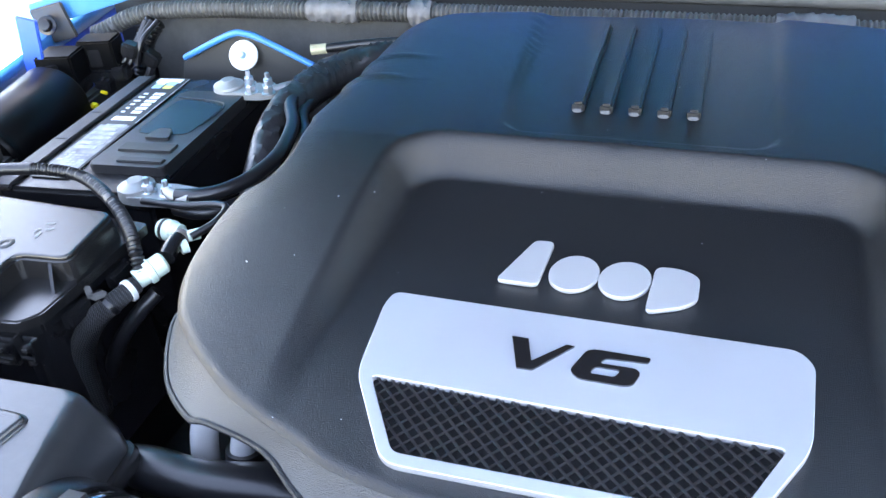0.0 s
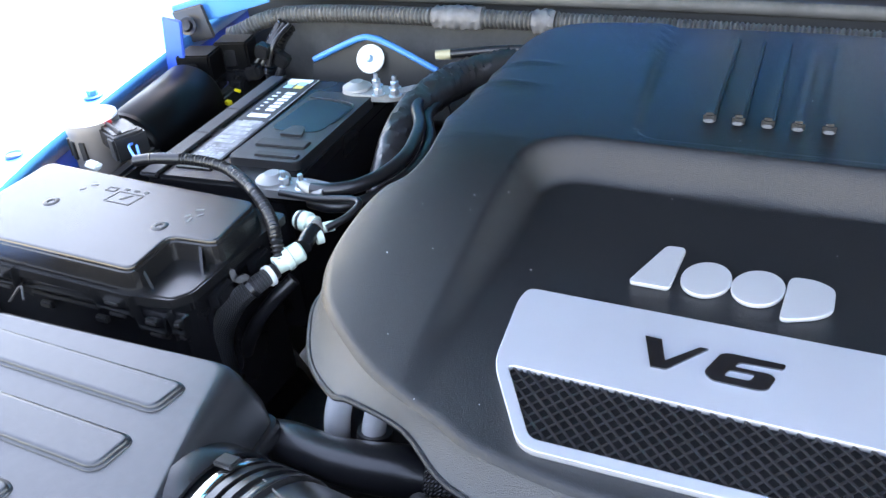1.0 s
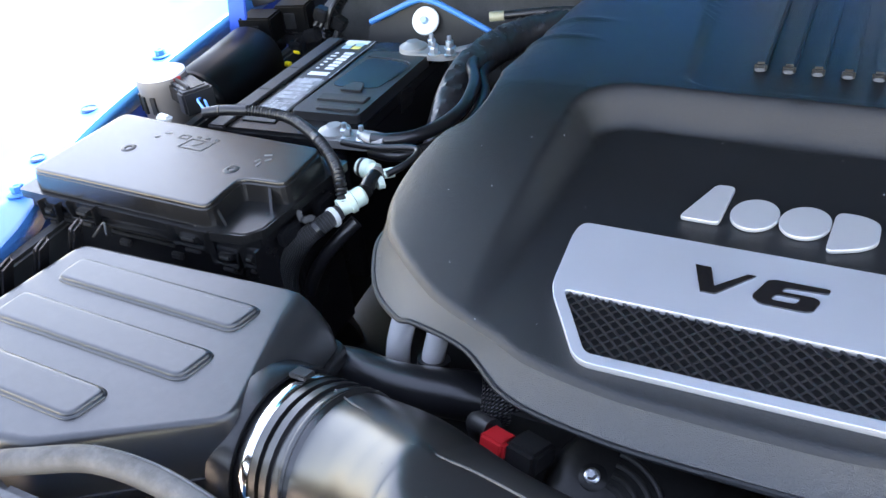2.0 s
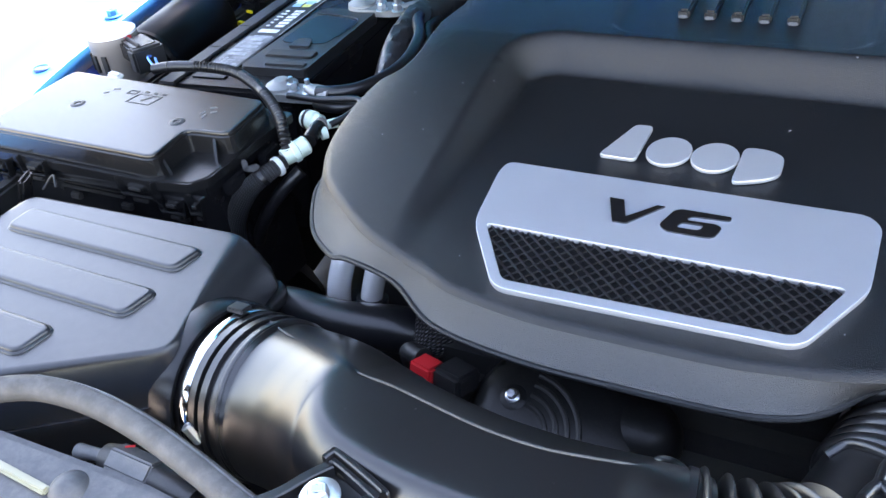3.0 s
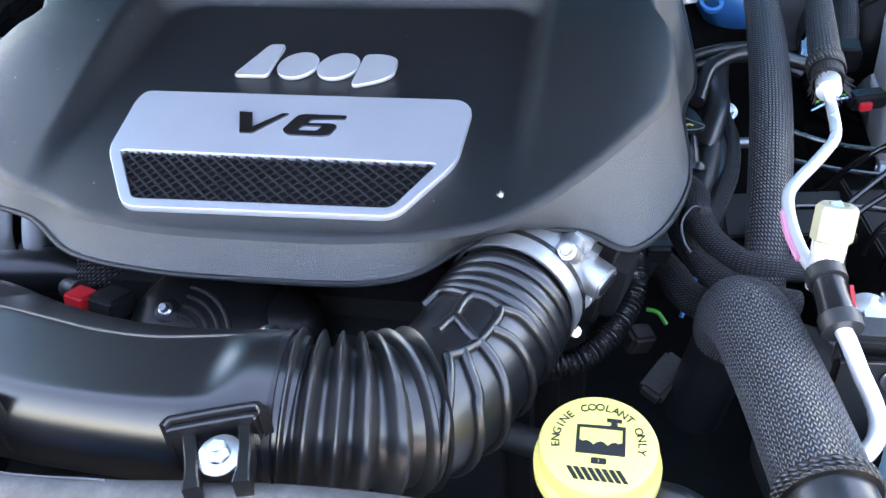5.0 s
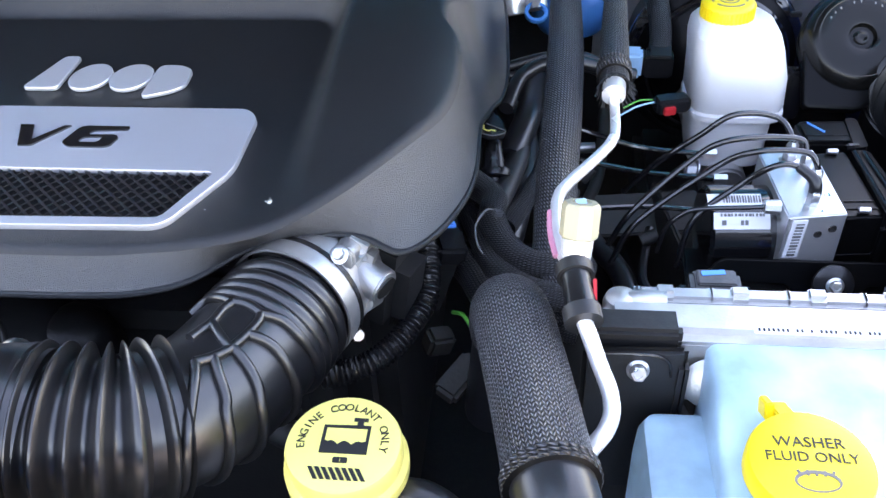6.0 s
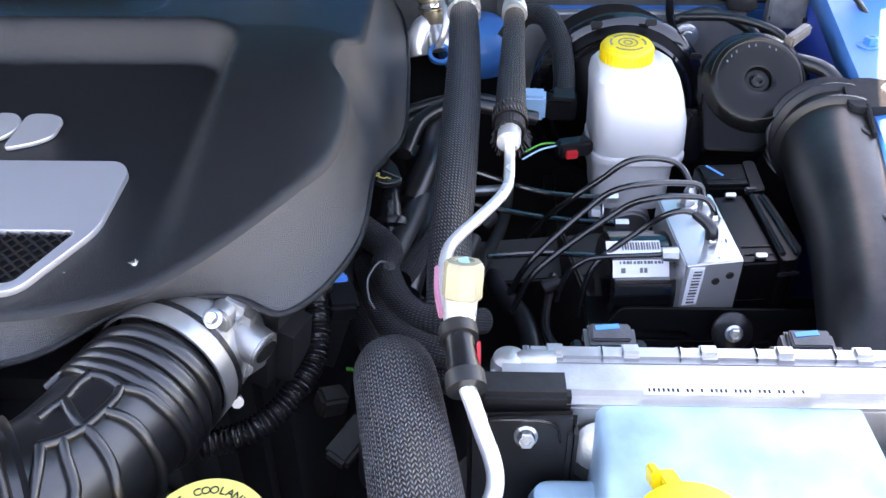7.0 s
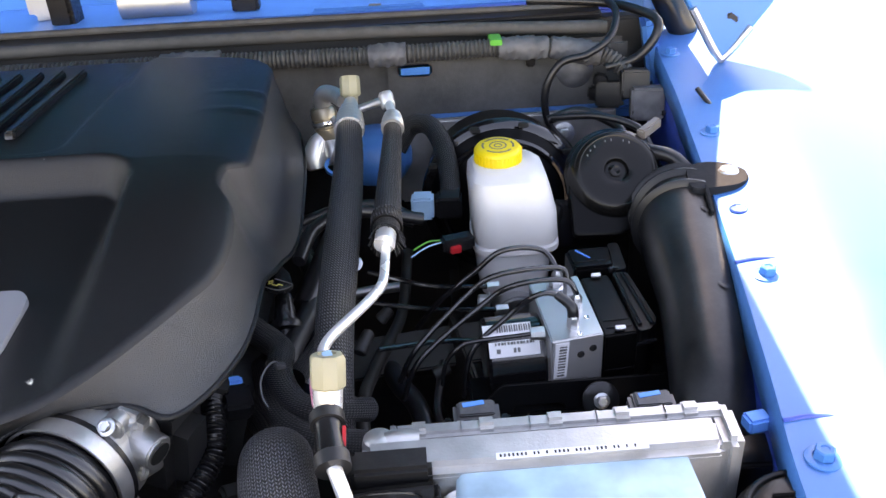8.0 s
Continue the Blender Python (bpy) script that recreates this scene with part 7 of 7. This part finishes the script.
for x, y, z, s, mt in ((.722, .575, 1.062, .85, M_PLASTIC_DULL), (.733, .552, 1.042, 1.0, M_TAPE), (.69, .585, 1.045, .8, M_PLASTIC)):
    md = part("module", box((.042 * s, .034 * s, .042 * s), (x, y, z), (-10, 0, -10), .003), mt, crn)
    part("module_rib", box((.044 * s, .003, .006), (x, y - .017 * s, z - .008), (-10, 0, -10), .001), M_PLASTIC, md)
part("grommet", lathe([(0, .012), (.012, .011), (.020, .006), (.025, .002), (.026, 0)], frame_at((.655, .640, 1.064), (0, -1, .1)), 32), M_TAPE, crn, "grey rubber grommet")
part("cable", tube([(.648, .56, .96), (.636, .57, .978), (.610, .58, 1.011), (.605, .582, 1.055), (.625, .585, 1.091), (.661, .59, 1.099), (.692, .60, 1.117), (.708, .64, 1.140), (.700, .70, 1.15)], .0050, 12), M_RUBBER, crn)
part("cable", tube([(.690, .605, 1.075), (.727, .60, 1.086), (.750, .60, 1.110), (.757, .61, 1.131), (.742, .64, 1.138), (.70, .69, 1.140), (.60, .72, 1.142)], .0062, 12), M_RUBBER, crn)
part("cable", tube([(.60, .53, 1.035), (.64, .53, 1.045), (.68, .50, 1.035), (.69, .46, 1.02)], .0060, 12), M_RUBBER, crn)
for x, z in ((.683, 1.058), (.676, 1.040), (.694, 1.030)):
    part("plug", box((.018, .02, .016), (x, .605, z), (0, 12, -10), .003), M_PLASTIC, crn)
part("hinge", box((.020, .06, .09), (.765, .66, 1.08), (0, -10, -10), .006), M_BLUE, crn, "blue hood hinge")
part("rubber_stop", tube([(.775, .69, 1.17), (.80, .68, 1.125), (.818, .675, 1.09), (.826, .672, 1.060)], [.020, .021, .018, .010], 16), M_RUBBER, crn)
part("prop_wire", tube([(.765, .46, 1.09), (.775, .43, 1.075), (.78, .41, 1.06)], .003, 8), M_RUBBER, crn)

# snorkel along the fender
sn = thing("fender_snorkel", "black plastic snorkel duct along the inner fender", "duct", (.66, .1, .85))
SN = [(.708, .338, .90, .044), (.708, .334, .947, .046), (.706, .320, .988, .047), (.701, .296, 1.013, .047), (.693, .258, 1.021, .046), (.681, .200, 1.019, .042), (.670, .13, 1.013, .037), (.657, .07, 1.004, .0345), (.648, .025, .988, .033), (.643, -.012, .95, .032), (.642, -.022, .90, .032)]
part("duct", tube([p[:3] for p in SN], [p[3] for p in SN], 40, 10), M_SNORKEL, sn)
line = smooth_line(SN, 10)
for i in (21, 26, 31, 36, 41):
    c, r = Vector(line[i][:3]), line[i][3]
    t = (Vector(line[i + 1][:3]) - Vector(line[i - 1][:3])).normalized()
    fm = frame_at(tuple(c), tuple(t), (1, 0, 0))
    part("rib_hoop", lathe([(r - .002, -.0042), (r + .004, -.003), (r + .0066, -.0014), (r + .0066, .0014), (r + .004, .003), (r - .002, .0042)], fm, 48), M_SNORKEL, sn)
part("tab", prism(rounded([(.688, .236), (.738, .240), (.756, .258), (.752, .284), (.726, .300), (.70, .290)], .012), 1.057, 1.071, .003), M_TABGREY, sn, "dirt-greyed mounting tab")
part("tab_bolt", lathe([(0, .004), (.005, .004), (.009, .002), (.010, 0)], pose(.738, .272, 1.071), 20), M_ZINC, sn, "bright push fastener")
part("web", box((.004, .040, .020), (.703, .226, 1.058), (14, 0, -8), .001), M_TABGREY, sn)
for p in ((.697, .213, 1.0610), (.679, .107, 1.0445)):
    part("hole", lathe([(0, .0006), (.0045, .0006), (.006, 0)], frame_at(p, (.35, 0, .9)), 16), M_INK, sn)
lw = thing("fender_clip", "bright blue wiring clip on the inner fender", "clip", (.66, -.04, 1.0))
part("clip", box((.018, .014, .012), (.655, -.035, 1.02), (0, 0, 10), .002), M_INK_BLUE, lw)
fx = thing("front_horn_cover", "black ribbed plastic cap at the front corner", "cap", (.66, -.11, .95))
oc = [(.655 + .046 * math.cos(2 * math.pi * k / 40), -.126 + .040 * math.sin(2 * math.pi * k / 40)) for k in range(40)]
part("cap", stacked(oc, [(-.020, 1.028), (-.010, 1.027), (-.003, 1.024), (.001, 1.018), (.002, 1.010), (.000, .95)]), M_HORN, fx)
part("cap_ring", tube([(*p, 1.0265) for p in inset(oc, -.006)] + [(*inset(oc, -.006)[0], 1.0265)], .0022, 8, 1, smooth=False), M_HORN, fx)
part("centre_boss", lathe([(.0135, 0), (.013, .003), (.011, .004), (.009, .001), (0, .001)], pose(.672, -.130, 1.0275), 28), M_LEAD, fx)
for k in range(2):
    part("rib", box((.022, .003, .003), (.645, -.112 - .009 * k, 1.029), (0, 0, 0), .001), M_HORN, fx)
part("side_plate", prism([(.623, -.056), (.672, -.058), (.676, -.022), (.640, -.026)], .96, 1.000, .003), M_HORN, fx)

# radiator top tank
rt = thing("radiator", "bare aluminium radiator top tank with crimped tabs", "radiator", (.5, -.07, .9))
part("tank", box((.236, .030, .030), (.495, -.074, 1.040), (8, 0, 0), .006), M_TANKALU, rt, "bright aluminium tank")
part("header", box((.228, .012, .055), (.498, -.084, 1.02), (0, 0, 0), .004), M_TANKALU, rt)
part("end_cap", lathe([(.0, .014), (.006, .0135), (.010, .011), (.0115, .006), (.0115, -.04), (0, -.04)], pose(.388, -.060, 1.043), 28), M_TANKALU, rt, "round aluminium end cap")
part("end_bend", tube([(.388, -.060, 1.048), (.400, -.060, 1.050), (.415, -.060, 1.050)], .008, 14), M_TANKALU, rt)
part("rear_rail", box((.222, .013, .010), (.509, -.0545, 1.0500), (4, 0, 0), .0028), M_TANKALU, rt, "bright folded rail")
for x in (.415, .460, .506, .551, .597):
    part("crimp_tab", box((.015, .012, .009), (x, -.054, 1.0530), (0, 0, 0), .003), M_TANKALU, rt)
    part("crimp_tab", box((.004, .012, .008), (x - .017, -.054, 1.0528), (0, 0, 0), .002), M_TANKALU, rt)
part("end_plate", box((.014, .040, .064), (.618, -.070, 1.0235), (0, 0, -4), .005), M_TANKALU, rt)
lab = part("label", box((.098, .0050, .0006), (.512, -.0852, 1.0538), (8, 0, 0)), M_LABEL, rt, "white code label")
b = bmesh.new()
rng = random.Random(3)
for k in range(34):
    if rng.random() < .75:
        box((.0012, .0022, .0005), (.466 + .0027 * k, -.0852, 1.0543), (8, 0, 0), 0, b)
part("code_bars", b, M_INK, lab)
part("pressing", lathe([(0, .004), (.008, .004), (.014, .001), (.016, 0)], frame_at((.440, -.098, 1.020), (0, -1, .4)), 24), M_ALU, rt)
for x, m in ((.457, -.004), (.586, -.008)):
    rc = thing("radiator_clip", "smoky grey plastic clip with blue paint mark", "clip", (x, m, 1.0), group="radiator clips")
    part("pad", box((.034, .022, .014), (x, m - .004, 1.020), (8, 0, 0), .003), M_CLIP, rc)
    part("top_plate", box((.026, .014, .003), (x, m - .004, 1.0285), (8, 0, 0), .001), M_PANEL, rc)
    for k in range(3):
        part("slot", box((.004, .001, .003), (x - .010 + .010 * k, m - .0155, 1.022), (8, 0, 0)), M_INK, rc)
    part("blue_mark", box((.016, .0040, .001), (x - .002, m - .001, 1.0305), (8, 0, 8)), M_INK_BLUE, rc)
    for s in (-1, 1):
        part("foot", box((.008, .012, .012), (x + s * .021, m - .006, 1.014), (0, 0, 0), .002), M_PLASTIC, rc)
rb = thing("radiator_bracket", "black steel radiator bracket with zinc bolt", "bracket", (.397, -.09, .95))
part("cap", box((.052, .022, .020), (.396, -.082, 1.046), (0, 0, 0), .003), M_PLASTIC_DULL, rb)
part("front_plate", box((.062, .006, .13), (.394, -.100, .985), (0, 0, 3), .003), M_PLASTIC_DULL, rb)
part("side_plate", box((.006, .05, .13), (.423, -.082, .975), (0, 0, 0), .003), M_PLASTIC_DULL, rb)
part("bolt", hex_bolt((.396, -.1045, 1.036), (0, -.95, .3), .0052, .0068, .007), M_ZINC, rb)
part("embossed_line", tube([(.366, -.104, 1.047), (.395, -.1045, 1.049), (.412, -.104, 1.044), (.416, -.1035, 1.030)], .0009, 6), M_PLASTIC, rb)

# washer bottle
wb = thing("washer_bottle", "translucent pale blue washer fluid bottle with yellow cap", "washer bottle", (.51, -.14, .85))
part("tank", barrel([(.512, -.150, .076, .064, .85), (.512, -.150, .078, .066, .98), (.512, -.148, .0775, .065, .998), (.512, -.132, .0768, .049, 1.026), (.512, -.113, .0755, .0305, 1.0405), (.513, -.1065, .0730, .0245, 1.0447), (.513, -.1055, .070, .022, 1.0457), (.513, -.105, .062, .014, 1.0459)], .36), M_WASHER, wb, "milky pale blue tank")
part("seam", tube([(.520, -.135, 1.0365), (.5225, -.160, 1.0210), (.5235, -.185, 1.0040), (.5240, -.206, .985)], .0020, 8), M_WASHER, wb)
part("boss", lathe([(.0045, .0010), (.0062, .0022), (.0078, .0018), (.0090, 0)], frame_at((.548, -.174, 1.0105), (0, -.72, .70)), 24), M_WASHER, wb)
part("shoulder", barrel([(.435, -.165, .040, .045, .85), (.435, -.165, .040, .045, .99), (.437, -.165, .039, .055, .998), (.437, -.165, .036, .052, 1.008), (.438, -.165, .032, .048, 1.011), (.440, -.165, .022, .036, 1.0115)], .3), M_WASHER, wb)
WM = frame_at((.471, -.186, 1.062), (0, -.08, 1))
part("neck", rod((.471, -.184, .99), (.471, -.185, 1.05), .022, .022, 28), M_WASHER, wb)
wc = part("cap", lathe([(0, 0), (.026, 0), (.030, -.0015), (.031, -.004), (.031, -.014), (0, -.014)], WM, 48), M_YELLOW, wb, "bright yellow cap with black print")
part("strap", box((.010, .026, .004), (.466, -.152, 1.056), (-25, 0, 5), .001), M_YELLOW, wc)
part("strap", box((.005, .012, .010), (.458, -.146, 1.054), (-25, 0, 5), .001), M_YELLOW, wc)
b = words("WASHER", .0086, WM @ pose(0, .010, .0003), .0004)
words("FLUID ONLY", .0080, WM @ pose(0, .0015, .0003), .0004, bm=b)
part("cap_text", b, M_INK, wc)
b = drawn([ellipse(0, -.012, .011, .006, 28), ellipse(0, -.0125, .0098, .0048, 28)], .0005, WM @ pose(0, 0, .0003))
for k in range(5):
    box((.0012, .003, .0005), tuple(WM @ Vector((-.008 + .004 * k, -.0075, .0003))), (0, 0, 20 - 10 * k), 0, b)
part("cap_icon", b, M_TAN, wc)

# parts behind the cowl seal
wm = thing("wiper_motor", "grey wiper motor on the blue cowl", "wiper motor", (.10, .85, 1.12))
part("motor", lathe([(0, 0), (.026, 0), (.028, .004), (.028, .10), (.024, .106), (0, .106)], frame_at((.005, .835, 1.148), (1, 0, 0)), 32), M_ALU, wm)
part("label", box((.05, .03, .001), (.05, .825, 1.175), (25, 0, 0)), M_LABEL, wm)
part("bracket", box((.035, .05, .06), (-.075, .82, 1.145), (0, 0, 0), .006), M_PLASTIC, wm)
part("gearbox", box((.05, .06, .045), (-.115, .86, 1.15), (0, 0, 10), .01), M_ALU, wm)
part("plug", box((.04, .03, .03), (.19, .83, 1.14), (0, 0, 0), .004), M_PLASTIC, wm)
part("wire", tube([(.11, .83, 1.15), (.14, .822, 1.152), (.175, .828, 1.146)], .003, 8), M_RED, wm)
part("wire", tube([(.11, .836, 1.146), (.14, .830, 1.147), (.175, .834, 1.142)], .003, 8), M_INK_BLUE, wm)
cr = thing("cowl_pressing", "raised bright blue stamped cowl plate", "panel", (.38, .83, 1.11))
part("pressing", prism([(.29, .772), (.46, .768), (.43, .86), (.32, .862)], 1.12, 1.135, .004), M_BLUE, cr)
part("orange_mark", box((.018, .006, .002), (.385, .775, 1.136)), M_TAN, cr)
